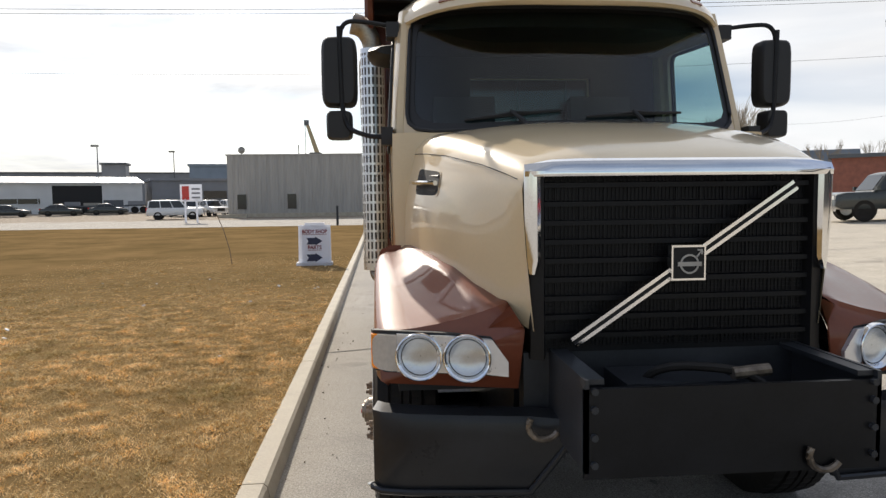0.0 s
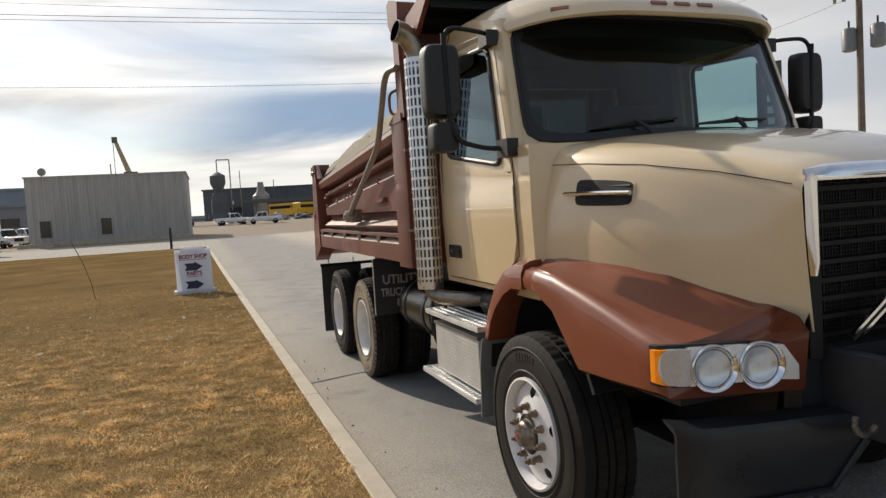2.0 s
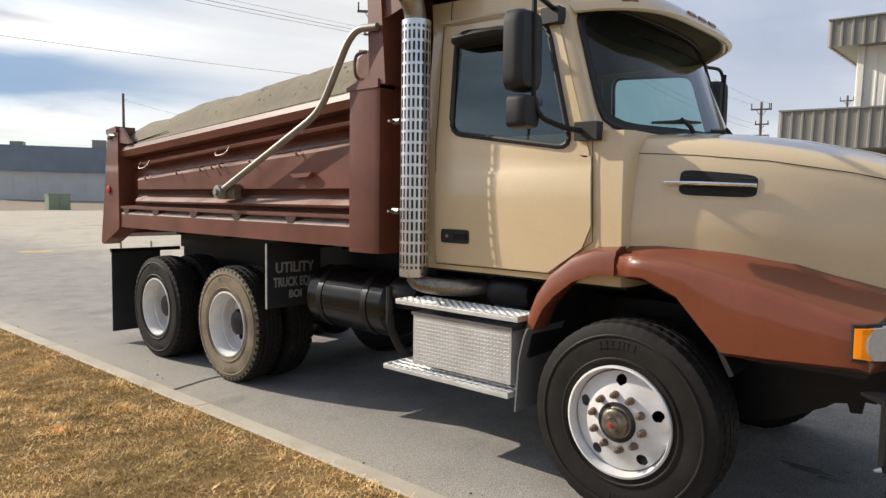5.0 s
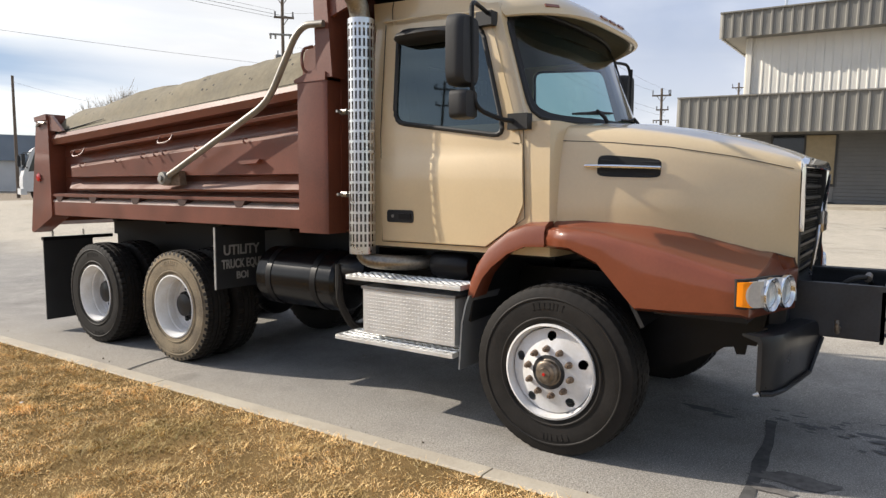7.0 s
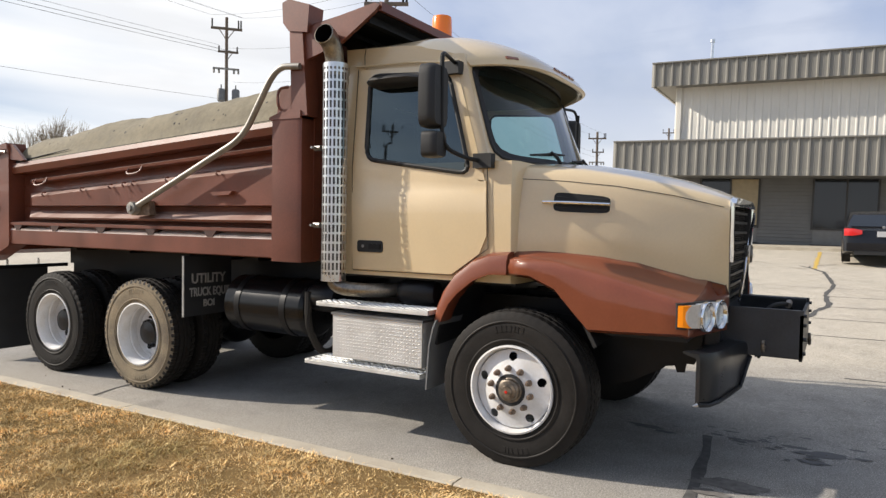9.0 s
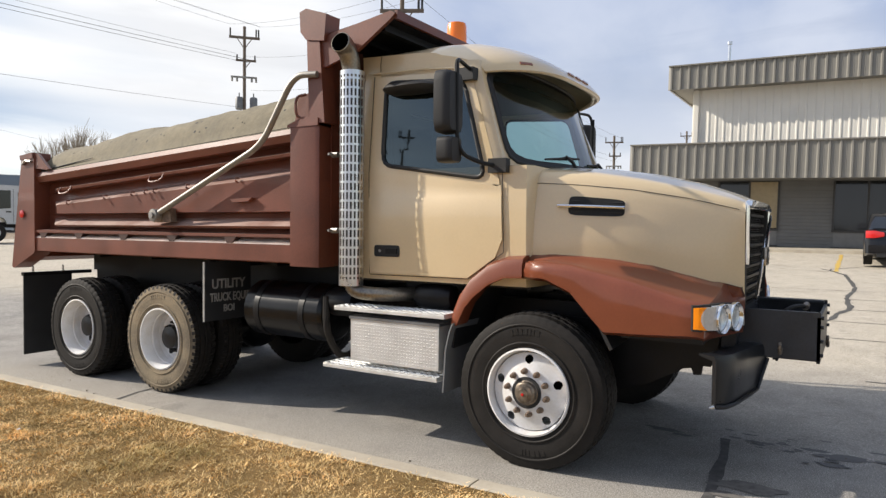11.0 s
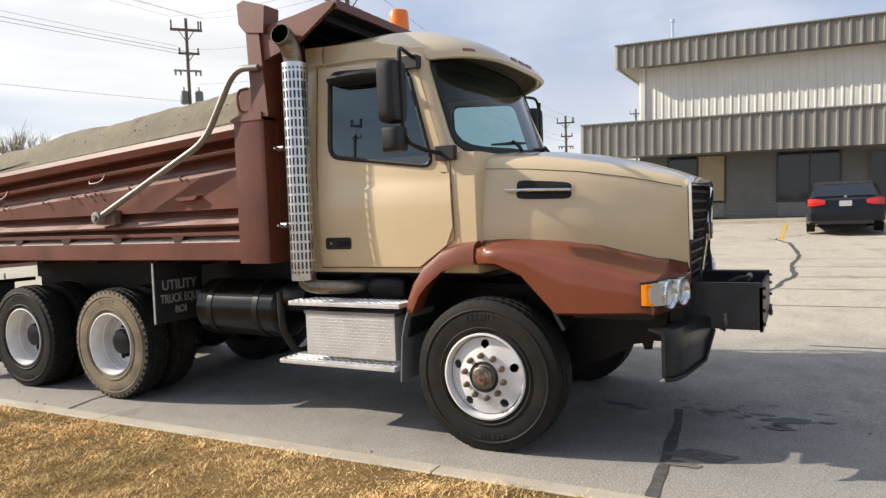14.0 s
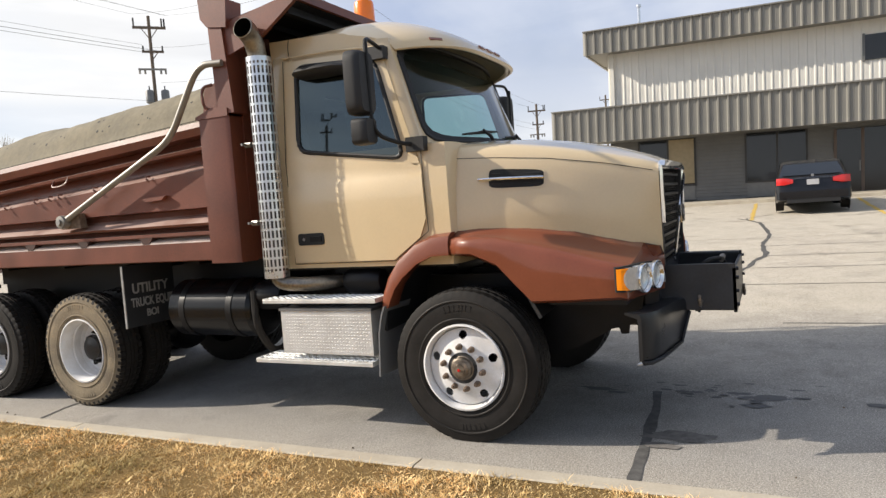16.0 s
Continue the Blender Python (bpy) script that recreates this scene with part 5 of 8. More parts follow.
# exhaust stack
def stack():
    cx, cy = -1.20, 1.51
    st = part("exhaust_pipe", tube_bm([(cx, cy, 1.2), (cx, cy, 2.75)], 0.074, 20), SHIELD_PIPE, truck, "exhaust stack with perforated heat shield")
    # perforated shield: columns of slots left open
    bm = bmesh.new()
    R, n, rows = 0.096, 48, 92
    z0, z1 = 1.17, 2.84
    th = [math.radians(115) + math.radians(220) * k / n for k in range(n + 1)]
    grid = [[bm.verts.new((cx + R * math.cos(t), cy - 0.01 + R * math.sin(t), lerp(z0, z1, j / rows))) for j in range(rows + 1)] for t in th]
    for i in range(n):
        for j in range(rows):
            slot = i % 4 in (1, 2) and j % 4 in (1, 2, 3) and 2 < i < n - 2 and 2 < j < rows - 2
            if not slot:
                bm.faces.new((grid[i][j], grid[i + 1][j], grid[i + 1][j + 1], grid[i][j + 1]))
    part("heat_shield", bm, ALU, st, "perforated bright heat shield", smooth=60)
    for z in (1.60, 2.2):
        part("clamp", tube_bm([(cx - 0.02, cy + 0.11, z), (cx - 0.02, cy + 0.17, z)], 0.022, 8), STEEL, st)
        part("clamp_bolt", tube_bm([(cx - 0.09, cy + 0.15, z), (cx + 0.03, cy + 0.15, z)], 0.01, 6), STEEL, st)
    bend = [(cx, cy, 2.72), (cx, cy, 2.86), (cx - 0.014, cy, 2.925), (cx - 0.048, cy, 2.985), (cx - 0.095, cy - 0.004, 3.022), (cx - 0.150, cy - 0.012, 3.036)]
    bm = bmesh.new()
    add_tube(bm, bend, [0.072, 0.072, 0.074, 0.076, 0.079, 0.081], 24, caps=False)
    add_tube(bm, [bend[-1], (cx - 0.154, cy - 0.0125, 3.037)], [0.081, 0.074], 24, caps=False)
    part("elbow", bm, STACK_PIPE, st, "sooty curved exhaust tip")
    bm = bmesh.new()
    add_tube(bm, bend[::-1], [0.075, 0.073, 0.070, 0.069, 0.068, 0.068], 24, caps=False)
    part("pipe_mouth", bm, SOOT, st, "black sooty inside of the pipe")
    part("lower_pipe", tube_bm(arc_path([(cx, cy, 1.25), (cx, cy - 0.02, 1.12), (cx + 0.1, cy - 0.25, 1.10), (-0.7, 1.0, 1.10)]), 0.055, 16), STACK_PIPE, st)


SOOT = mat("soot", (0.004, 0.004, 0.004), 0.95, var=0.2, spec=0.1)
STACK_PIPE = mat("heat_stained_pipe", (0.42, 0.37, 0.29), 0.35, metal=0.8, scale=6.0, second=(0.16, 0.14, 0.12))
stack()


# steps and tool box
def side_steps(s):
    for nm, z, y0, y1, x0, x1 in (("upper_step", 1.0, 0.64, 1.67, -1.20, -0.96), ("lower_step", 0.535, 0.69, 1.77, -1.215, -0.93)):
        st = part(nm, flip(box_bm(x0, x0 + 0.012, y0, y1, z - 0.034, z), s), MESH_STEP, truck, "bright aluminium grip-strut step", bevel=0.003)
        part("step_rail", flip(box_bm(x1 - 0.012, x1, y0, y1, z - 0.034, z), s), MESH_STEP, st)
        for yy in (y0, y1 - 0.008):
            part("step_end", flip(box_bm(x0 + 0.012, x1 - 0.012, yy, yy + 0.008, z - 0.034, z), s), MESH_STEP, st)
        m = int((y1 - y0) / 0.05)
        for q in range(1, m):
            y = lerp(y0, y1, q / m)
            part("cross_bar", flip(box_bm(x0 + 0.012, x1 - 0.012, y - 0.011, y + 0.011, z - 0.03, z - 0.012), s), MESH_STEP, st, smooth=0)
        for k in range(5):
            x = x0 + 0.012 + (x1 - x0 - 0.02) * k / 4
            m = int((y1 - y0) / 0.03)
            rings = []
            for q in range(m + 1):
                y, h = lerp(y0, y1, q / m), (0.004 if q % 2 else -0.003)
                rings.append([(x - 0.013, y, z - 0.01), (x - 0.009, y, z + h), (x + 0.009, y, z + h), (x + 0.013, y, z - 0.01)])
            part("tread_rib", flip(loft_bm(rings), s), MESH_STEP, st, smooth=0)
        part("step_bracket", flip(box_bm(x1 - 0.01, -0.45, (y0 + y1) / 2 - 0.03, (y0 + y1) / 2 + 0.03, z - 0.06, z - 0.02), s), BLACK, st)
    bx = part("tool_box", flip(box_bm(-1.175, -0.72, 0.70, 1.52, 0.575, 0.905), s), TREAD, truck, "diamond-plate aluminium tool box", bevel=0.006)
    bm = bmesh.new()
    for r in range(13):
        for c in range(31):
            y, z = 0.712 + c * 0.0258, 0.588 + r * 0.0245
            a = 0.6 if (r + c) % 2 else -0.6
            dy, dz = 0.0125 * math.cos(a), 0.0125 * math.sin(a)
            v = [bm.verts.new(p) for p in ((-1.1755, y + 0.011 - dy, z + 0.009 - dz), (-1.1755, y + 0.011 + dz * 0.4, z + 0.009 - dy * 0.4), (-1.1755, y + 0.011 + dy, z + 0.009 + dz), (-1.1755, y + 0.011 - dz * 0.4, z + 0.009 + dy * 0.4))]
            top_v = bm.verts.new((-1.1775, y + 0.011, z + 0.009))
            for q in range(4):
                bm.faces.new((v[q], v[(q + 1) % 4], top_v))
    part("diamond_tread", flip(bm, s), TREAD_PEAK, bx, smooth=0)
    part("box_lid", flip(box_bm(-1.185, -0.71, 0.69, 1.53, 0.905, 0.925), s), DARK_ALU, bx, bevel=0.004)
    # splash flap behind the front wheel
    rings = [[(-1.20, y, z), (-0.80, y, z), (-0.80, y + 0.012, z), (-1.20, y + 0.012, z)] for y, z in ((0.565, 0.94), (0.59, 0.88), (0.62, 0.75), (0.64, 0.43))]
    part("splash_flap", flip(loft_bm(rings), s), FLAP_GREY, truck, "grey rubber splash flap")


TREAD = mat("diamond_plate", (0.66, 0.66, 0.65), 0.40, metal=0.55, var=0.08)
TREAD_PEAK = mat("diamond_plate_crests", (0.68, 0.68, 0.67), 0.45, metal=0.5, var=0.05)
DARK_ALU = mat("dull_aluminium", (0.24, 0.25, 0.27), 0.4, metal=0.9, var=0.1)
FLAP_GREY = mat("grey_rubber", (0.16, 0.165, 0.17), 0.6, var=0.1)
both(side_steps)


# tanks
TANK_BLACK = mat("clean_black_tank_paint", (0.006, 0.006, 0.007), 0.22, var=0.2, spec=0.35)


def tanks(s):
    t = part("fuel_tank", flip(lathe_bm([(0.05, 1.93), (0.22, 1.94), (0.25, 1.97), (0.25, 2.83), (0.22, 2.86), (0.05, 2.87)], (-0.83, 0, 0.88), "y", 36), s), TANK_BLACK, truck, "black cylindrical fuel tank")
    for y in (2.15, 2.68):
        part("tank_strap", flip(lathe_bm([(0.252, y - 0.03), (0.256, y - 0.03), (0.256, y + 0.03), (0.252, y + 0.03)], (-0.83, 0, 0.88), "y", 36, closed=False), s), BLACK, t)
    part("air_tank", flip(lathe_bm([(0.02, 1.62), (0.09, 1.64), (0.12, 1.70), (0.12, 1.86), (0.09, 1.92), (0.02, 1.94)], (-0.95, 0, 1.00), "y", 24), s), BLACK, truck)
    part("air_tank", flip(lathe_bm([(0.02, 0.70), (0.08, 0.72), (0.11, 0.78), (0.11, 0.98), (0.08, 1.04), (0.02, 1.06)], (-0.92, 0, 1.10), "y", 24), s), BLACK, truck)
    part("filler_pipe", flip(tube_bm(arc_path([(-1.05, 1.88, 1.05), (-1.08, 1.86, 0.75), (-0.95, 1.80, 0.50), (-0.7, 1.75, 0.62)]), 0.03, 8), s), RUBBER, truck)
    # quarter fender panel ahead of the drive wheels
    f = part("quarter_flap", flip(box_bm(-1.218, -0.66, 3.195, 3.210, 0.745, 1.295), s), FLAP_BLACK, truck, "black mudflap with pale lettering ahead of the drive wheels")
    part("flap_edge", flip(box_bm(-1.222, -1.214, 3.190, 3.212, 0.745, 1.295), s), LETTER, f, "pale strip along the edge of the flap")
    part("flap_bracket", flip(box_bm(-1.20, -0.5, 3.21, 3.24, 1.24, 1.30), s), BLACK, f)
    return f


FLAP_BLACK = mat("black_mudflap", (0.02, 0.021, 0.023), 0.55, var=0.2)


def lettering(body, size, m, material, parent, name="lettering", weight=0.0, width=None):
    cu = bpy.data.curves.new(name, "FONT")
    cu.body, cu.size, cu.extrude, cu.offset = body, size, 0.0015, weight
    cu.align_x = "LEFT"
    tmp = bpy.data.objects.new(name, cu)
    scene.collection.objects.link(tmp)
    dg = bpy.context.evaluated_depsgraph_get()
    me = bpy.data.meshes.new_from_object(tmp.evaluated_get(dg))
    bpy.data.objects.remove(tmp)
    me.materials.clear()
    me.materials.append(material)
    if width:
        xs = [v.co.x for v in me.vertices]
        k = width / (max(xs) - min(xs))
        for v in me.vertices:
            v.co.x *= k
    ob = new(name, me)
    ob.parent = parent
    ob.matrix_world = m
    return ob


for s in (1, -1):
    f = tanks(s)
    if s > 0:
        for body, size, z, x, w in (("UTILITY", 0.125, 1.045, -1.135, 0.40), ("TRUCK EQUIP", 0.11, 0.925, -1.155, 0.48), ("BOI", 0.09, 0.825, -1.00, 0.13)):
            lettering(body, size, pose(x, 3.192, z, 90, 0, 0), LETTER, f, weight=0.003, width=w)


# rear mudflaps
def rear_flap(s):
    f = part("mudflap", flip(box_bm(-1.205, -0.64, 6.30, 6.315, 0.12, 1.03), s), FLAP_BLACK, truck, "black rear mudflap", bevel=0.003)
    part("flap_hanger", flip(box_bm(-1.215, -0.4, 6.28, 6.33, 1.03, 1.07), s), BLACK, f)
    for x in (-1.1, -0.75):
        bm = bmesh.new()
        for k in range(4):
            add_lathe(bm, [(0.008, -0.004), (0.014, -0.004), (0.014, 0.004), (0.008, 0.004)], (x, 6.30, 1.075 + k * 0.018), "x" if k % 2 else "y", 10, closed=False)
        part("chain", flip(bm, s), STEEL, f)


both(rear_flap)


# dump body
def dump_body():
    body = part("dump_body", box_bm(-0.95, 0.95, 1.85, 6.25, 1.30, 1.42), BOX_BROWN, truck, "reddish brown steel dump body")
    part("subframe", box_bm(-0.48, 0.48, 1.95, 6.1, 1.08, 1.30), BLACK, body)
    for y in (2.6, 3.5, 4.4, 5.3):
        part("floor_rib", box_bm(-0.90, 0.90, y, y + 0.08, 1.27, 1.36), BLACK, body)
    Y0, Y1 = 2.10, 5.98
    def side(s):
        # skin with pressed ridges that rise towards the front
        def zr(rear, front, y):
            return lerp(front, rear, (y - Y0) / (Y1 - Y0))
        prof = [  # (rear z, front z, x)
            (1.33, 1.33, -1.235), (1.475, 1.475, -1.235), (1.478, 1.478, -1.15), (1.525, 1.525, -1.15), (1.528, 1.528, -1.215), (1.565, 1.56, -1.215), (1.57, 1.565, -1.085),
            (1.60, 1.60, -1.075), (1.605, 1.61, -1.215), (1.62, 1.63, -1.225), (1.69, 1.70, -1.10), (1.735, 1.745, -1.075), (1.745, 1.755, -1.195), (1.815, 2.06, -1.20),
            (1.875, 2.12, -1.09), (1.965, 2.215, -1.07), (1.97, 2.22, -1.19), (1.995, 2.245, -1.195), (2.025, 2.275, -1.09), (2.085, 2.33, -1.065), (2.09, 2.335, -1.205), (2.155, 2.395, -1.225),
            (2.20, 2.44, -1.212), (2.203, 2.443, -1.10), (2.0, 2.2, -1.03), (1.4, 1.4, -1.03)]
        rings = []
        for y in (Y0, Y0 + 0.02, 2.6, 3.2, 3.9, 4.6, 5.2, Y1 - 0.36, Y1 - 0.12, Y1 - 0.06, Y1):
            # the pressed ledges run out in a slant before the rear post
            run = ease(Y1 - 0.36, Y1 - 0.12, y)
            rings.append([(lerp(x, -1.08, run) if 5 < i < 19 and x < -1.08 else x, y, zr(r, f, y)) for i, (r, f, x) in enumerate(prof)])
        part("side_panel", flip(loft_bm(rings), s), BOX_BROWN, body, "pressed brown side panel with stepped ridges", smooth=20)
        # expanded-metal walkway strip and gusset plates in the skirt slot
        bm = bmesh.new()
        for k in range(130):
            y = Y0 + 0.03 + k * 0.0296
            add_box(bm, -1.232, -1.16, y, y + 0.006, 1.486, 1.497)
        for k in range(4):
            add_box(bm, -1.225 + k * 0.02, -1.219 + k * 0.02, Y0, Y1, 1.479, 1.491)
        part("walkway_grating", flip(bm, s), GRATE, body, "worn expanded-metal walkway strip", smooth=0)
        # pale plate added behind the grating so the strip looks sunlit
        part("walkway_plate", flip(prism_bm([(-1.233, 1.474), (-1.233, 1.482), (-1.155, 1.518), (-1.145, 1.478)], "y", Y0, Y1), s), GRATE, body, "pale plate added to brighten the walkway slot")
        part("skirt_rail", flip(box_bm(-1.238, -1.195, Y0, Y1, 1.535, 1.562), s), BOX_BROWN, body, bevel=0.004)
        for y in (2.83, 3.62, 4.37, 5.14, 5.82):
            part("gusset", flip(loft_bm([[(-1.236, y - 0.07, 1.535), (-1.236, y + 0.09, 1.535), (-1.14, y + 0.09, 1.535), (-1.14, y - 0.07, 1.535)], [(-1.236, y - 0.02, 1.478), (-1.236, y + 0.05, 1.478), (-1.14, y + 0.05, 1.478), (-1.14, y - 0.02, 1.478)]]), s), DARK_GUSSET, body)
        # front and rear posts
        part("front_post", flip(prism_bm([(-1.24, 1.80), (-1.255, 1.84), (-1.255, 2.10), (-1.10, 2.12), (-1.05, 1.80)], "z", 1.30, 2.46), s), BOX_BROWN, body, bevel=0.012)
        part("post_cap", flip(prism_bm([(1.80, 2.44), (2.13, 2.44), (2.13, 2.46), (1.95, 2.52), (1.80, 2.50)], "x", -1.262, -1.06), s), BOX_BROWN, body, bevel=0.006)
        rp = prism_bm([(5.98, 1.33), (6.00, 1.30), (6.42, 1.12), (6.46, 1.14), (6.24, 2.36), (6.20, 2.40), (5.98, 2.37)], "x", -1.25, -1.06)
        part("rear_post", flip(rp, s), BOX_BROWN, body, bevel=0.010)
        part("side_marker", flip(lathe_bm([(0.045, -0.012), (0.040, -0.02), (0.01, -0.024)], (-1.248, 6.22, 1.74), "x", 20), s), RED_LENS, body, "red round marker light")
        part("rear_hinge_plate", flip(prism_bm([(5.70, 2.235), (5.75, 2.225), (5.99, 2.25), (5.99, 2.405), (5.93, 2.41)], "x", -1.238, -1.205), s), BOX_BROWN, body, bevel=0.004)
        part("tail_latch", flip(tube_bm([(-1.262, 6.02, 2.325), (-1.272, 6.12, 2.335), (-1.262, 6.20, 2.30)], 0.014, 8), s), STEEL, body, "worn steel tailgate latch")
        part("post_crown", flip(prism_bm([(5.99, 2.36), (6.25, 2.35), (6.26, 2.40), (6.0, 2.425)], "x", -1.262, -1.05), s), BOX_BROWN, body, bevel=0.006)
        # upper corner post and horn that carry the cab shield
        part("upper_post", flip(prism_bm([(1.74, 2.46), (1.90, 2.46), (1.93, 3.16), (1.80, 3.16)], "x", -1.25, -1.10), s), BOX_BROWN, body, bevel=0.01)
        part("shield_horn", flip(prism_bm([(1.74, 3.10), (1.93, 3.13), (1.99, 3.20), (2.0, 3.36), (1.93, 3.38), (1.72, 3.31)], "x", -1.26, -1.09), s), BOX_BROWN, body, bevel=0.015)
        part("tie_loop", flip(tube_bm(arc_path([(-1.23, 1.98, 2.50), (-1.28, 2.02, 2.53), (-1.28, 2.02, 2.68), (-1.23, 1.95, 2.70)]), 0.012, 6), s), BOX_BROWN, body)
        part("post_wing", flip(prism_bm([(1.80, 2.46), (2.10, 2.50), (2.07, 2.68), (1.95, 2.72), (1.80, 2.72)], "x", -1.20, -1.17), s), BOX_BROWN, body, bevel=0.006)
        # rope hooks and grab loops
        for y in (2.78, 3.44, 3.92, 4.06, 4.27, 4.72, 5.39):
            z = zr(1.835, 2.08, y)
            part("rope_hook", flip(tube_bm([(-1.185, y, z + 0.012), (-1.222, y, z + 0.012), (-1.234, y - 0.012, z - 0.012), (-1.222, y - 0.03, z - 0.032)], 0.009, 6), s), BOX_BROWN, body)
        for y in (3.81, 5.36):
            z = zr(1.955, 2.17, y)
            part("grab_loop", flip(tube_bm(arc_path([(-1.185, y, z + 0.055), (-1.225, y, z - 0.02), (-1.225, y + 0.2, z - 0.036), (-1.185, y + 0.2, z + 0.04)]), 0.008, 6), s), BOX_BROWN, body)
        part("step_plate", flip(prism_bm([(2.57, 1.875), (2.84, 1.865), (2.80, 1.835), (2.61, 1.842)], "x", -1.24, -1.15), s), BOX_BROWN, body)
    both(side)
    # headboard and tailgate
    part("headboard", prism_bm([(1.80, 1.32), (1.86, 1.32), (1.84, 3.16), (1.78, 3.16)], "x", -1.10, 1.10), BOX_BROWN, body)
    for x in (-0.8, -0.4, 0.0, 0.4, 0.8):
        part("headboard_rib", prism_bm([(1.72, 1.35), (1.80, 1.35), (1.80, 3.1), (1.74, 3.1)], "x", x - 0.04, x + 0.04), BOX_BROWN, body)
    part("tailgate", prism_bm([(6.20, 1.25), (6.36, 1.2), (6.24, 2.36), (6.14, 2.38)], "x", -1.06, 1.06), BOX_BROWN, body, bevel=0.01)
    # cab shield: plate that rises forward, with deep side gussets
    sh = part("cab_shield", prism_bm([(1.86, 3.10), (1.80, 3.10), (1.10, 3.205), (1.085, 3.235), (1.12, 3.25), (1.84, 3.16)], "x", -1.20, 1.20), BOX_BROWN, body, "brown steel cab shield", smooth=20, bevel=0.004)
    # thin black sheet paints in the deep shade below the plate
    part("shield_shade", prism_bm([(1.84, 3.088), (1.12, 3.190), (1.12, 3.195), (1.84, 3.094)], "x", -1.18, 1.18), BLACK, sh, "black sheet for the deep shade under the shield")
    for s in (1, -1):
        part("shield_gusset", flip(prism_bm([(1.90, 3.18), (1.90, 2.86), (1.76, 2.90), (1.44, 2.99), (1.12, 3.19), (1.08, 3.225), (1.12, 3.25), (1.80, 3.14)], "x", -1.225, -1.19), s), BOX_BROWN, sh, bevel=0.004)
    # braces in black too, deepening the shade painted there
    for y in (1.2, 1.5):
        part("shield_brace", box_bm(-1.18, 1.18, y, y + 0.06, 3.10 + 0.08 * (1.5 - y), 3.16 + 0.08 * (1.5 - y)), BLACK, sh)
    part("shield_lip", box_bm(-1.20, 1.20, 1.075, 1.10, 3.19, 3.255), BOX_BROWN, sh, bevel=0.004)
    # load cover: rolled-out tarp that hangs over the top rail
    def tarp_z(u, y):
        zs = lerp(2.452, 2.20, (y - 2.1) / 3.88)
        h = interp(y, [1.9, 3.4, 5.2, 5.8, 6.1], [0.365, 0.345, 0.33, 0.295, 0.235])
        w = 0.006 * math.sin(y * 5 + u * 4) + 0.04 * noise.noise(Vector((u * 2.5, y * 1.6, 5))) + 0.014 * noise.noise(Vector((u * 9, y * 7, 2)))
        return zs + (h + w) * (1 - abs(u) ** 9)
    rings = []
    for k in range(121):
        y = lerp(1.90, 6.02, k / 120)
        us = [-1 + q / 6 * 0.2 for q in range(6)] + [-0.8 + 1.6 * q / 24 for q in range(25)] + [0.8 + 0.2 * (q + 1) / 6 for q in range(6)]
        hem = 0.012 * noise.noise(Vector((0.0, y * 3.1, 8)))
        ring = [(-1.195, y, tarp_z(-1, y) - 0.008 + hem)] + [(1.175 * u, y, tarp_z(u, y) + 0.008) for u in us] + [(1.195, y, tarp_z(1, y) - 0.008 + hem)]
        rings.append(ring)
    part("tarp", loft_bm(rings, closed=False), TARP, body, "faded tan tarp stretched over the load", smooth=60)
    # thin dark line along the hem and another along the slack fold at the tail
    part("hem_line", tube_bm([(-1.192, lerp(2.12, 5.95, k / 40), tarp_z(-1, lerp(2.12, 5.95, k / 40)) + 0.006) for k in range(41)], 0.003, 5), DARK_CAB, body)
    part("fold_line", tube_bm([(-1.165, lerp(5.0, 6.0, k / 10), tarp_z(-0.985, lerp(5.0, 6.0, k / 10)) + 0.022 - 0.035 * k / 10) for k in range(11)], [0.003 + 0.0008 * k for k in range(11)], 6), DARK_CAB, body)
    # small burnt holes in the tarp
    spot_rnd = random.Random(8)
    for k in range(22):
        yy = spot_rnd.uniform(2.1, 5.7)
        u = -spot_rnd.uniform(0.86, 0.965)
        bm = bmesh.new()
        bmesh.ops.create_icosphere(bm, subdivisions=1, radius=spot_rnd.uniform(0.008, 0.018))
        slope = math.degrees(math.atan2(tarp_z(u + 0.02, yy) - tarp_z(u - 0.02, yy), 0.047))
        sp = part("tarp_hole", bm, DARK_CAB, body)
        sp.matrix_world = pose(1.175 * u, yy, tarp_z(u, yy) + 0.007, 0, -slope, 0) @ Matrix.Diagonal((1, spot_rnd.uniform(0.7, 1.5), 0.22, 1))
    # tarp arm
    def arm(s):
        a = part("tarp_arm", flip(tube_bm(arc_path([(-1.29, 3.79, 1.725), (-1.30, 2.38, 2.31), (-1.30, 2.02, 2.85), (-1.27, 1.80, 2.84)]), 0.026, 12), s), GALV, body, "bent steel tarp arm")
        part("arm_pivot", flip(lathe_bm([(0.02, -0.05), (0.056, -0.045), (0.06, -0.035), (0.06, 0.05)], (-1.285, 3.79, 1.722), "x", 24), s), GALV, a)
        part("pivot_bracket", flip(prism_bm([(3.60, 1.66), (3.86, 1.655), (3.85, 1.70), (3.76, 1.785), (3.62, 1.79)], "x", -1.265, -1.20), s), RUST, a, bevel=0.008)
        part("pivot_bolt", flip(tube_bm([(-1.35, 3.79, 1.722), (-1.22, 3.79, 1.722)], 0.028, 12), s), STEEL, a)
    both(arm)
    # beacon
    b = part("beacon", lathe_bm([(0.10, 3.49), (0.10, 3.52), (0.085, 3.525)], (-0.02, 1.25, -0.26), "z", 24), PLASTIC, body)
    part("beacon_lens", lathe_bm([(0.092, 3.52), (0.091, 3.62), (0.088, 3.715), (0.080, 3.738), (0.02, 3.745)], (-0.02, 1.25, -0.26), "z", 24), ORANGE, b, "orange beacon lens")


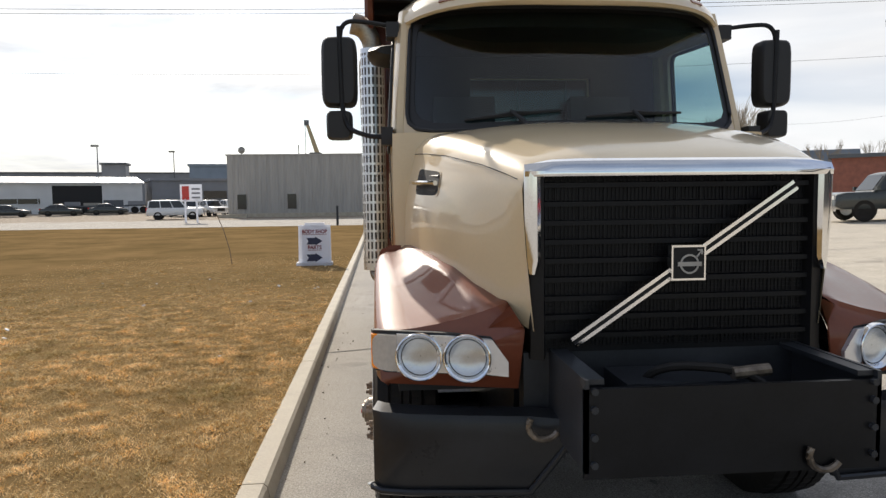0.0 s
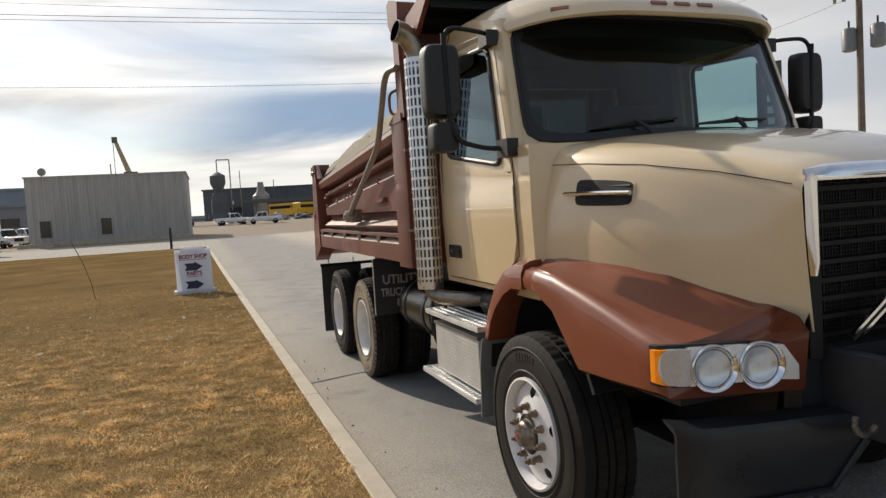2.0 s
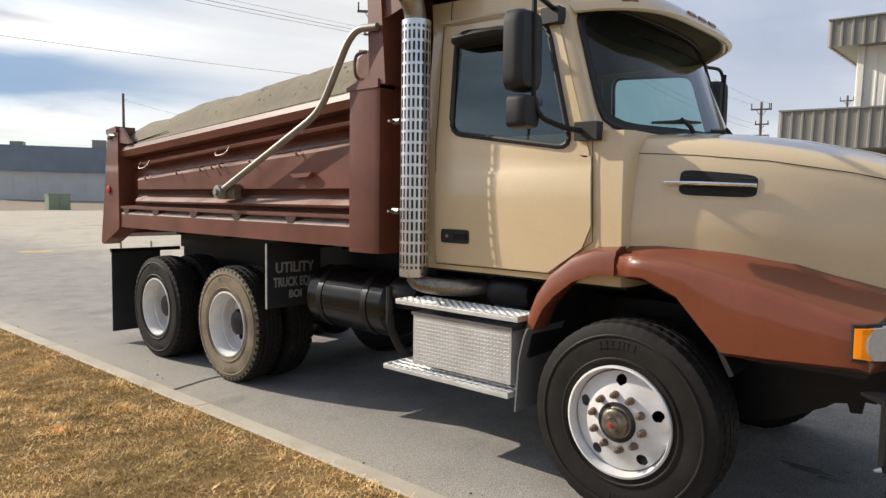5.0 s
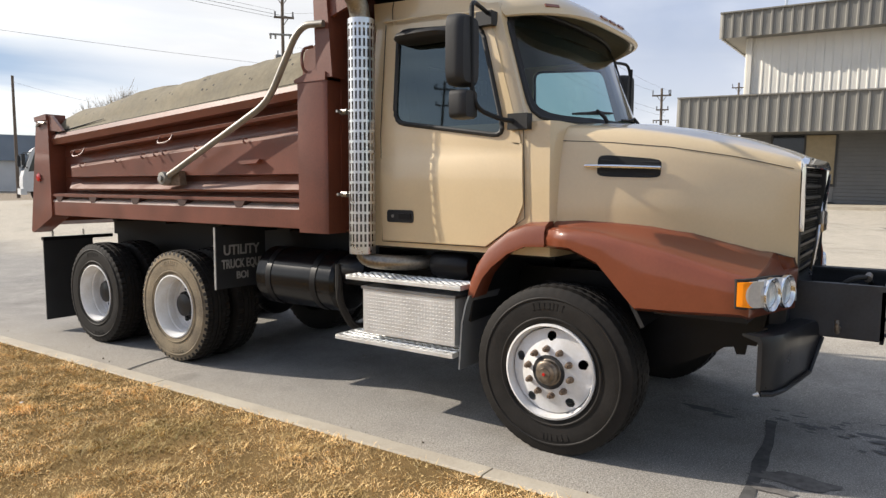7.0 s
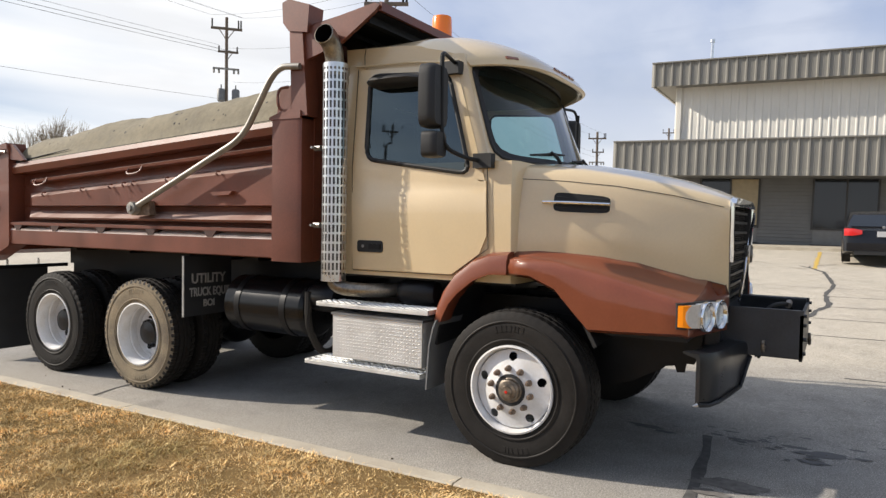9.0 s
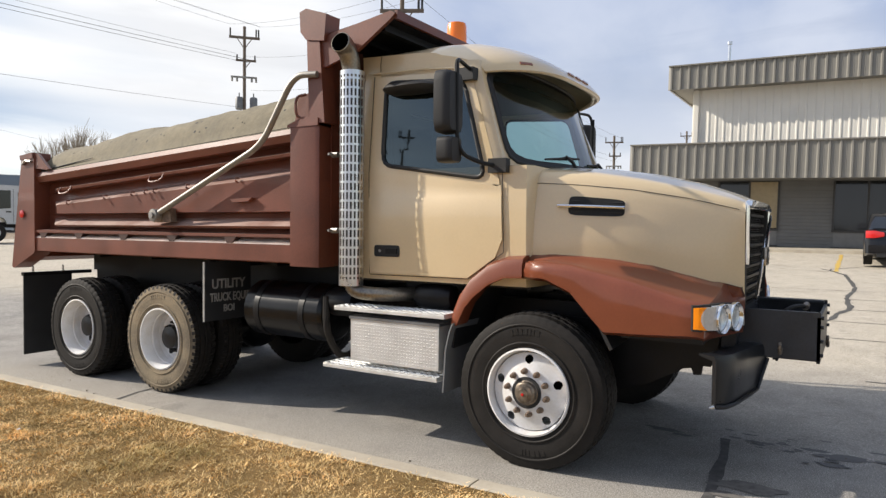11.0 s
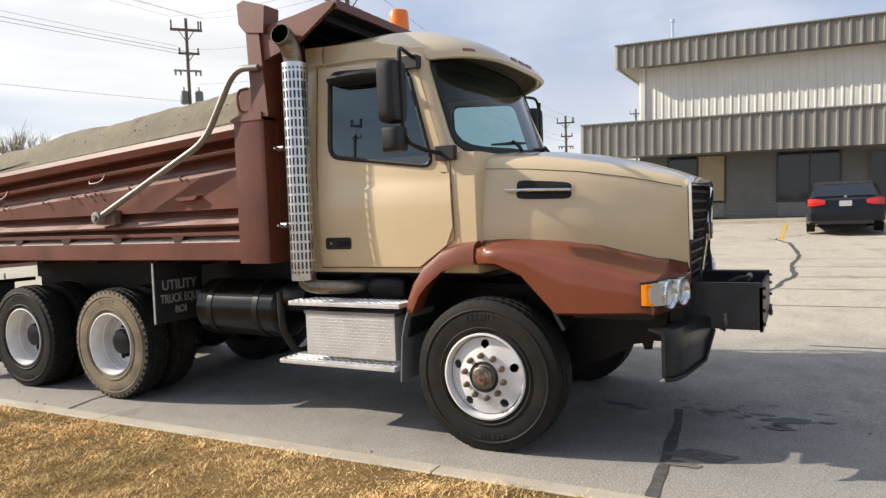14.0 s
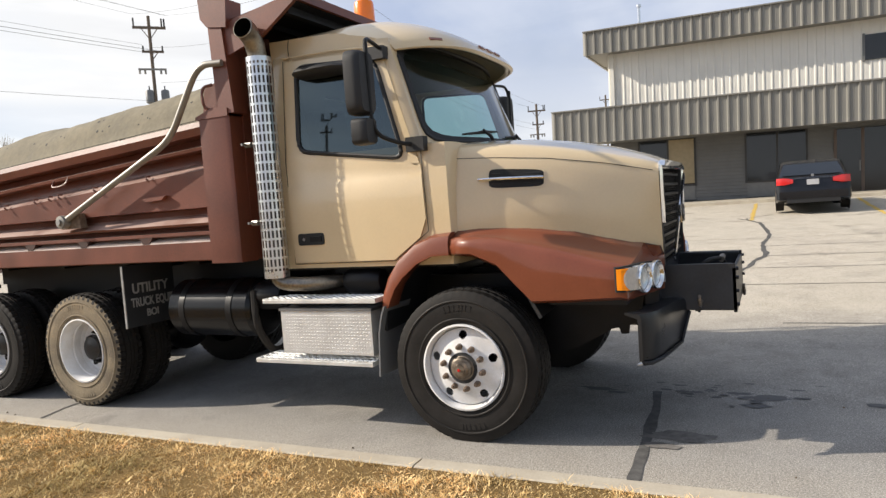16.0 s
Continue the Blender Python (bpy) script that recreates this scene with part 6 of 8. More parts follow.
# body brown darkened, so the gussets carry their shade in the colour
DARK_GUSSET = mat("shaded_brown_gusset", (0.05, 0.018, 0.012), 0.7, var=0.3)
GRATE = mat("worn_grating", (0.60, 0.52, 0.48), 0.6, metal=0.3, var=0.2)
dump_body()

# ---- surroundings ----
CORR_GREY = mat("grey_brown_corrugated_metal", (0.205, 0.197, 0.175), 0.5, var=0.06, scale=1.0)
CORR_CREAM = mat("cream_corrugated_metal", (0.72, 0.69, 0.62), 0.5, var=0.05, scale=1.0)
BLOCK = mat("grey_lap_siding", (0.15, 0.15, 0.145), 0.7, var=0.1, scale=2.0)
DARK_GLASS = mat("dark_window_glass", (0.012, 0.014, 0.016), 0.08, var=0.2, spec=0.6)
SHED_CONC = mat("weathered_ribbed_panel", (0.44, 0.42, 0.39), 0.85, scale=0.6, fine=3.0, bump=0.1, second=(0.35, 0.335, 0.31))
for nd in SHED_CONC.node_tree.nodes:
    if nd.type == "TEX_NOISE":
        vm = SHED_CONC.node_tree.nodes.new("ShaderNodeMapping")
        vm.inputs["Scale"].default_value = (3.0, 3.0, 0.3)
        SHED_CONC.node_tree.links.new(SHED_CONC.node_tree.nodes["Texture Coordinate"].outputs["Object"], vm.inputs[0])
        SHED_CONC.node_tree.links.new(vm.outputs[0], nd.inputs["Vector"])


def corrugated(x0, y0, x1, y1, z0, z1, pitch, depth, out):
    """Vertical ribbed sheet from one ground point to another; out is the outward side (+1 or -1)."""
    a, b = Vector((x0, y0, 0)), Vector((x1, y1, 0))
    d = b - a
    n = max(2, round(d.length / pitch))
    nrm = Vector((d.y, -d.x, 0)).normalized() * out
    pts = []
    for k in range(n):
        for f, h in ((0.0, 0), (0.10, 1), (0.26, 1), (0.33, 0), (0.62, 0), (0.66, 0.18), (0.70, 0)):
            pts.append(a + d * ((k + f) / n) + nrm * depth * h)
    pts.append(b)
    back = [b - nrm * 0.05, a - nrm * 0.05]
    ring = pts + back
    return loft_bm([[(p.x, p.y, z0) for p in ring], [(p.x, p.y, z1) for p in ring]])


def office():
    of = thing("office_building", "two-storey office with grey ribbed fascias and cream upper wall", "building", (25, 0, 1.0))
    of.matrix_world = pose(25, 0, 1.0, 1.2, 0, 0)
    def sub(name, bm, material, label="", **k):
        o = part(name, bm, material, of, label, **k)
        return o
    L, R = 4.4, -26.0
    sub("wall", box_bm(0.0, 0.25, R, L, -0.6, 3.0), BLOCK, "grey lap-sided ground floor wall")
    for k in range(20):
        z = 0.02 + k * 0.14
        sub("siding_board", prism_bm([(-0.012, z), (-0.030, z + 0.01), (-0.006, z + 0.138), (0.0, z + 0.138)], "y", R, L), BLOCK)
    sub("upper_wall", corrugated(0.0, L, 0.0, R, 3.0, 6.6, 0.30, 0.019, 1), CORR_CREAM, "cream ribbed upper wall", smooth=0)
    sub("side_wall", box_bm(0.0, 14.0, L - 0.2, L, -0.6, 6.6), CORR_CREAM)
    sub("lower_fascia", corrugated(-2.0, 6.35, -2.0, R, 2.62, 3.98, 0.355, 0.05, 1), CORR_GREY, "grey-brown ribbed canopy fascia", smooth=0)
    sub("lower_fascia", corrugated(-2.0, 6.35, 0.0, 6.35, 2.62, 3.98, 0.40, 0.07, -1), CORR_GREY, smooth=0)
    sub("canopy_soffit", box_bm(-1.98, 0.0, R, 6.33, 2.66, 2.74), BLOCK)
    sub("fascia_trim", box_bm(-2.09, -1.95, R, 6.4, 3.98, 4.03), CORR_GREY)
    sub("upper_fascia", corrugated(-0.8, 5.2, -0.8, R, 6.40, 7.35, 0.355, 0.05, 1), CORR_GREY, "grey-brown ribbed roof fascia", smooth=0)
    sub("upper_fascia", corrugated(-0.8, 5.2, 6.0, 5.2, 6.40, 7.35, 0.40, 0.07, -1), CORR_GREY, smooth=0)
    sub("roof", box_bm(-0.78, 14.0, R, 5.15, 6.45, 6.6), CORR_GREY)
    sub("fascia_trim", box_bm(-0.90, -0.75, R, 5.25, 7.35, 7.40), CORR_GREY)
    for y0, y1, z0, z1, tan in ((0.95, 3.2, 0.72, 2.62, True), (-3.14, -0.97, 0.72, 2.62, False), (-9.0, -7.0, 0.72, 2.62, False), (-12.5, -10.5, 0.72, 2.62, False)):
        w = sub("window", box_bm(-0.040, 0.02, y0, y1, z0, z1), DARK_GLASS, "dark office window with a grey panel below")
        mid = (y0 + y1) / 2 - 0.05
        if tan:
            part("blind", box_bm(-0.046, -0.04, y0 + 0.04, mid - 0.03, z0 + 0.04, z1 - 0.02), TAN_BLIND, w, "tan blind behind the pane")
        for yy in (y0, mid, y1):
            part("window_frame", box_bm(-0.075, 0.02, yy - 0.035, yy + 0.035, z0 - 0.03, z1), FRAME_DARK, w)
        part("window_sill", box_bm(-0.085, 0.02, y0 - 0.035, y1 + 0.035, z0 - 0.07, z0), FRAME_DARK, w)
        part("window_panel", box_bm(-0.042, 0.02, y0 + 0.03, y1 - 0.03, 0.08, z0 - 0.07), PANEL_GREY, w)
        part("window_rail", box_bm(-0.07, 0.02, y0 - 0.03, y1 + 0.03, 0.04, 0.08), FRAME_DARK, w)
    d = sub("door", box_bm(-0.06, 0.02, -5.9, -4.1, 0.05, 2.5), DARK_GLASS, "dark glass entrance door")
    for yy in (-5.9, -5.0, -4.1):
        part("door_frame", box_bm(-0.08, 0.0, yy - 0.05, yy + 0.05, 0.0, 2.5), mat_brown_frame, d)
    part("door_handle", tube_bm([(-0.12, -4.9, 0.9), (-0.12, -4.9, 1.3)], 0.015, 6), STEEL, d)
    w = sub("upper_window", box_bm(-0.06, 0.05, -8.0, -5.05, 4.98, 5.9), DARK_GLASS, "dark upper window")
    part("window_frame", box_bm(-0.08, 0.0, -5.09, -5.01, 4.93, 5.95), BLOCK, w)
    sub("roof_pipe", tube_bm([(1.0, 3.2, 6.6), (1.0, 3.2, 8.5)], 0.06, 8), ALU)
    sub("pipe_cap", tube_bm([(1.0, 3.2, 8.5), (1.0, 3.2, 8.62)], 0.10, 10), ALU)
    sub("downpipe", box_bm(-0.10, -0.02, L - 0.25, L - 0.1, 4.0, 6.5), CORR_CREAM)
    # walk in front
    w = part("walkway", prism_bm([(22.2, ground_z(22.2, 0) - 0.1), (22.2, 0.99), (25.0, 1.02), (25.0, 0.8)], "y", R, 9.0), CONCRETE, None, bevel=0.02)
    tagged(w, "pale concrete walk before the office", "pavement", kind="structure")


TAN_BLIND = mat("tan_window_blind", (0.30, 0.235, 0.13), 0.5, var=0.1, coat=0.3)
FRAME_DARK = mat("dark_window_frame", (0.035, 0.034, 0.032), 0.5, var=0.15)
PANEL_GREY = mat("grey_spandrel_panel", (0.17, 0.17, 0.165), 0.5, var=0.08)
mat_brown_frame = mat("brown_door_frame", (0.10, 0.07, 0.05), 0.5, var=0.1)
office()


# shed behind the lawn
def shed():
    z = ground_z(-10, 70)
    sh = thing("concrete_shed", "grey ribbed flat-roofed shed with small windows", "shed", (-17.65, 70.0, z - 0.1), -1)
    W, D, H = 14.1, 12.0, 6.6
    def sub(name, bm, material, **k):
        return part(name, bm, material, sh, **k)
    bm = bmesh.new()
    n = 24
    ring = []
    for k in range(n):
        for f, h in ((0, 0), (0.4, 0), (0.5, 0.06), (0.9, 0.06)):
            ring.append(((k + f) / n * W, -h))
    ring += [(W, 0), (W, D), (0, D)]
    sub("wall", prism_bm(ring, "z", 0, H), SHED_CONC, smooth=0)
    sub("base_plinth", box_bm(-0.05, W + 0.05, -0.12, 0.1, -0.5, 0.5), CONCRETE)
    for x in (1.0, 6.2):
        w = sub("window", box_bm(x, x + 0.9, -0.10, 0.0, 1.0, 2.5), DARK_GLASS)
        part("window_frame", box_bm(x - 0.06, x + 0.96, -0.085, 0.0, 0.94, 1.0), BLOCK, w)
    sub("roof_edge", box_bm(-0.1, W + 0.1, -0.12, D, H - 0.05, H + 0.1), SHED_CONC)
    sub("roof_pipe", tube_bm([(7.2, 2, H), (7.2, 2, H + 1.2)], 0.06, 6), DARK_CAB)
    sub("roof_vent", box_bm(8.4, 9.6, 1.5, 2.5, H, H + 0.35), BLOCK)
    d = sub("satellite_dish", lathe_bm([(0.02, 0.0), (0.21, 0.04), (0.37, 0.13), (0.38, 0.15), (0.20, 0.07), (0.02, 0.03)], (1.3, 1.0, H + 0.6), "y", 20), GALV, smooth=50)
    part("dish_post", tube_bm([(1.3, 1.1, H), (1.3, 1.1, H + 0.6)], 0.04, 6), GALV, d)
    tagged(part("concrete_block", box_bm(-18.2, -15.3, 67.6, 68.4, z - 0.1, z + 0.35), CONCRETE, bevel=0.05), "pale rubble block before the shed", "block")


shed()


# ---- parked vehicles ----
CAR_BLACK = mat("black_car_paint", (0.006, 0.006, 0.008), 0.25, var=0.1, coat=0.4, spec=0.3)
CAR_WHITE = mat("white_car_paint", (0.75, 0.75, 0.75), 0.3, var=0.04, coat=0.6)
CAR_DARK = mat("dark_green_car_paint", (0.03, 0.035, 0.033), 0.3, var=0.1, coat=0.6)
PLATE = mat("number_plate_bars", (0.45, 0.45, 0.46), 0.5, var=0.1)
PROFILES = {  # lower body (x along, z) and greenhouse outline, for a length of 1 and true heights
    "sedan": ([(-0.5, 0.32), (-0.495, 0.62), (-0.485, 0.90), (-0.36, 1.0), (0.14, 0.98), (0.34, 0.90), (0.46, 0.78), (0.495, 0.62), (0.5, 0.35), (0.4, 0.22), (-0.42, 0.22)],
              [(-0.375, 0.97), (-0.24, 1.36), (-0.16, 1.45), (-0.02, 1.48), (0.06, 1.43), (0.20, 0.96)], 0.84),
    "suv": ([(-0.5, 0.45), (-0.495, 0.75), (-0.49, 1.10), (0.20, 1.12), (0.42, 1.08), (0.48, 0.98), (0.5, 0.6), (0.46, 0.4), (-0.45, 0.4)],
            [(-0.485, 1.09), (-0.455, 1.80), (-0.40, 1.90), (0.05, 1.90), (0.10, 1.85), (0.22, 1.10)], 0.88),
    "pickup": ([(-0.5, 0.5), (-0.495, 1.12), (-0.10, 1.12), (0.22, 1.13), (0.43, 1.10), (0.49, 1.0), (0.5, 0.55), (0.45, 0.42), (-0.47, 0.45)],
               [(-0.10, 1.10), (-0.085, 1.80), (-0.05, 1.88), (0.12, 1.88), (0.16, 1.82), (0.25, 1.11)], 0.86),
    "van": ([(-0.5, 0.4), (-0.495, 1.2), (0.36, 1.22), (0.46, 1.12), (0.5, 0.95), (0.5, 0.5), (0.46, 0.36), (-0.46, 0.36)],
            [(-0.495, 1.18), (-0.475, 2.0), (-0.44, 2.08), (0.18, 2.08), (0.24, 2.0), (0.38, 1.2)], 0.9),
}


def vehicle(name, label, category, kind, at, rz, length, width, paint, wheel_r=0.34, rim=ALU, group=""):
    """A parked car: nose to local +x."""
    z = ground_z(at[0], at[1])
    car = thing(name, label, category, (at[0], at[1], z), rz, group)
    low, top, narrow = PROFILES[kind]
    hw = width / 2
    round_k = 0.075 if kind == "sedan" else 0.035
    def body_ring(y, k):
        cz = 0.65
        return [(x * length * (1 - round_k * k), y, cz + (zz - cz) * (1 - 0.12 * k)) for x, zz in low]
    cuts = ((1.0, 1.0), (0.985, 0.62), (0.94, 0.35), (0.85, 0.17), (0.65, 0.06), (0.35, 0.01))
    part("body", loft_bm([body_ring(-hw * f, k) for f, k in cuts] + [body_ring(hw * f, k) for f, k in cuts[::-1]]), paint, car, smooth=60)
    def top_ring(y, k):
        zb = top[0][1]
        return [(x * length, y * (1 - (1 - narrow) * (zz - zb) / 0.8) , zz - 0.02 * k) for x, zz in top]
    cuts = ((0.93, 3.0), (0.90, 1.6), (0.82, 0.7), (0.6, 0.2), (0.3, 0.0))
    part("roof", loft_bm([top_ring(-hw * f, k) for f, k in cuts] + [top_ring(hw * f, k) for f, k in cuts[::-1]]), paint, car, smooth=60)
    # windows, just proud of the greenhouse
    zb = top[0][1]
    for sgn in (-1, 1):
        zt = max(p[1] for p in top)
        def P(x, zz):
            return Vector((x * length, sgn * (hw * 0.93 * (1 - (1 - narrow) * (zz - zb) / 0.8) + 0.006), zz))
        lo, hi = zb + 0.06, zt - 0.10
        def front_x(zz):
            return interp(zz, [top[-1][1], top[-2][1]], [top[-1][0], top[-2][0]])
        def rear_x(zz):
            return interp(zz, [top[0][1], top[1][1]], [top[0][0], top[1][0]])
        a0, a1, b0, b1 = rear_x(lo) + 0.02, rear_x(hi) + 0.02, front_x(lo) - 0.02, front_x(hi) - 0.015
        n = 3 if kind in ("suv", "van") else 2
        for k in range(n):
            q0, q1 = (k + 0.04) / n, (k + 0.96) / n
            bm = bmesh.new()
            bm.faces.new([bm.verts.new(p) for p in (P(lerp(a0, b0, q0), lo), P(lerp(a0, b0, q1), lo), P(lerp(a1, b1, q1), hi), P(lerp(a1, b1, q0), hi))])
            part("side_window", bm, DARK_GLASS, car, smooth=0)
        part("side_mirror", box_bm(front_x(lo) * length - 0.12, front_x(lo) * length, sgn * hw * 0.95 - 0.02, sgn * hw * 0.95 + sgn * 0.22 + 0.02, lo, lo + 0.16), paint, car, bevel=0.03)
    def screen(p, q, out, nm):
        (x0, z0), (x1, z1) = p, q
        w0, w1 = hw * 0.84, hw * 0.84 * (1 - (1 - narrow) * (z1 - zb) / 0.8)
        bm = bmesh.new()
        pts = []
        for t, w in ((0.08, w0), (0.92, w1)):
            pts.append([(lerp(x0, x1, t) * length + out * 2, sg * w * 0.96, lerp(z0, z1, t) + 0.012) for sg in (-1, 1)])
        bm.faces.new([bm.verts.new(v) for v in (pts[0][0], pts[0][1], pts[1][1], pts[1][0])])
        part(nm, bm, DARK_GLASS, car, smooth=0)
    screen(top[-1], top[-2], 0.012, "windscreen")
    screen(top[0], top[1], -0.012, "rear_window")
    for x in (-0.295, 0.305):
        for sgn in (-1, 1):
            w = part("wheel", lathe_bm([(wheel_r * 0.6, -0.10), (wheel_r * 0.95, -0.11), (wheel_r, -0.08), (wheel_r, 0.08), (wheel_r * 0.95, 0.11), (wheel_r * 0.6, 0.10)], (0, 0, 0), "y", 28, closed=False), RUBBER, car)
            w.location = (x * length, sgn * (hw - 0.10), wheel_r)
            part("rim", lathe_bm([(wheel_r * 0.62, -0.09), (wheel_r * 0.5, -0.07), (wheel_r * 0.2, -0.085), (0.02, -0.09), (0.02, 0.09), (wheel_r * 0.2, 0.085), (wheel_r * 0.5, 0.07), (wheel_r * 0.62, 0.09)], (0, 0, 0), "y", 20), rim, w)
            arch = lathe_bm([(wheel_r * 1.13, -0.008), (wheel_r * 1.13, 0.008)], (x * length, sgn * hw * 0.985, wheel_r), "y", 28)
            part("wheel_arch", arch, RUBBER, car)
    rear, nose = -0.5 * length, 0.5 * length
    tz = {"sedan": 0.85, "suv": 0.95, "pickup": 0.95, "van": 1.05}[kind]
    for sgn in (-1, 1):
        y0, y1 = (0.52 * hw, 0.97 * hw) if kind == "sedan" else (0.80 * hw, 0.97 * hw)
        h = 0.098 if kind == "sedan" else 0.2
        rings = []
        for q in range(7):
            f = lerp(y0, y1, q / 6) / hw
            k = interp(f, [0.35, 0.65, 0.85, 0.94, 0.985, 1.0], [0.01, 0.06, 0.17, 0.35, 0.62, 1.0])
            xs = rear * (1 - round_k * k)
            hz = h * lerp(0.55, 1.0, min(1, q / 3))
            rings.append([(xs - 0.014, sgn * f * hw, tz - hz), (xs - 0.018, sgn * f * hw, tz), (xs - 0.008, sgn * f * hw, tz + hz), (xs + 0.14, sgn * f * hw, tz + hz), (xs + 0.14, sgn * f * hw, tz - hz)])
        part("tail_light", loft_bm(rings), RED_LENS, car, "red tail light")
        part("head_light", box_bm(nose - 0.14, nose - 0.01, min(sgn * 0.55 * hw, sgn * 0.93 * hw), max(sgn * 0.55 * hw, sgn * 0.93 * hw), tz - 0.14, tz + 0.02), LAMP_WHITE, car, bevel=0.02)
        if kind == "sedan":
            part("exhaust_tip", tube_bm([(rear - 0.03, sgn * 0.62 * hw, 0.33), (rear + 0.1, sgn * 0.62 * hw, 0.33)], 0.045, 12), CHROME, car)
    part("rear_bumper", box_bm(rear - 0.05, rear + 0.1, -hw * 0.9, hw * 0.9, 0.36, 0.56), paint if kind == "sedan" else CHROME, car, bevel=0.04)
    part("front_bumper", box_bm(nose - 0.1, nose + 0.04, -hw * 0.9, hw * 0.9, 0.36, 0.56), paint if kind == "sedan" else CHROME, car, bevel=0.04)
    part("front_grille", box_bm(nose - 0.02, nose + 0.012, -hw * 0.45, hw * 0.45, 0.6, tz - 0.02), PLASTIC, car)
    p = part("number_plate", box_bm(rear - 0.03, rear, -0.15, 0.15, tz - 0.12, tz + 0.03), PLATE, car)
    if kind == "sedan":
        part("boot_badge", lathe_bm([(0.04, -0.004), (0.035, -0.012)], (rear - 0.0, 0, tz + 0.14), "x", 16), STEEL, car)
        part("rear_diffuser", box_bm(rear - 0.035, rear + 0.1, -hw * 0.7, hw * 0.7, 0.24, 0.36), PLASTIC, car, bevel=0.01)
        part("boot_lip", box_bm(rear + 0.02, rear + 0.16, -hw * 0.75, hw * 0.75, 0.955, 0.985), paint, car, bevel=0.01)
    return car


vehicle("sedan", "black sedan parked nose to the office", "car", "sedan", (18.8, -2.95), 0, 4.95, 1.88, CAR_BLACK, 0.335)
vehicle("suv", "white long sport utility vehicle in the yard", "car", "suv", (-21.9, 66.2), 12, 5.3, 2.0, CAR_WHITE, 0.38)
for x, y, r in ((-21.4, 77.0, -48), (-19.6, 79.0, -48), (-17.8, 81.0, -48), (-23.6, 75.5, -48)):
    vehicle("pickup_truck", "white pickup truck in a parked row", "truck", "pickup", (x, y), r, 5.6, 2.0, CAR_WHITE, 0.38, group="row of white pickups")
vehicle("pickup_truck", "dark green pickup truck across the lot", "truck", "pickup", (19.2, 21.8), 165, 5.6, 2.0, CAR_DARK, 0.40)
for x, y, r in ((2.5, 112, 8), (7.2, 108, 175)):
    vehicle("pickup_truck", "white work pickup in the far yard", "truck", "pickup", (x, y), r, 5.6, 2.0, CAR_WHITE, 0.38, group="far pickups")
for k, (x, y) in enumerate(((-47, 84), (-42, 86.5), (-37, 88.5))):
    vehicle("parked_car", "dark car parked before the white warehouse", "car", "sedan", (x, y), 20, 4.7, 1.8, CAR_DARK, 0.33, group="cars at the warehouse")


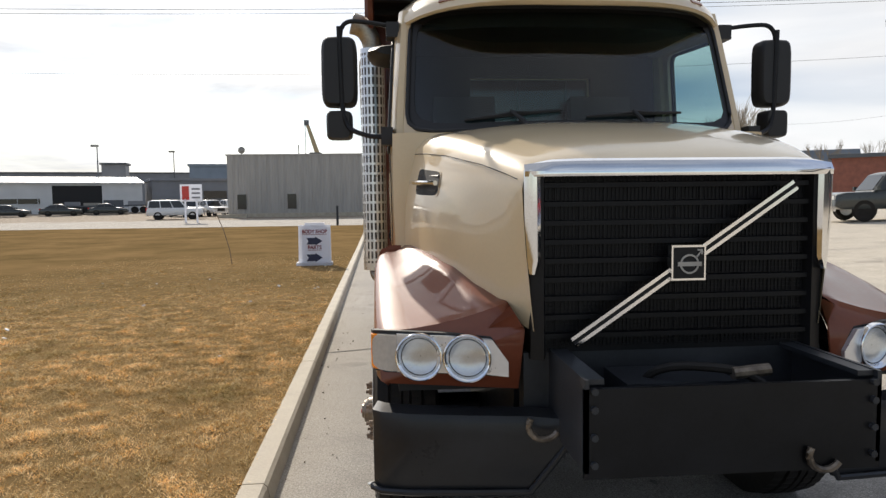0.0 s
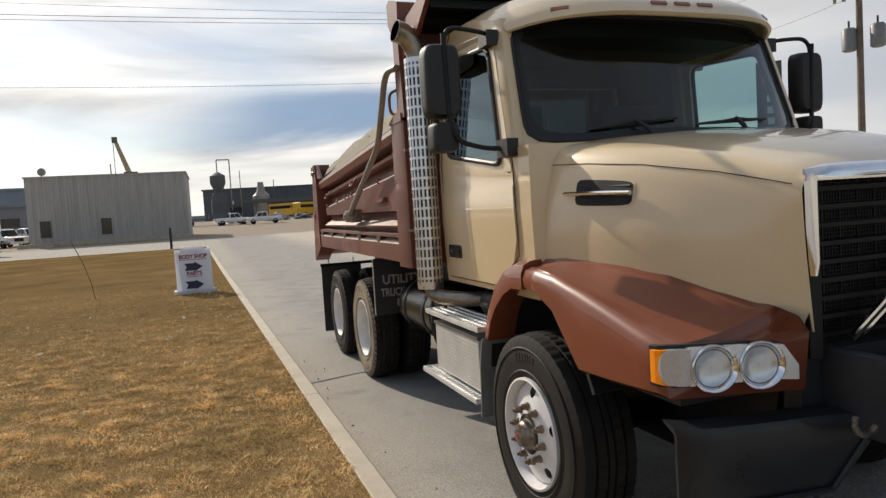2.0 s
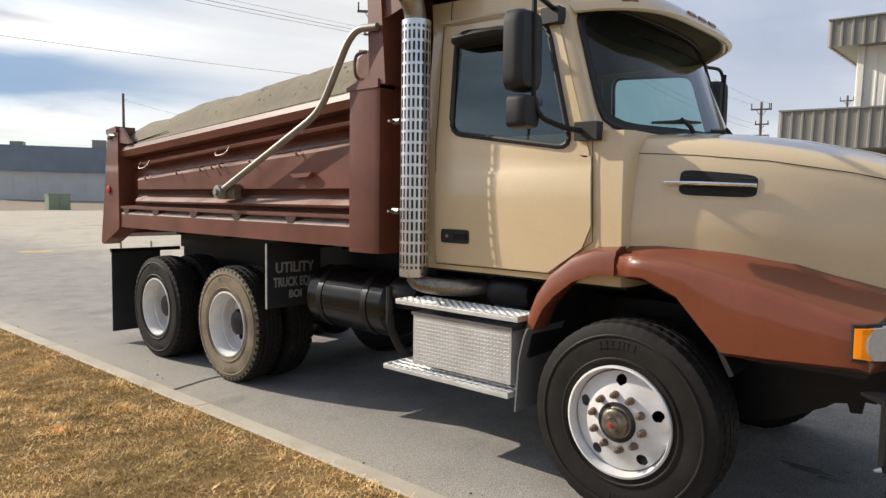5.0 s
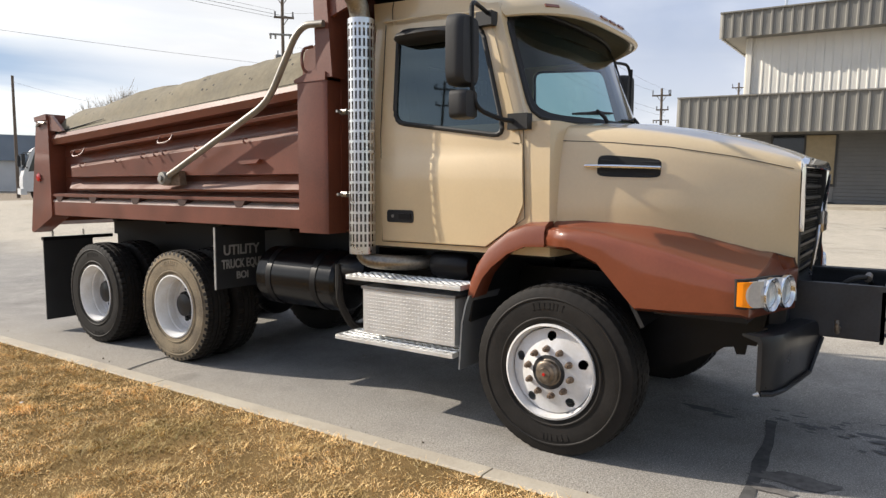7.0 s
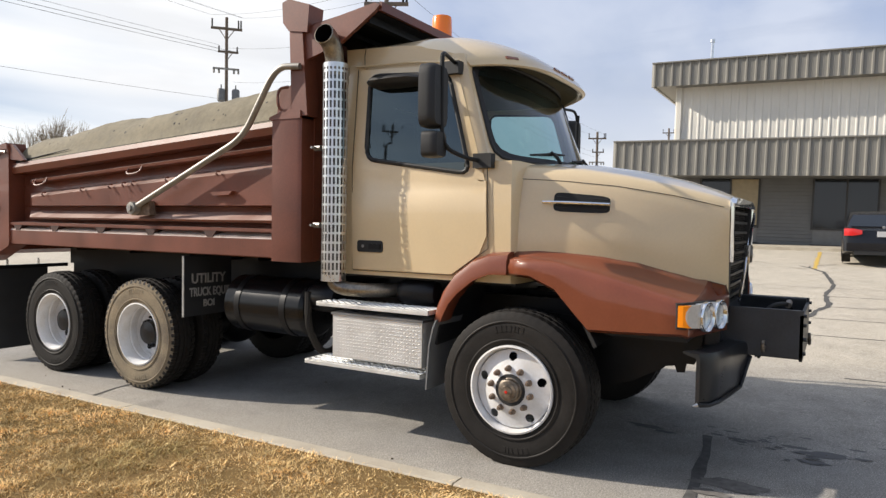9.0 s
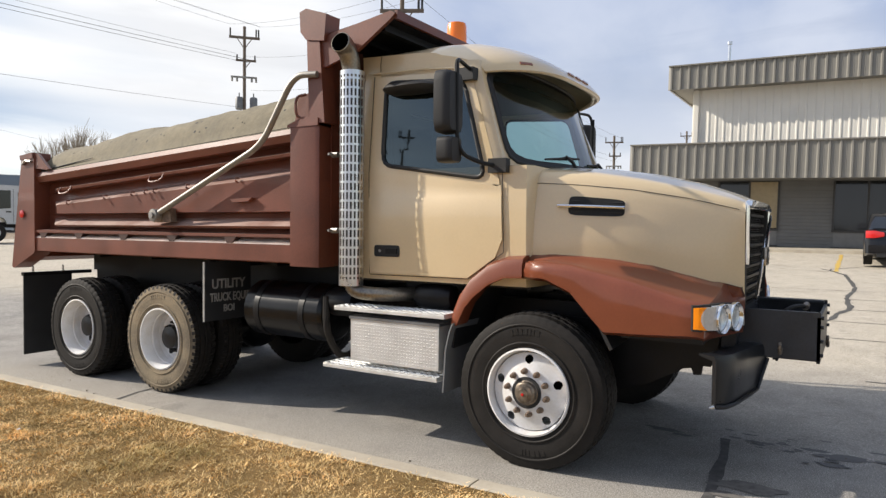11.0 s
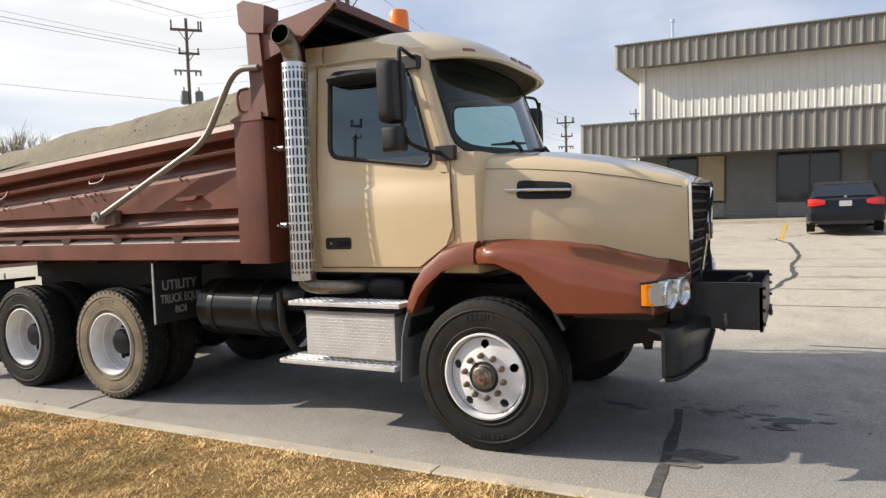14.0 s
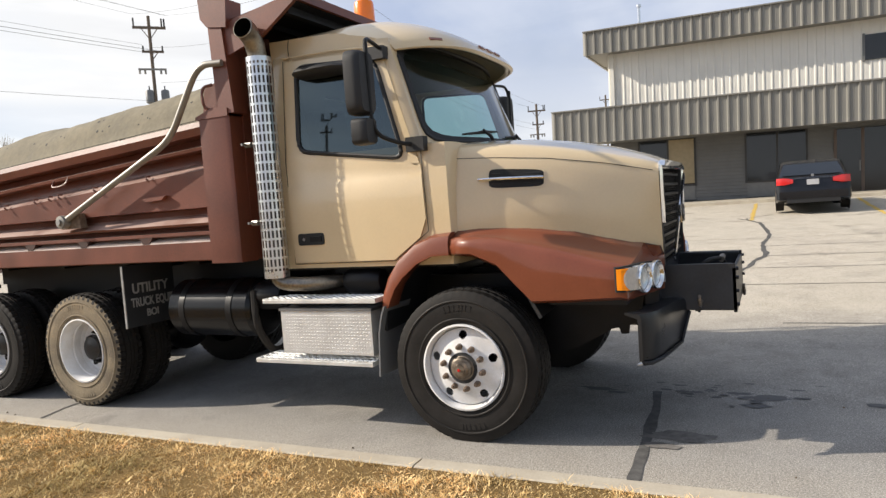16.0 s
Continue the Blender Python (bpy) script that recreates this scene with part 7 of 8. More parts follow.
def cabover(at, rz):
    z = ground_z(*at)
    t = thing("chassis_truck", "white cab-over truck with a bare black chassis", "truck", (*at, z), rz)
    k = 1.25
    def P(pts):
        return [(x * k, h * k) for x, h in pts]
    cab = part("cab", prism_bm(P([(0.62, 0.78), (1.85, 0.78), (1.95, 1.02), (2.2, 1.12), (2.5, 1.02), (2.62, 0.74), (2.64, 0.50), (3.05, 0.50), (3.10, 0.75), (3.08, 1.12), (3.00, 1.42), (2.70, 2.28), (2.56, 2.42), (2.3, 2.47), (0.75, 2.44), (0.62, 2.34)]), "y", -1.0 * k, 1.0 * k), FLEET_WHITE, t, bevel=0.07)
    for sgn in (-1, 1):
        y = sgn * 1.006 * k
        def pane(nm, pts):
            bm = bmesh.new()
            bm.faces.new([bm.verts.new((a, y, c)) for a, c in P(pts)])
            part(nm, bm, DARK_GLASS, cab, smooth=0)
        pane("door_window", [(1.72, 1.47), (2.86, 1.36), (2.60, 2.16), (2.50, 2.24), (1.72, 2.24)])
        pane("quarter_window", [(0.86, 1.74), (1.46, 1.74), (1.46, 2.16), (0.86, 2.16)])
        part("door_gap", tube_bm([(1.62 * k, y, 0.84 * k), (1.62 * k, y, 2.3 * k)], 0.008, 5), PLASTIC, cab)
        part("door_handle", box_bm(1.70 * k, 1.9 * k, y - 0.02, y + 0.02, 1.28 * k, 1.34 * k), PLASTIC, cab)
        part("side_mirror", box_bm(2.98 * k, 3.12 * k, sgn * 1.3 * k - 0.1, sgn * 1.3 * k + 0.1, 1.62 * k, 2.1 * k), PLASTIC, t, bevel=0.04)
        part("mirror_arm", tube_bm([(2.72 * k, sgn * 0.98 * k, 2.2 * k), (3.05 * k, sgn * 1.28 * k, 2.15 * k), (3.05 * k, sgn * 1.28 * k, 1.6 * k), (2.85 * k, sgn * 0.98 * k, 1.5 * k)], 0.02, 6), PLASTIC, t)
        part("frame_rail", box_bm(-3.4 * k, 2.6 * k, sgn * 0.42 * k - 0.05, sgn * 0.42 * k + 0.05, 0.62 * k, 0.86 * k), BLACK, t)
        part("battery_box", box_bm(0.5 * k, 1.4 * k, sgn * 0.72 * k - 0.22, sgn * 0.72 * k + 0.22, 0.42 * k, 0.85 * k), BLACK, t, bevel=0.03)
        part("step", box_bm(1.5 * k, 1.85 * k, sgn * 0.85 * k - 0.14, sgn * 0.85 * k + 0.14, 0.42 * k, 0.5 * k), PLASTIC, t)
    bm = bmesh.new()
    bm.faces.new([bm.verts.new((a, b, c)) for a, b, c in ((3.02 * k, -0.88 * k, 1.42 * k), (3.02 * k, 0.88 * k, 1.42 * k), (2.735 * k, 0.84 * k, 2.26 * k), (2.735 * k, -0.84 * k, 2.26 * k))])
    part("windscreen", bm, DARK_GLASS, cab, smooth=0)
    part("bumper", box_bm(2.95 * k, 3.18 * k, -1.0 * k, 1.0 * k, 0.36 * k, 0.62 * k), FLEET_WHITE, t, bevel=0.04)
    for x in (2.28, -1.9):
        for sgn in (-1, 1):
            w = part("wheel", lathe_bm([(0.24, -0.12), (0.46, -0.13), (0.50, -0.06), (0.50, 0.06), (0.46, 0.13), (0.24, 0.12)], (0, 0, 0), "y", 28, closed=False), RUBBER, t)
            w.location = (x * k, sgn * 0.90 * k, 0.50)
            part("rim", lathe_bm([(0.26, -0.10), (0.20, -0.04), (0.09, -0.06), (0.02, -0.07), (0.02, 0.07), (0.09, 0.06), (0.20, 0.04), (0.26, 0.10)], (0, 0, 0), "y", 20), WHITE_RIM, w)


FLEET_WHITE = mat("dusty_white_truck_paint", (0.52, 0.53, 0.54), 0.45, var=0.06)
cabover((16.67, 37.97), 160)


def utility_cabinet(x, y):
    z = ground_z(x, y)
    c = tagged(part("utility_cabinet", box_bm(x - 0.9, x + 0.9, y - 0.5, y + 0.5, z - 0.1, z + 1.35), CABINET_GREEN, bevel=0.04), "pale green metal utility cabinet in the rear yard", "utility box")
    part("cabinet_lid", box_bm(x - 0.94, x + 0.94, y - 0.54, y + 0.54, z + 1.35, z + 1.43), CABINET_GREEN, c, bevel=0.02)
    part("door_seam", box_bm(x - 0.01, x + 0.01, y - 0.508, y - 0.5, z + 0.1, z + 1.25), DARK_CAB, c)


CABINET_GREEN = mat("pale_green_cabinet_paint", (0.25, 0.31, 0.22), 0.6, var=0.12)
utility_cabinet(18.3, 65.5)


# ---- yard buildings behind the lawn ----
WHITE_METAL = mat("white_metal_siding", (0.62, 0.63, 0.63), 0.5, var=0.06, scale=0.6)
GREY_METAL = mat("grey_metal_siding", (0.22, 0.23, 0.25), 0.6, var=0.12, scale=0.4)
BLUE_METAL = mat("blue_grey_metal_siding", (0.20, 0.25, 0.31), 0.5, var=0.1, scale=0.5)
PALE_METAL = mat("pale_grey_metal_siding", (0.40, 0.42, 0.42), 0.5, var=0.1, scale=0.5)
# dark grey lifted and blued to put distance haze into the colour
DARK_METAL = mat("hazed_dark_grey_metal", (0.095, 0.105, 0.115), 0.7, var=0.2, scale=0.4)
RED_BRICK = mat("red_brick_wall", (0.26, 0.10, 0.07), 0.85, var=0.2, scale=2.0)
YELLOW = mat("school_yellow_paint", (0.72, 0.42, 0.03), 0.4, var=0.1)
WOOD_POLE = mat("weathered_pole_wood", (0.14, 0.11, 0.085), 0.9, var=0.25, scale=4.0, bump=0.2)
WIRE = mat("black_wire", (0.02, 0.02, 0.022), 0.6, var=0.1)
BARK = mat("bare_twig_bark", (0.30, 0.25, 0.18), 0.9, var=0.2)
COROPLAST = mat("white_sign_board", (0.80, 0.81, 0.84), 0.6, var=0.03)


def let_light_through(m, colour, share):
    """Thin plastic sheet: part of the light comes through from behind."""
    n, l = m.node_tree.nodes, m.node_tree.links
    t = n.new("ShaderNodeBsdfTranslucent"); t.inputs[0].default_value = (*colour, 1)
    x = n.new("ShaderNodeMixShader"); x.inputs[0].default_value = share
    l.new(n["Principled BSDF"].outputs[0], x.inputs[1]); l.new(t.outputs[0], x.inputs[2])
    l.new(x.outputs[0], n["Material Output"].inputs[0])


let_light_through(COROPLAST, (0.8, 0.82, 0.88), 0.45)
NAVY = mat("navy_sign_print", (0.02, 0.025, 0.06), 0.6, var=0.1)
MAROON = mat("maroon_sign_print", (0.22, 0.03, 0.04), 0.6, var=0.1)


def warehouse(name, label, at, rz, w, d, h, wall, roof, ridge=0.0, openings=(), windows=(), sink=1.0, ribs=0, slope=0.0, band=None):
    z = ground_z(at[0], at[1])
    b = thing(name, label, "building", (at[0], at[1], z), rz)
    part("wall", box_bm(0, w, 0, d, -sink, h), wall, b)
    if ridge:
        part("roof", prism_bm([(-0.4, h), (-0.4, h + 0.25), (w / 2, h + ridge + 0.25), (w + 0.4, h + 0.25), (w + 0.4, h), (w / 2, h + ridge)], "y", -0.4, d + 0.4), roof, b)
        part("gable", prism_bm([(0.0, h - 0.1), (w / 2, h + ridge), (w, h - 0.1)], "y", 0.02, d - 0.02), wall, b)
    elif slope:
        part("roof", prism_bm([(-0.4, h - 0.02), (-0.4, h + 0.15), (d + 0.3, h + slope + 0.15), (d + 0.3, h - 0.02)], "x", -0.3, w + 0.3), roof, b)
    else:
        part("roof", box_bm(-0.3, w + 0.3, -0.3, d + 0.3, h - 0.02, h + 0.35), roof, b)
    for x0, x1, z1 in openings:
        o = part("doorway", box_bm(x0, x1, -0.06, 0.2, 0, z1), DARK_CAB, b)
        part("door_frame", box_bm(x0 - 0.15, x0, -0.1, 0.1, 0, z1), wall, o)
        part("door_frame", box_bm(x1, x1 + 0.15, -0.1, 0.1, 0, z1), wall, o)
    if band:
        part("fascia", box_bm(-0.3, w + 0.3, -0.5, -0.05, h * 0.56, h - 0.03), band, b, "dark blue-grey fascia band")
        u_ = part("roof_unit", box_bm(w * 0.30, w * 0.30 + 1.8, 2, 4, h + 0.3, h + 1.6), GALV, b, bevel=0.05)
        part("roof_unit", box_bm(w * 0.08, w * 0.08 + 1.6, 2, 4, h + 0.3, h + 1.0), GALV, b, bevel=0.05)
    for x0, x1, z0, z1 in windows:
        wn_ = part("window", box_bm(x0, x1, -0.05, 0.1, z0, z1), DARK_GLASS, b)
        part("window_sill", box_bm(x0 - 0.1, x1 + 0.1, -0.12, 0.1, z0 - 0.1, z0), wall, wn_)
    for k in range(ribs):
        x = w * (k + 0.5) / ribs
        part("wall_rib", box_bm(x - 0.06, x + 0.06, -0.05, 0.05, 0, h), wall, b)
    return b


warehouse("white_warehouse", "long white metal warehouse with an open dark bay", (-72.0, 85.0), 23.3, 38.5, 14, 4.4, WHITE_METAL, WHITE_METAL, 0.0, openings=((27.0, 33.2, 4.1), (14, 17, 3.2)), windows=((20.8, 25.5, 1.6, 2.3),), ribs=16, slope=1.3)
warehouse("grey_workshop", "low grey workshop behind the warehouse", (-36.5, 104.0), 23.3, 12, 12, 4.6, GREY_METAL, GREY_METAL, windows=((7.5, 11, 0.3, 3.0),))
warehouse("blue_storage_tank_hall", "blue-grey windowless storage hall", (-37.5, 128), 12, 14, 16, 7.6, BLUE_METAL, BLUE_METAL, ribs=9)
warehouse("long_factory", "long grey factory roofline in the distance", (-190.0, 170.0), 14, 150, 30, 9.0, GREY_METAL, DARK_METAL, ribs=20)
warehouse("roof_tower", "square grey roof tower above the works", (-58.0, 140.0), 10, 4.5, 4, 8.4, GREY_METAL, DARK_METAL)
warehouse("dark_depot", "long dark flat-roofed depot across the yard", (-1.0, 172.0), -8, 44, 20, 7.3, DARK_METAL, DARK_METAL, windows=((6, 9, 1.5, 3), (14, 17, 1.5, 3), (24, 27, 1.5, 3)), ribs=14)
warehouse("pale_depot", "pale blue-grey depot at the yard's end", (32.5, 144.0), -14, 26, 14, 6.4, WHITE_METAL, BLUE_METAL, windows=((2, 3, 3.2, 4.2), (5, 6, 3.2, 4.2), (8, 9, 3.2, 4.2)), ribs=10)
warehouse("blue_hall", "blue-grey metal hall behind the rear yard", (22.0, 106.0), -26, 46, 20, 7.0, WHITE_METAL, BLUE_METAL, ribs=16, band=BLUE_METAL)
warehouse("brick_store", "low red brick store beyond the lot", (43.5, 62.0), -38, 20, 12, 5.2, RED_BRICK, DARK_METAL, windows=((3, 6, 1.2, 2.6), (9, 12, 1.2, 2.6)))


def far_ridge():
    rings = []
    for k in range(61):
        a = math.radians(-75 + 175 * k / 60)
        x, y = 1400 * math.sin(a), 1400 * math.cos(a)
        h = 16 + 9 * noise.noise(Vector((k * 0.23, 1.3, 0)))
        rings.append([(x, y, -30), (x, y, h)])
    tagged(part("backdrop", loft_bm(rings, closed=False), HILL, smooth=60), "hazy low hills along the horizon", "hills", kind="structure")


HILL = mat("hazy_hills", (0.30, 0.34, 0.38), 1.0, var=0.05)
far_ridge()


def silo():
    z = ground_z(1.9, 150)
    s_ = thing("silo_tower", "slender grey cyclone silo on a dark frame", "silo", (2.0, 152, z))
    part("hopper", lathe_bm([(0.3, 5.0), (1.6, 8.0), (1.6, 9.6), (0.4, 10.4)], (0, 0, 0), "z", 16), DARK_METAL, s_)
    part("frame", prism_bm([(-1.6, 0), (1.6, 0), (1.6, 4.6), (1.0, 6.0), (-1.0, 6.0), (-1.6, 4.6)], "y", -1.4, 1.4), DARK_METAL, s_)
    part("duct", tube_bm(arc_path([(0, 0, 10.2), (0, 0, 13.0), (2.6, 0, 13.0), (2.6, 0, 2.0)]), 0.13, 8), GALV, s_)
    part("duct", tube_bm([(4.6, 0, 1.0), (4.6, 0, 10.6)], 0.09, 8), GALV, s_)
    part("vent_tower", lathe_bm([(1.8, 0), (1.8, 5.0), (0.9, 6.0), (0.6, 8.0)], (9, 2, 0), "z", 16), GALV, s_)
    part("shed_roof", box_bm(3, 26, 0, 8, 3.4, 4.2), DARK_METAL, s_)


silo()


def crane():
    c = thing("crane_boom", "dusty tan crane boom above the shed", "crane", (-10.6, 92, ground_z(-10, 92)))
    part("boom", loft_bm([[(x - w, 0 - w, z), (x + w, -w, z), (x + w, w, z), (x - w, w, z)] for x, z, w in ((2.4, 0, 0.5), (0.2, 8.0, 0.32), (-1.1, 12.0, 0.22))]), CRANE_TAN, c)
    part("boom_head", box_bm(-1.45, -0.85, -0.3, 0.3, 11.7, 12.4), DARK_METAL, c, bevel=0.05)
    part("hoist_rope", tube_bm([(-1.35, 0, 12), (-1.35, 0, 5)], 0.04, 5), WIRE, c)
    part("carriage", box_bm(-1, 5, -1.3, 1.3, 0, 2.0), CRANE_TAN, c, bevel=0.1)


CRANE_TAN = mat("dusty_tan_crane_paint", (0.36, 0.29, 0.17), 0.6, var=0.15)
crane()


def bus(at, rz):
    z = ground_z(*at)
    b = thing("school_bus", "yellow school bus parked in the far yard", "bus", (*at, z), rz, group="row of buses")
    part("body", prism_bm([(-4.5, 0.6), (-4.5, 2.8), (-4.3, 2.95), (3.2, 2.95), (3.4, 2.7), (3.5, 1.7), (4.6, 1.6), (4.7, 0.6)], "y", -1.2, 1.2), YELLOW, b, bevel=0.06)
    part("window_band", box_bm(-4.2, 3.2, -1.215, 1.215, 1.9, 2.5), DARK_GLASS, b)
    for x in (-2.8, 3.6):
        for sgn in (-1, 1):
            w = part("wheel", lathe_bm([(0.1, -0.12), (0.48, -0.12), (0.48, 0.12), (0.1, 0.12)], (0, 0, 0), "y", 18), RUBBER, b)
            w.location = (x, sgn * 1.08, 0.48)


for x, y, r in ((14.5, 138, -60), (19.0, 137, 40), (23.0, 138, -70), (27, 136.5, 25), (31, 134, -65)):
    bus((x, y), r)


def scrap_heap(x, y, w, h, material, seed):
    bm = bmesh.new()
    bmesh.ops.create_icosphere(bm, subdivisions=3, radius=1.0)
    for v in bm.verts:
        k = 1 + 0.45 * noise.noise(v.co * 2.2 + Vector((seed, 0, 0))) + 0.25 * noise.noise(v.co * 6 + Vector((0, seed, 0)))
        v.co = Vector((v.co.x * w * k, v.co.y * w * 0.6 * k, max(-0.2, v.co.z * h * k)))
    ob = part("scrap_heap", bm, material, smooth=0)
    ob.matrix_world = pose(x, y, ground_z(x, y), 0, 0, seed * 40)
    tagged(ob, "loose heap of scrap metal in the far yard", "scrap heap", group="scrap heaps")


for k, (x, y, w, h) in enumerate(((11, 124, 2.4, 1.3), (15.5, 126, 2.8, 1.0), (20, 123, 2.2, 1.5), (24.5, 127, 3.0, 1.1), (28.5, 124, 2.4, 1.4), (-6, 118, 2.0, 1.2), (3.5, 121, 2.6, 1.0))):
    scrap_heap(x, y, w, h, (GREY_METAL, DARK_METAL, PALE_METAL)[k % 3], k + 1)


def flatbed(at, rz, label):
    z = ground_z(*at)
    b = thing("flatbed_trailer", label, "trailer", (*at, z), rz, group="yard trailers")
    part("deck", box_bm(-4, 4, -1.2, 1.2, 0.95, 1.15), DARK_METAL, b)
    for x in (-2.8, -1.7, 3.2):
        for sgn in (-1, 1):
            w = part("wheel", lathe_bm([(0.1, -0.15), (0.45, -0.15), (0.45, 0.15), (0.1, 0.15)], (0, 0, 0), "y", 18), RUBBER, b)
            w.location = (x, sgn * 1.0, 0.45)
    for k, (x0, x1, h) in enumerate(((-3.6, -1.8, 0.5), (-1.4, 0.6, 0.35), (1.0, 3.4, 0.7))):
        part("load_crate", box_bm(x0, x1, -1, 1, 1.15, 1.15 + h), (GREY_METAL, GALV, DARK_METAL)[k], b, bevel=0.03)


for (x, y, r) in ((-40, 92, 22), (-33, 95, 22), (-27, 97, 22), (-2, 116, 0), (24, 124, 10), (33, 122, -6)):
    flatbed((x, y), r, "dark flatbed trailer with stacked scrap metal")


def wheel_stack():
    t = thing("rubber_tyre", "large black tyre leaning in the yard", "tyre", (-27.5, 80.5, ground_z(-27.5, 80.5)))
    for k, x in enumerate((0, 1.2)):
        part("tread", lathe_bm([(0.45, -0.25), (0.85, -0.28), (0.9, 0), (0.85, 0.28), (0.45, 0.25)], (x, 0, 0.88), "y", 24, closed=False), RUBBER, t)


wheel_stack()

# ---- signs, posts ----
def body_sign():
    a = thing("sidewalk_sign", "white plastic sidewalk sign with arrows on the lawn", "sign", (-2.95, 13.9, 0.13), 2)
    for sgn in (-1, 1):
        bm = loft_bm([[(-0.40, sgn * y0, z), (0.40, sgn * y0, z), (0.40, sgn * (y0 - 0.02), z), (-0.40, sgn * (y0 - 0.02), z)] for y0, z in ((0.20, 0.0), (0.06, 1.0))])
        part("board", bm, COROPLAST, a, bevel=0.006)
    part("carry_handle", box_bm(-0.25, 0.25, -0.05, 0.05, 0.98, 1.06), COROPLAST, a, bevel=0.02)
    part("base_rim", box_bm(-0.46, 0.44, -0.24, 0.24, -0.02, 0.05), COROPLAST, a, bevel=0.015)
    tilt = math.degrees(math.atan2(0.14, 1.0))
    m = a.matrix_world @ pose(0, -0.206, 0, 90 - tilt, 0, 0)
    for body, size, z, mt, w in (("BODY SHOP", 0.13, 0.80, MAROON, 0.62), ("PARTS", 0.13, 0.40, MAROON, 0.34)):
        lettering(body, size, m @ pose(-w / 2, z, 0.004), mt, a, "sign_lettering", weight=0.004, width=w)
        u = part("underline", box_bm(-w / 2, w / 2, z - 0.035, z - 0.025, 0.003, 0.006), mt, a)
        u.matrix_world = m
    for z in (0.60, 0.18):
        ar = part("arrow", prism_bm([(-0.20, z - 0.085), (0.02, z - 0.085), (0.02, z - 0.115), (0.20, z), (0.02, z + 0.115), (0.02, z + 0.085), (-0.20, z + 0.085), (-0.15, z)], "z", 0.003, 0.007), NAVY, a, "navy arrow")
        ar.matrix_world = m


body_sign()


def yard_sign():
    z = ground_z(-17, 54)
    a = thing("yard_sign", "white two-post yard sign with a red panel", "sign", (-17.0, 54.0, z), 8)
    for x in (-0.55, 0.35):
        part("post", box_bm(x, x + 0.14, -0.07, 0.07, 0, 2.0), COROPLAST, a)
    part("panel", box_bm(-0.85, 0.85, -0.06, 0.06, 1.75, 3.15), COROPLAST, a, bevel=0.01)
    part("red_panel", box_bm(-0.70, -0.15, -0.07, -0.055, 1.9, 3.0), RED_LENS, a)
    for k in range(3):
        part("print_bar", box_bm(0.05, 0.7, -0.07, -0.055, 2.0 + k * 0.35, 2.15 + k * 0.35), GREY_METAL, a)


yard_sign()
t = tagged(part("bollard", tube_bm([(-4.45, 43.6, 0.1), (-4.45, 43.6, 1.45), (-4.45, 43.6, 1.5)], [0.08, 0.08, 0.05], 12), PLASTIC), "slim black marker post at the lawn's end", "post")
t = tagged(part("wire_stake", tube_bm([(-5.15, 14.4, 0.12), (-5.22, 14.5, 0.5), (-5.38, 14.6, 1.0), (-5.60, 14.7, 1.50)], 0.010, 6), RUST), "thin bent rusty marker rod in the lawn", "stake")


def pylon_sign():
    x, y = 33.0, 32.1
    z = ground_z(x, y)
    p = thing("pylon_sign", "tall dark grey pylon sign with an orange diamond", "sign", (x, y, z), -42)
    part("panel", box_bm(-0.75, 0.75, -0.3, 0.3, 0.0, 8.5), SIGN_GREY, p, bevel=0.03)
    d = [(0, 6.7), (0.48, 7.3), (0, 7.9), (-0.48, 7.3)]
    part("diamond", prism_bm(d, "y", -0.33, -0.29), ORANGE_SIGN, p)
    part("diamond_core", prism_bm([(0, 6.95), (0.28, 7.3), (0, 7.65), (-0.28, 7.3)], "y", -0.35, -0.32), COROPLAST, p)
    for k in range(6):
        part("print_bar", box_bm(-0.15, 0.25, -0.33, -0.29, 5.9 - k * 0.72, 6.35 - k * 0.72), COROPLAST, p)


SIGN_GREY = mat("dark_grey_sign_panel", (0.05, 0.055, 0.055), 0.5, var=0.1)
ORANGE_SIGN = mat("orange_sign_print", (0.55, 0.13, 0.05), 0.5, var=0.1)
pylon_sign()


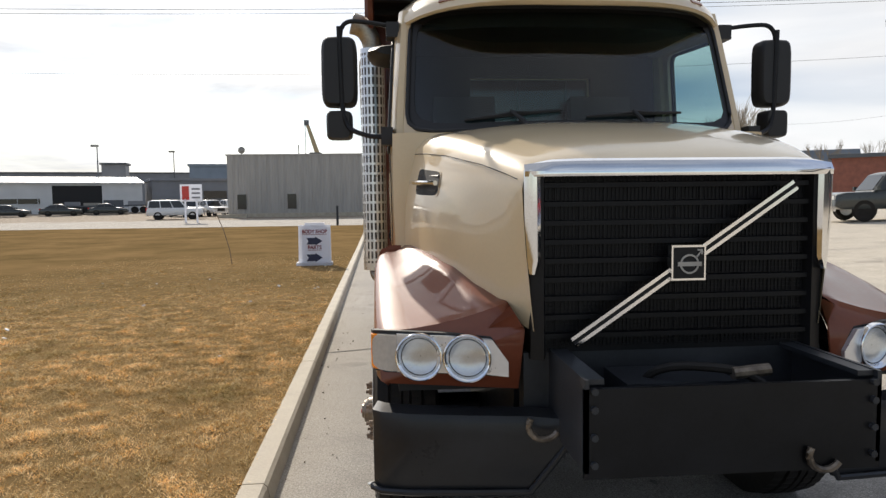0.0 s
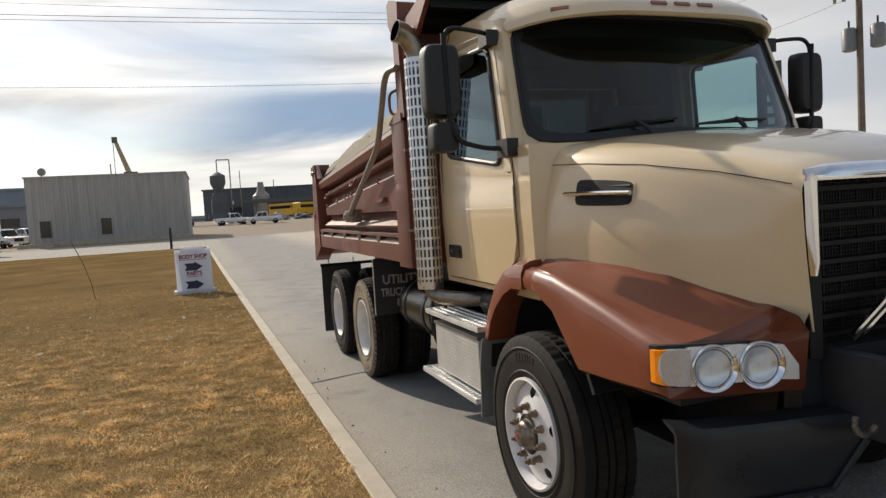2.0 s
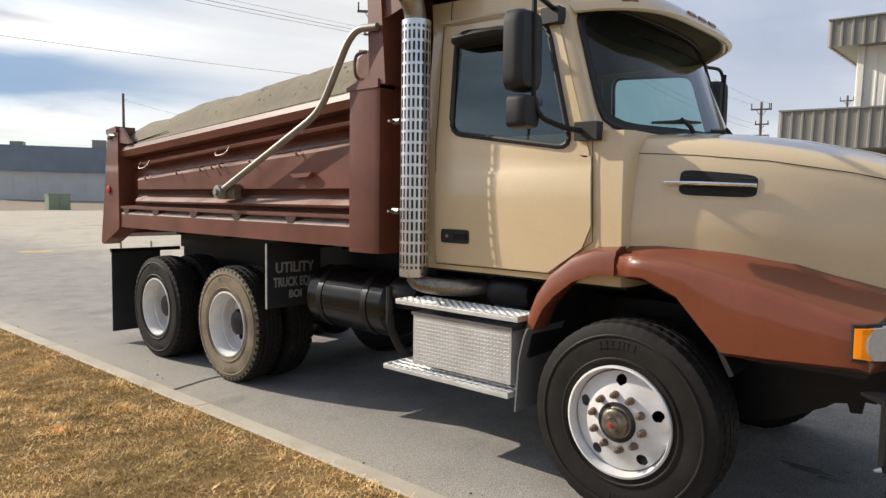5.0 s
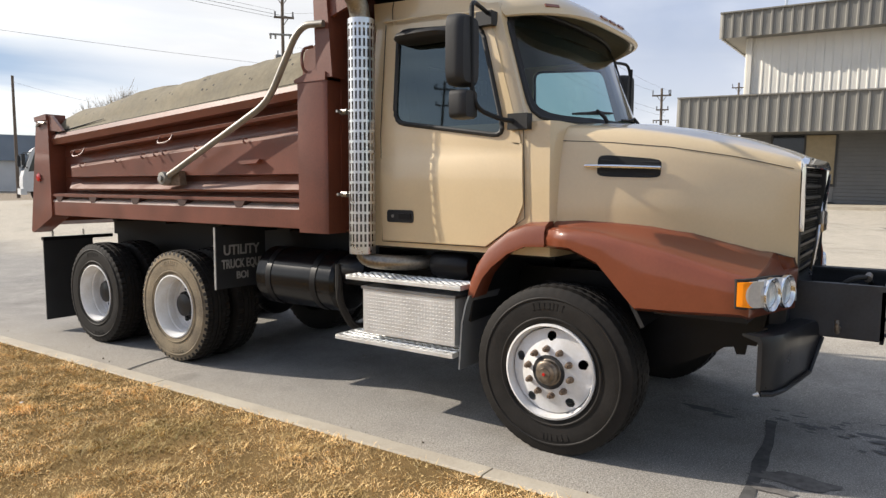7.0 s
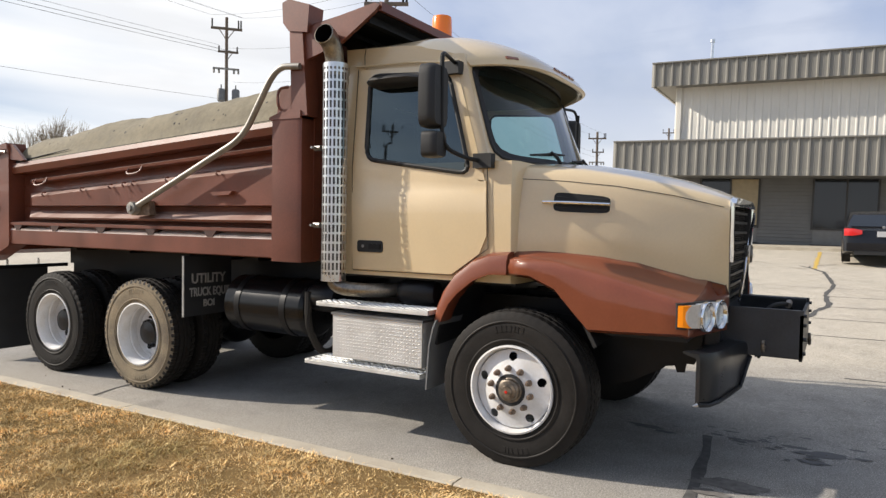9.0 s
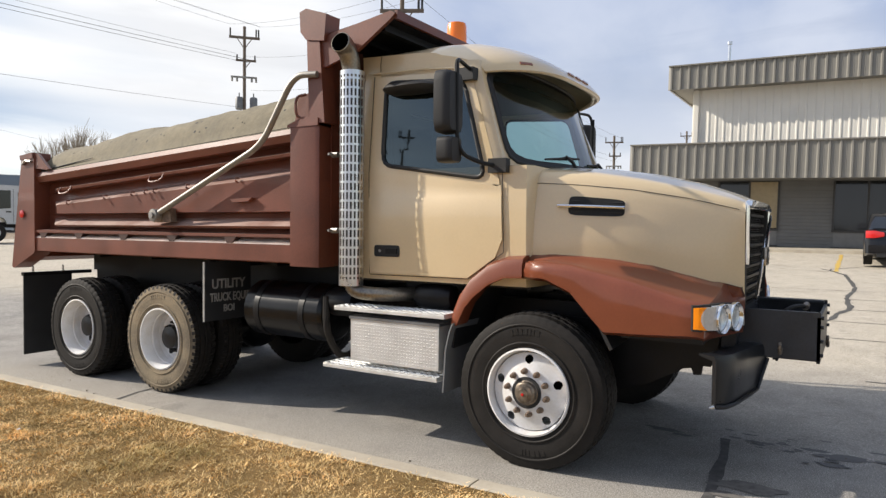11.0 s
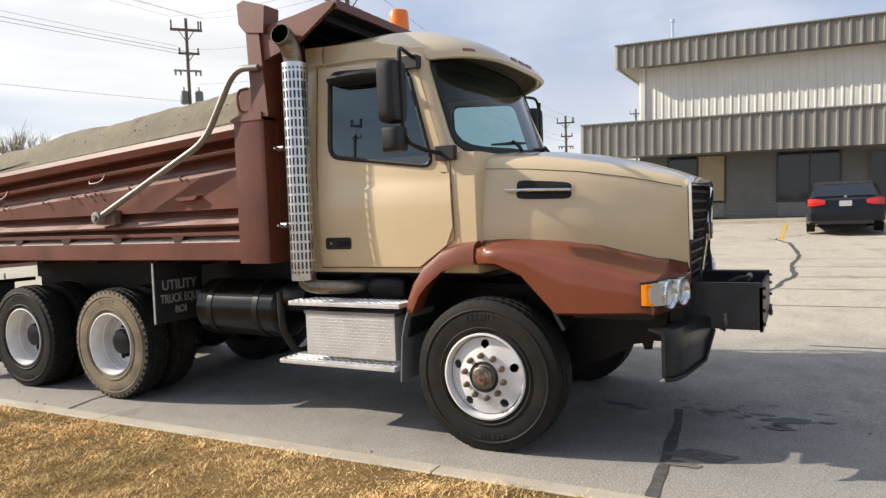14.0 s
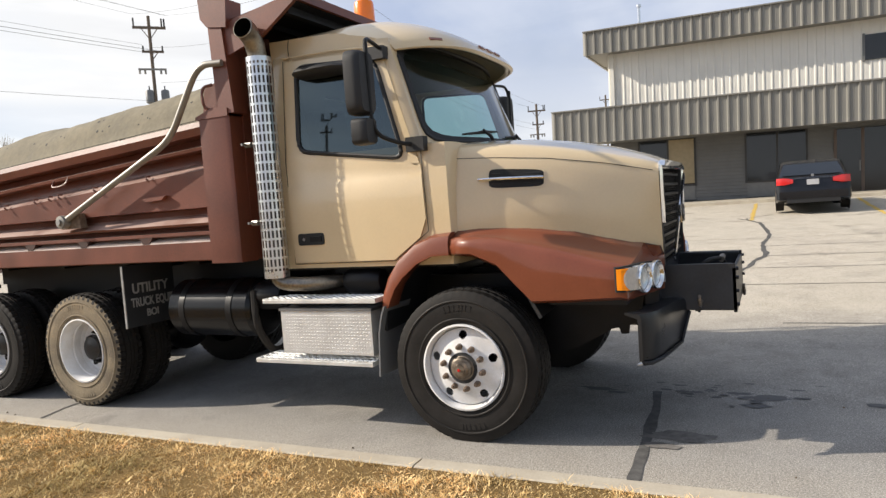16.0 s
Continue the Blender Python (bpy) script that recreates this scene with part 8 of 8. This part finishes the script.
# ---- utility poles, wires, trees ----
def utility_pole(x, y, top, rz, tf=True, arms=3, r=0.17):
    z = ground_z(x, y)
    p = thing("utility_pole", "weathered wooden utility pole with crossarms", "pole", (x, y, z), rz, group="utility poles")
    h = top - z
    part("pole", tube_bm([(0, 0, -0.5), (0, 0, h)], [r, r * 0.72], 12), WOOD_POLE, p)
    if arms:
        a = part("crossarm", box_bm(-1.25, 1.25, -0.16, -0.03, h - 1.05, h - 0.85), WOOD_POLE, p)
        for xx in (-1.15, 0.95, 1.15):
            part("insulator", tube_bm([(xx, -0.09, h - 0.85), (xx, -0.09, h - 0.2)], 0.07, 8), WIRE, a)
        for sgn in (-1, 1):
            part("brace", tube_bm([(sgn * 0.65, -0.1, h - 0.95), (0, -0.1, h - 1.9)], 0.035, 6), WOOD_POLE, p)
    if arms > 1:
        a = part("crossarm", box_bm(-0.7, 0.95, -0.16, -0.03, h - 2.95, h - 2.78), WOOD_POLE, p)
        for xx in (-0.6, 0.85):
            part("insulator", tube_bm([(xx, -0.09, h - 2.78), (xx, -0.09, h - 2.4)], 0.07, 8), WIRE, a)
        part("brace", tube_bm([(0.5, -0.1, h - 2.9), (0, -0.1, h - 3.6)], 0.035, 6), WOOD_POLE, p)
    if arms > 2:
        a = part("crossarm", box_bm(-1.1, 1.0, -0.16, -0.05, h - 4.35, h - 4.2), GALV, p)
        for xx in (-1.0, -0.6, 0.6, 0.95):
            part("insulator", tube_bm([(xx, -0.1, h - 4.2), (xx, -0.1, h - 4.65)], 0.09, 8), GALV, a)
    if tf:
        for xx in (-0.42, 0.75):
            t_ = part("transformer", lathe_bm([(0.22, -0.02), (0.32, 0.05), (0.32, 0.95), (0.25, 1.05)], (xx, -0.1, h - 7.0), "z", 16), TF_GREY, p, "grey pole transformer")
            part("bushing", tube_bm([(xx, -0.1, h - 5.95), (xx, -0.1, h - 5.6)], 0.05, 6), WIRE, t_)
    return p


utility_pole(35.75, 43.0, 18.5, -42)
utility_pole(27.0, 20.7, 14.9, -62)
utility_pole(89.8, 28.0, 14.9, -70, tf=False, r=0.22)
utility_pole(141.0, 29.0, 22.0, -75, tf=False, arms=1, r=0.25)
utility_pole(26.9, 71.6, 12.2, -20, tf=False, arms=0)
# a line across the road, seen mirrored in the cab's side window
utility_pole(-63.0, 44.5, 21.6, 60, tf=False, arms=2, r=0.2)


def wire(a, b, sag, r=0.016):
    a, b = Vector(a), Vector(b)
    n = 24
    pts = [a.lerp(b, k / n) - Vector((0, 0, sag * 4 * (k / n) * (1 - k / n))) for k in range(n + 1)]
    tagged(part("power_line", tube_bm(pts, r * 0.45, 5), WIRE), "thin black overhead power line", "cable", group="power lines")


LEFT = Vector((-42, 36, 0))
for da, db, z0, z1, sag, r in (((-1.0, 0.8), (0, 0), 18.6, 19.5, 1.2, 0.02), ((0.8, -0.8), (0, 1.5), 18.6, 19.5, 1.2, 0.02), ((1.0, -0.9), (0, 3), 18.6, 19.6, 1.0, 0.02), ((-0.5, 0.4), (0, 0.5), 16.2, 13.6, 0.7, 0.022), ((0.6, -0.5), (0, 1.2), 15.7, 12.8, 0.6, 0.035), ((0.2, -0.2), (0, 1.0), 15.5, 12.5, 0.6, 0.03), ((0, 0), (2, 3), 11.7, 9.9, 0.9, 0.024)):
    wire((35.75 + da[0], 43.0 + da[1], z0), (LEFT.x + db[0], LEFT.y + db[1], z1), sag, r)
for o, z0, z1 in ((-1.0, 18.6, 14.7), (0.9, 18.6, 14.7), (0.0, 16.0, 12.4), (0.4, 13.2, 10.6)):
    wire((35.75 + o, 43.0 - o * 0.8, z0), (27.0 + o * 0.6, 20.7 - o, z1), 0.4, 0.02)
for o, z0, z1 in ((-1.0, 14.7, 14.6), (0.9, 14.7, 14.6), (0.0, 12.4, 12.0), (0.5, 11.6, 11.2)):
    wire((27.0 + o * 0.5, 20.7 - o, z0), (89.8 + o * 0.4, 28.0 - o, z1), 1.0, 0.022)
wire((26.9, 71.6, 11.6), (62, 62, 12.5), 2.5, 0.02)


def bare_tree(x, y, h, seed, spread=0.36, label="bare winter tree with fine upright twigs"):
    rnd = random.Random(seed)
    z = ground_z(x, y)
    t = thing("bare_tree", label, "tree", (x, y, z), group="bare trees")
    part("trunk", tube_bm([(0, 0, -0.3), (0.05, 0, h * 0.2), (0.0, 0.05, h * 0.4)], [h * 0.024, h * 0.018, h * 0.012], 8), BARK, t)
    bm = bmesh.new()
    def grow(p, d, length, r, level):
        q = p + d * length * 0.5 + Vector((rnd.uniform(-1, 1), rnd.uniform(-1, 1), 0)) * length * 0.05
        e = q + (d + Vector((0, 0, 0.18))).normalized() * length * 0.5
        add_tube(bm, [p, q, e], [r, r * 0.75, r * 0.5], 4 if level > 1 else 5, caps=False)
        if level < 4:
            for k in range(3 if level < 3 else 5):
                nd = (d + Vector((rnd.uniform(-1, 1), rnd.uniform(-1, 1), rnd.uniform(-0.1, 0.7))) * spread).normalized()
                grow(q.lerp(e, rnd.uniform(0.1, 1.0)), nd, length * rnd.uniform(0.55, 0.78), r * 0.55, level + 1)
    for k in range(7):
        a = 2 * math.pi * k / 7 + rnd.uniform(-0.3, 0.3)
        d = Vector((math.cos(a) * 0.45, math.sin(a) * 0.45, 1)).normalized()
        grow(Vector((0, 0, h * rnd.uniform(0.18, 0.4))), d, h * rnd.uniform(0.26, 0.36), h * 0.0085, 1)
    part("crown", bm, BARK, t, smooth=0)


for x, y, h, sd in ((40.3, 80.5, 11.8, 4), (42.2, 82.5, 13.4, 5), (44.0, 80.0, 12.6, 12), (46.0, 81.5, 12.6, 13), (49, 71, 8.0, 6), (53, 68.5, 7.6, 7), (57.5, 66, 8.2, 8), (62, 63, 7.5, 9)):
    bare_tree(x, y, h, sd)


def light_pole(x, y, h):
    z = ground_z(x, y)
    p = thing("yard_light", "tall thin yard light on a steel pole", "street lamp", (x, y, z))
    part("pole", tube_bm([(0, 0, 0), (0, 0, h)], [0.14, 0.08], 8), DARK_METAL, p)
    part("lamp_head", box_bm(-0.9, 0.2, -0.2, 0.2, h - 0.1, h + 0.25), GALV, p, bevel=0.04)


light_pole(-45.7, 107.6, 10.0)
light_pole(-42.0, 134.0, 10.5)
for x, y, h in ((14.5, 160, 10.5), (26.0, 161, 11.0), (30.5, 158, 9.5)):
    tagged(part("antenna_mast", tube_bm([(x, y, 1), (x, y, h)], 0.09, 6), DARK_METAL), "thin dark mast above the depot", "mast", group="masts")


# ---- pavement marks ----
def ribbon(name, pts, width, material, label, lift=0.004, seed=1, wobble=0.22):
    rnd = random.Random(seed)
    pts = [Vector((x, y, 0)) for x, y in pts]
    fine = []
    for a, b in zip(pts, pts[1:]):
        n = max(2, int((b - a).length / 0.18))
        fine += [a.lerp(b, k / n) for k in range(n)]
    fine.append(pts[-1])
    rings = []
    for i, p in enumerate(fine):
        d = (fine[min(i + 1, len(fine) - 1)] - fine[max(i - 1, 0)]).normalized()
        nn = Vector((-d.y, d.x, 0))
        j = rnd.uniform(-1, 1) * width * wobble
        w = width * rnd.uniform(0.7, 1.25) * 0.5
        a, b = p + nn * (j + w), p + nn * (j - w)
        rings.append([(a.x, a.y, ground_z(a.x, a.y) + lift), (b.x, b.y, ground_z(b.x, b.y) + lift)])
    return tagged(part(name, loft_bm(rings, closed=False), material, smooth=0), label, "pavement", kind="structure")


ribbon("tar_seam", [(-1.82, -1.22), (-1.5, -1.19), (-0.24, -1.12), (0.8, -0.99), (1.39, -0.94), (2.6, -0.85)], 0.075, TAR, "dark tar seam across the drive", seed=2, wobble=0.08)
ribbon("tar_seam", [(-1.8, 3.9), (-1.3, 4.05), (-0.9, 4.1)], 0.03, TAR, "short dark crack by the kerb", seed=3)
ribbon("tar_seam", [(16.1, -1.0), (15.6, -1.25), (14.6, -1.6), (13.5, -1.70), (11.6, -1.86), (10.0, -1.72), (8.4, -1.80), (7.7, -1.62), (7.05, -1.56), (6.4, -1.35)], 0.09, TAR, "winding tar-filled crack", seed=4)
ribbon("tar_seam", [(16.9, -1.9), (16.1, -1.25), (15.6, -1.25)], 0.05, TAR, "branching tar-filled crack", seed=5)
for x, y0, y1, w in ((9.7, -1.7, -14, 0.03), (8.3, -1.8, -14, 0.028), (6.9, -1.6, -14, 0.025), (5.35, -0.5, -14, 0.03), (2.95, -2.0, -9, 0.03), (11.0, 4, -14, 0.02)):
    ribbon("joint_line", [(x, y0), (x + 0.15, (y0 + y1) / 2), (x - 0.05, y1)], w, TAR, "thin dark joint in the lot paving", seed=int(x * 10))
for y in (-1.38, -4.52, -7.6):
    ribbon("parking_line", [(15.4, y), (21.8, y)], 0.11, YELLOW_LINE, "faded yellow parking line", seed=int(-y * 10))
ribbon("road_mark", [(1.2, 20.5), (2.6, 19.6)], 0.35, YELLOW_LINE, "faded yellow paint mark on the drive", seed=30)

# dark oil spots where trucks stand
OLD_OIL = mat("old_oil_patch", (0.16, 0.15, 0.14), 0.8, var=0.3, scale=14.0, spec=0.15)
OIL = mat("oil_spot", (0.075, 0.071, 0.067), 0.6, var=0.3, scale=20.0)
rnd = random.Random(21)
more = [(rnd.gauss(0.45, 0.30), rnd.gauss(-1.35, 0.55), rnd.uniform(0.015, 0.05)) for k in range(50)]
for i, (cx, cy, r) in enumerate(((0.45, -0.28, 0.12), (0.28, -0.60, 0.11), (0.71, -0.67, 0.07), (0.19, -0.75, 0.07), (0.78, -1.12, 0.14), (0.68, -1.28, 0.08), (0.64, -1.94, 0.11), (0.25, -1.86, 0.13), (0.02, -1.79, 0.08), (0.69, -1.47, 0.08), (0.32, -1.66, 0.07), (-0.76, -1.33, 0.19), (-0.95, -1.26, 0.10), (1.1, -2.3, 0.08), (0.2, -2.6, 0.1), *more)):
    n = 26
    pts = []
    for k in range(n):
        t = 2 * math.pi * k / n
        rr = r * (0.75 + 0.5 * noise.noise(Vector((math.cos(t) * 1.3 + cx * 7, math.sin(t) * 1.3 + cy * 5, 2))) + rnd.uniform(-0.1, 0.1))
        pts.append((cx + rr * math.cos(t) * 0.7, cy + rr * math.sin(t) * 1.6))
    bm = bmesh.new()
    bm.faces.new([bm.verts.new((x, y, ground_z(x, y) + 0.0045 + 0.0001 * i)) for x, y in pts])
    tagged(part("oil_spot", bm, OLD_OIL if i in (11, 12) else OIL, smooth=0), "dark oil spot on the asphalt", "stain", kind="structure")

# small stones and leaves along the gutter and on the lawn
LEAF_GRIT = mat("leaf_grit", (0.12, 0.085, 0.05), 0.9, var=0.4, scale=30.0)
rnd = random.Random(11)
bm = bmesh.new()
for k in range(110):
    if k < 60:
        x, y = rnd.uniform(-1.86, -1.0), rnd.uniform(-2.5, 9)
        x = min(x, -1.86 + abs(rnd.gauss(0, 0.25)))
        z = 0.004
    else:
        x, y = rnd.uniform(-6, 4), rnd.uniform(-3, 8)
        z = ground_z(x, y) + 0.004
        if x < -1.9:
            continue
    s = rnd.uniform(0.003, 0.008)
    m = pose(x, y, z, rnd.uniform(0, 360), rnd.uniform(0, 360), rnd.uniform(0, 360)) @ Matrix.Diagonal((s * 1.6, s, s * 0.5, 1))
    bmesh.ops.create_icosphere(bm, subdivisions=1, radius=1.0, matrix=m)
tagged(part("gutter_grit", bm, LEAF_GRIT, smooth=0), "scattered grit and leaf bits along the gutter", "grit", kind="stuff")
bm = bmesh.new()
for k in range(16):
    x, y = rnd.uniform(-7.5, -2.2), rnd.uniform(-1, 14)
    s = rnd.uniform(0.012, 0.032)
    m = pose(x, y, lawn_z(x, y) + 0.045, rnd.uniform(-30, 30), rnd.uniform(-30, 30), rnd.uniform(0, 360)) @ Matrix.Diagonal((s * 1.4, s, s * 0.3, 1))
    bmesh.ops.create_icosphere(bm, subdivisions=1, radius=1.0, matrix=m)
tagged(part("lawn_litter", bm, COROPLAST, smooth=0), "small pale litter scraps on the lawn", "litter", kind="stuff")


# ---- grass ----
def grass_material():
    m = bpy.data.materials.new("dry_grass_blade")
    m.use_nodes = True
    n, l = m.node_tree.nodes, m.node_tree.links
    p = n["Principled BSDF"]
    p.inputs["Roughness"].default_value = 0.85
    p.inputs["Specular IOR Level"].default_value = 0.15
    g = n.new("ShaderNodeNewGeometry")
    co = n.new("ShaderNodeTexCoord")
    no = n.new("ShaderNodeTexNoise"); no.inputs["Scale"].default_value = 0.9; no.inputs["Detail"].default_value = 5
    l.new(co.outputs["Object"], no.inputs["Vector"])
    ra = n.new("ShaderNodeValToRGB")
    e = ra.color_ramp.elements
    e[0].position, e[0].color = 0.0, (0.45, 0.31, 0.14, 1)
    e[1].position, e[1].color = 1.0, (0.82, 0.64, 0.36, 1)
    x = e.new(0.5); x.color = (0.68, 0.48, 0.22, 1)
    l.new(g.outputs["Random Per Island"], ra.inputs[0])
    gr = n.new("ShaderNodeMix"); gr.data_type = "RGBA"
    mr = n.new("ShaderNodeMapRange")
    for k, v in zip(("From Min", "From Max", "To Min", "To Max"), (0.56, 0.70, 0.0, 0.6)):
        mr.inputs[k].default_value = v
    l.new(no.outputs["Fac"], mr.inputs[0]); l.new(mr.outputs[0], gr.inputs[0])
    l.new(ra.outputs[0], gr.inputs[6]); gr.inputs[7].default_value = (0.17, 0.16, 0.055, 1)
    cl = n.new("ShaderNodeTexNoise"); cl.inputs["Scale"].default_value = 4.5; cl.inputs["Detail"].default_value = 4
    l.new(co.outputs["Object"], cl.inputs["Vector"])
    cr = n.new("ShaderNodeValToRGB")
    cr.color_ramp.elements[0].position, cr.color_ramp.elements[0].color = 0.33, (0.86, 0.85, 0.78, 1)
    cr.color_ramp.elements[1].position, cr.color_ramp.elements[1].color = 0.68, (1.75, 1.68, 1.68, 1)
    l.new(cl.outputs["Fac"], cr.inputs[0])
    mu = n.new("ShaderNodeMix"); mu.data_type = "RGBA"; mu.blend_type = "MULTIPLY"; mu.inputs[0].default_value = 1.0
    l.new(gr.outputs[2], mu.inputs[6]); l.new(cr.outputs[0], mu.inputs[7])
    l.new(mu.outputs[2], p.inputs["Base Color"])
    return m


def grass():
    rng = np.random.default_rng(5)
    def field(n, x0, x1, y0, y1, h, w, fade=0.0):
        x, y = rng.uniform(x0, x1, n), rng.uniform(y0, y1, n)
        # tufts: pull part of the blades to clump centres
        c = rng.integers(0, max(1, n // 14), n)
        k = max(1, n // 14)
        cx, cy = rng.uniform(x0, x1, k), rng.uniform(y0, y1, k)
        pull = rng.random(n) < 0.65
        x = np.where(pull, cx[c] + rng.normal(0, 0.035, n), x)
        y = np.where(pull, cy[c] + rng.normal(0, 0.035, n), y)
        keep = (x < KERB_IN + 0.015) & (x > x0 - 0.1)
        # thin out towards the outer edges
        keep &= rng.random(n) < np.clip((x - x0) / 1.6, 0, 1) * np.clip((y - y0) / 0.9, 0, 1)
        if fade:
            keep &= rng.random(n) < np.clip((fade - y) / (0.7 * fade), 0, 1)
        x, y, c = x[keep], y[keep], c[keep]
        n = len(x)
        tuft = np.array([0.75 + 1.1 * noise.noise(Vector((p * 4.5, q * 4.5, 7))) for p, q in zip(x.tolist(), y.tolist())])
        hh = h * rng.uniform(0.5, 1.3, n) * rng.uniform(0.45, 1.45, k)[c] * np.clip(tuft, 0.55, 1.5)
        a = rng.uniform(0, 2 * np.pi, n)
        bend_dir = rng.normal(0, 0.7, n) + rng.uniform(0, 2 * np.pi, k)[c]
        lean = hh * rng.uniform(0.8, 2.4, n)
        z = np.array([lawn_z(float(p), float(q)) for p, q in zip(x, y)]) - 0.004
        dx, dy = np.cos(a) * w, np.sin(a) * w
        bx, by = np.cos(bend_dir) * lean, np.sin(bend_dir) * lean
        v = np.empty((n, 5, 3))
        v[:, 0] = np.stack([x - dx, y - dy, z], 1)
        v[:, 1] = np.stack([x + dx, y + dy, z], 1)
        v[:, 2] = np.stack([x - dx * 0.8 + bx * 0.4, y - dy * 0.8 + by * 0.4, z + hh * 0.65], 1)
        v[:, 3] = np.stack([x + dx * 0.8 + bx * 0.4, y + dy * 0.8 + by * 0.4, z + hh * 0.65], 1)
        v[:, 4] = np.stack([x + bx, y + by, z + hh], 1)
        return v
    blocks = [field(430000, -7.8, KERB_IN, -2.6, 8.5, 0.026, 0.0021, fade=9.0), field(90000, -9.5, KERB_IN, 1.5, 18.0, 0.020, 0.004, fade=18.0), field(16000, -8.5, -4.5, -3.5, 5.0, 0.028, 0.003), field(60000, -10, KERB_IN, -3.5, 17, 0.018, 0.006, fade=17.0)]
    v = np.concatenate(blocks)
    n = len(v)
    me = bpy.data.meshes.new("grass")
    idx = np.arange(n)[:, None] * 5
    quad = (idx + np.array([0, 1, 3, 2])).astype(np.int32)
    trif = (idx + np.array([2, 3, 4])).astype(np.int32)
    loops = np.concatenate([quad, trif], 1).ravel()
    me.vertices.add(n * 5)
    me.vertices.foreach_set("co", v.reshape(-1).astype(np.float32))
    me.loops.add(len(loops))
    me.loops.foreach_set("vertex_index", loops)
    me.polygons.add(n * 2)
    start = (np.arange(n)[:, None] * 7 + np.array([0, 4])).ravel().astype(np.int32)
    me.polygons.foreach_set("loop_start", start)
    me.update(calc_edges=True)
    me.validate()
    me.materials.append(grass_material())
    tagged(aslant(new("grass", me)), "dry matted straw-coloured grass", "grass", kind="stuff")


grass()
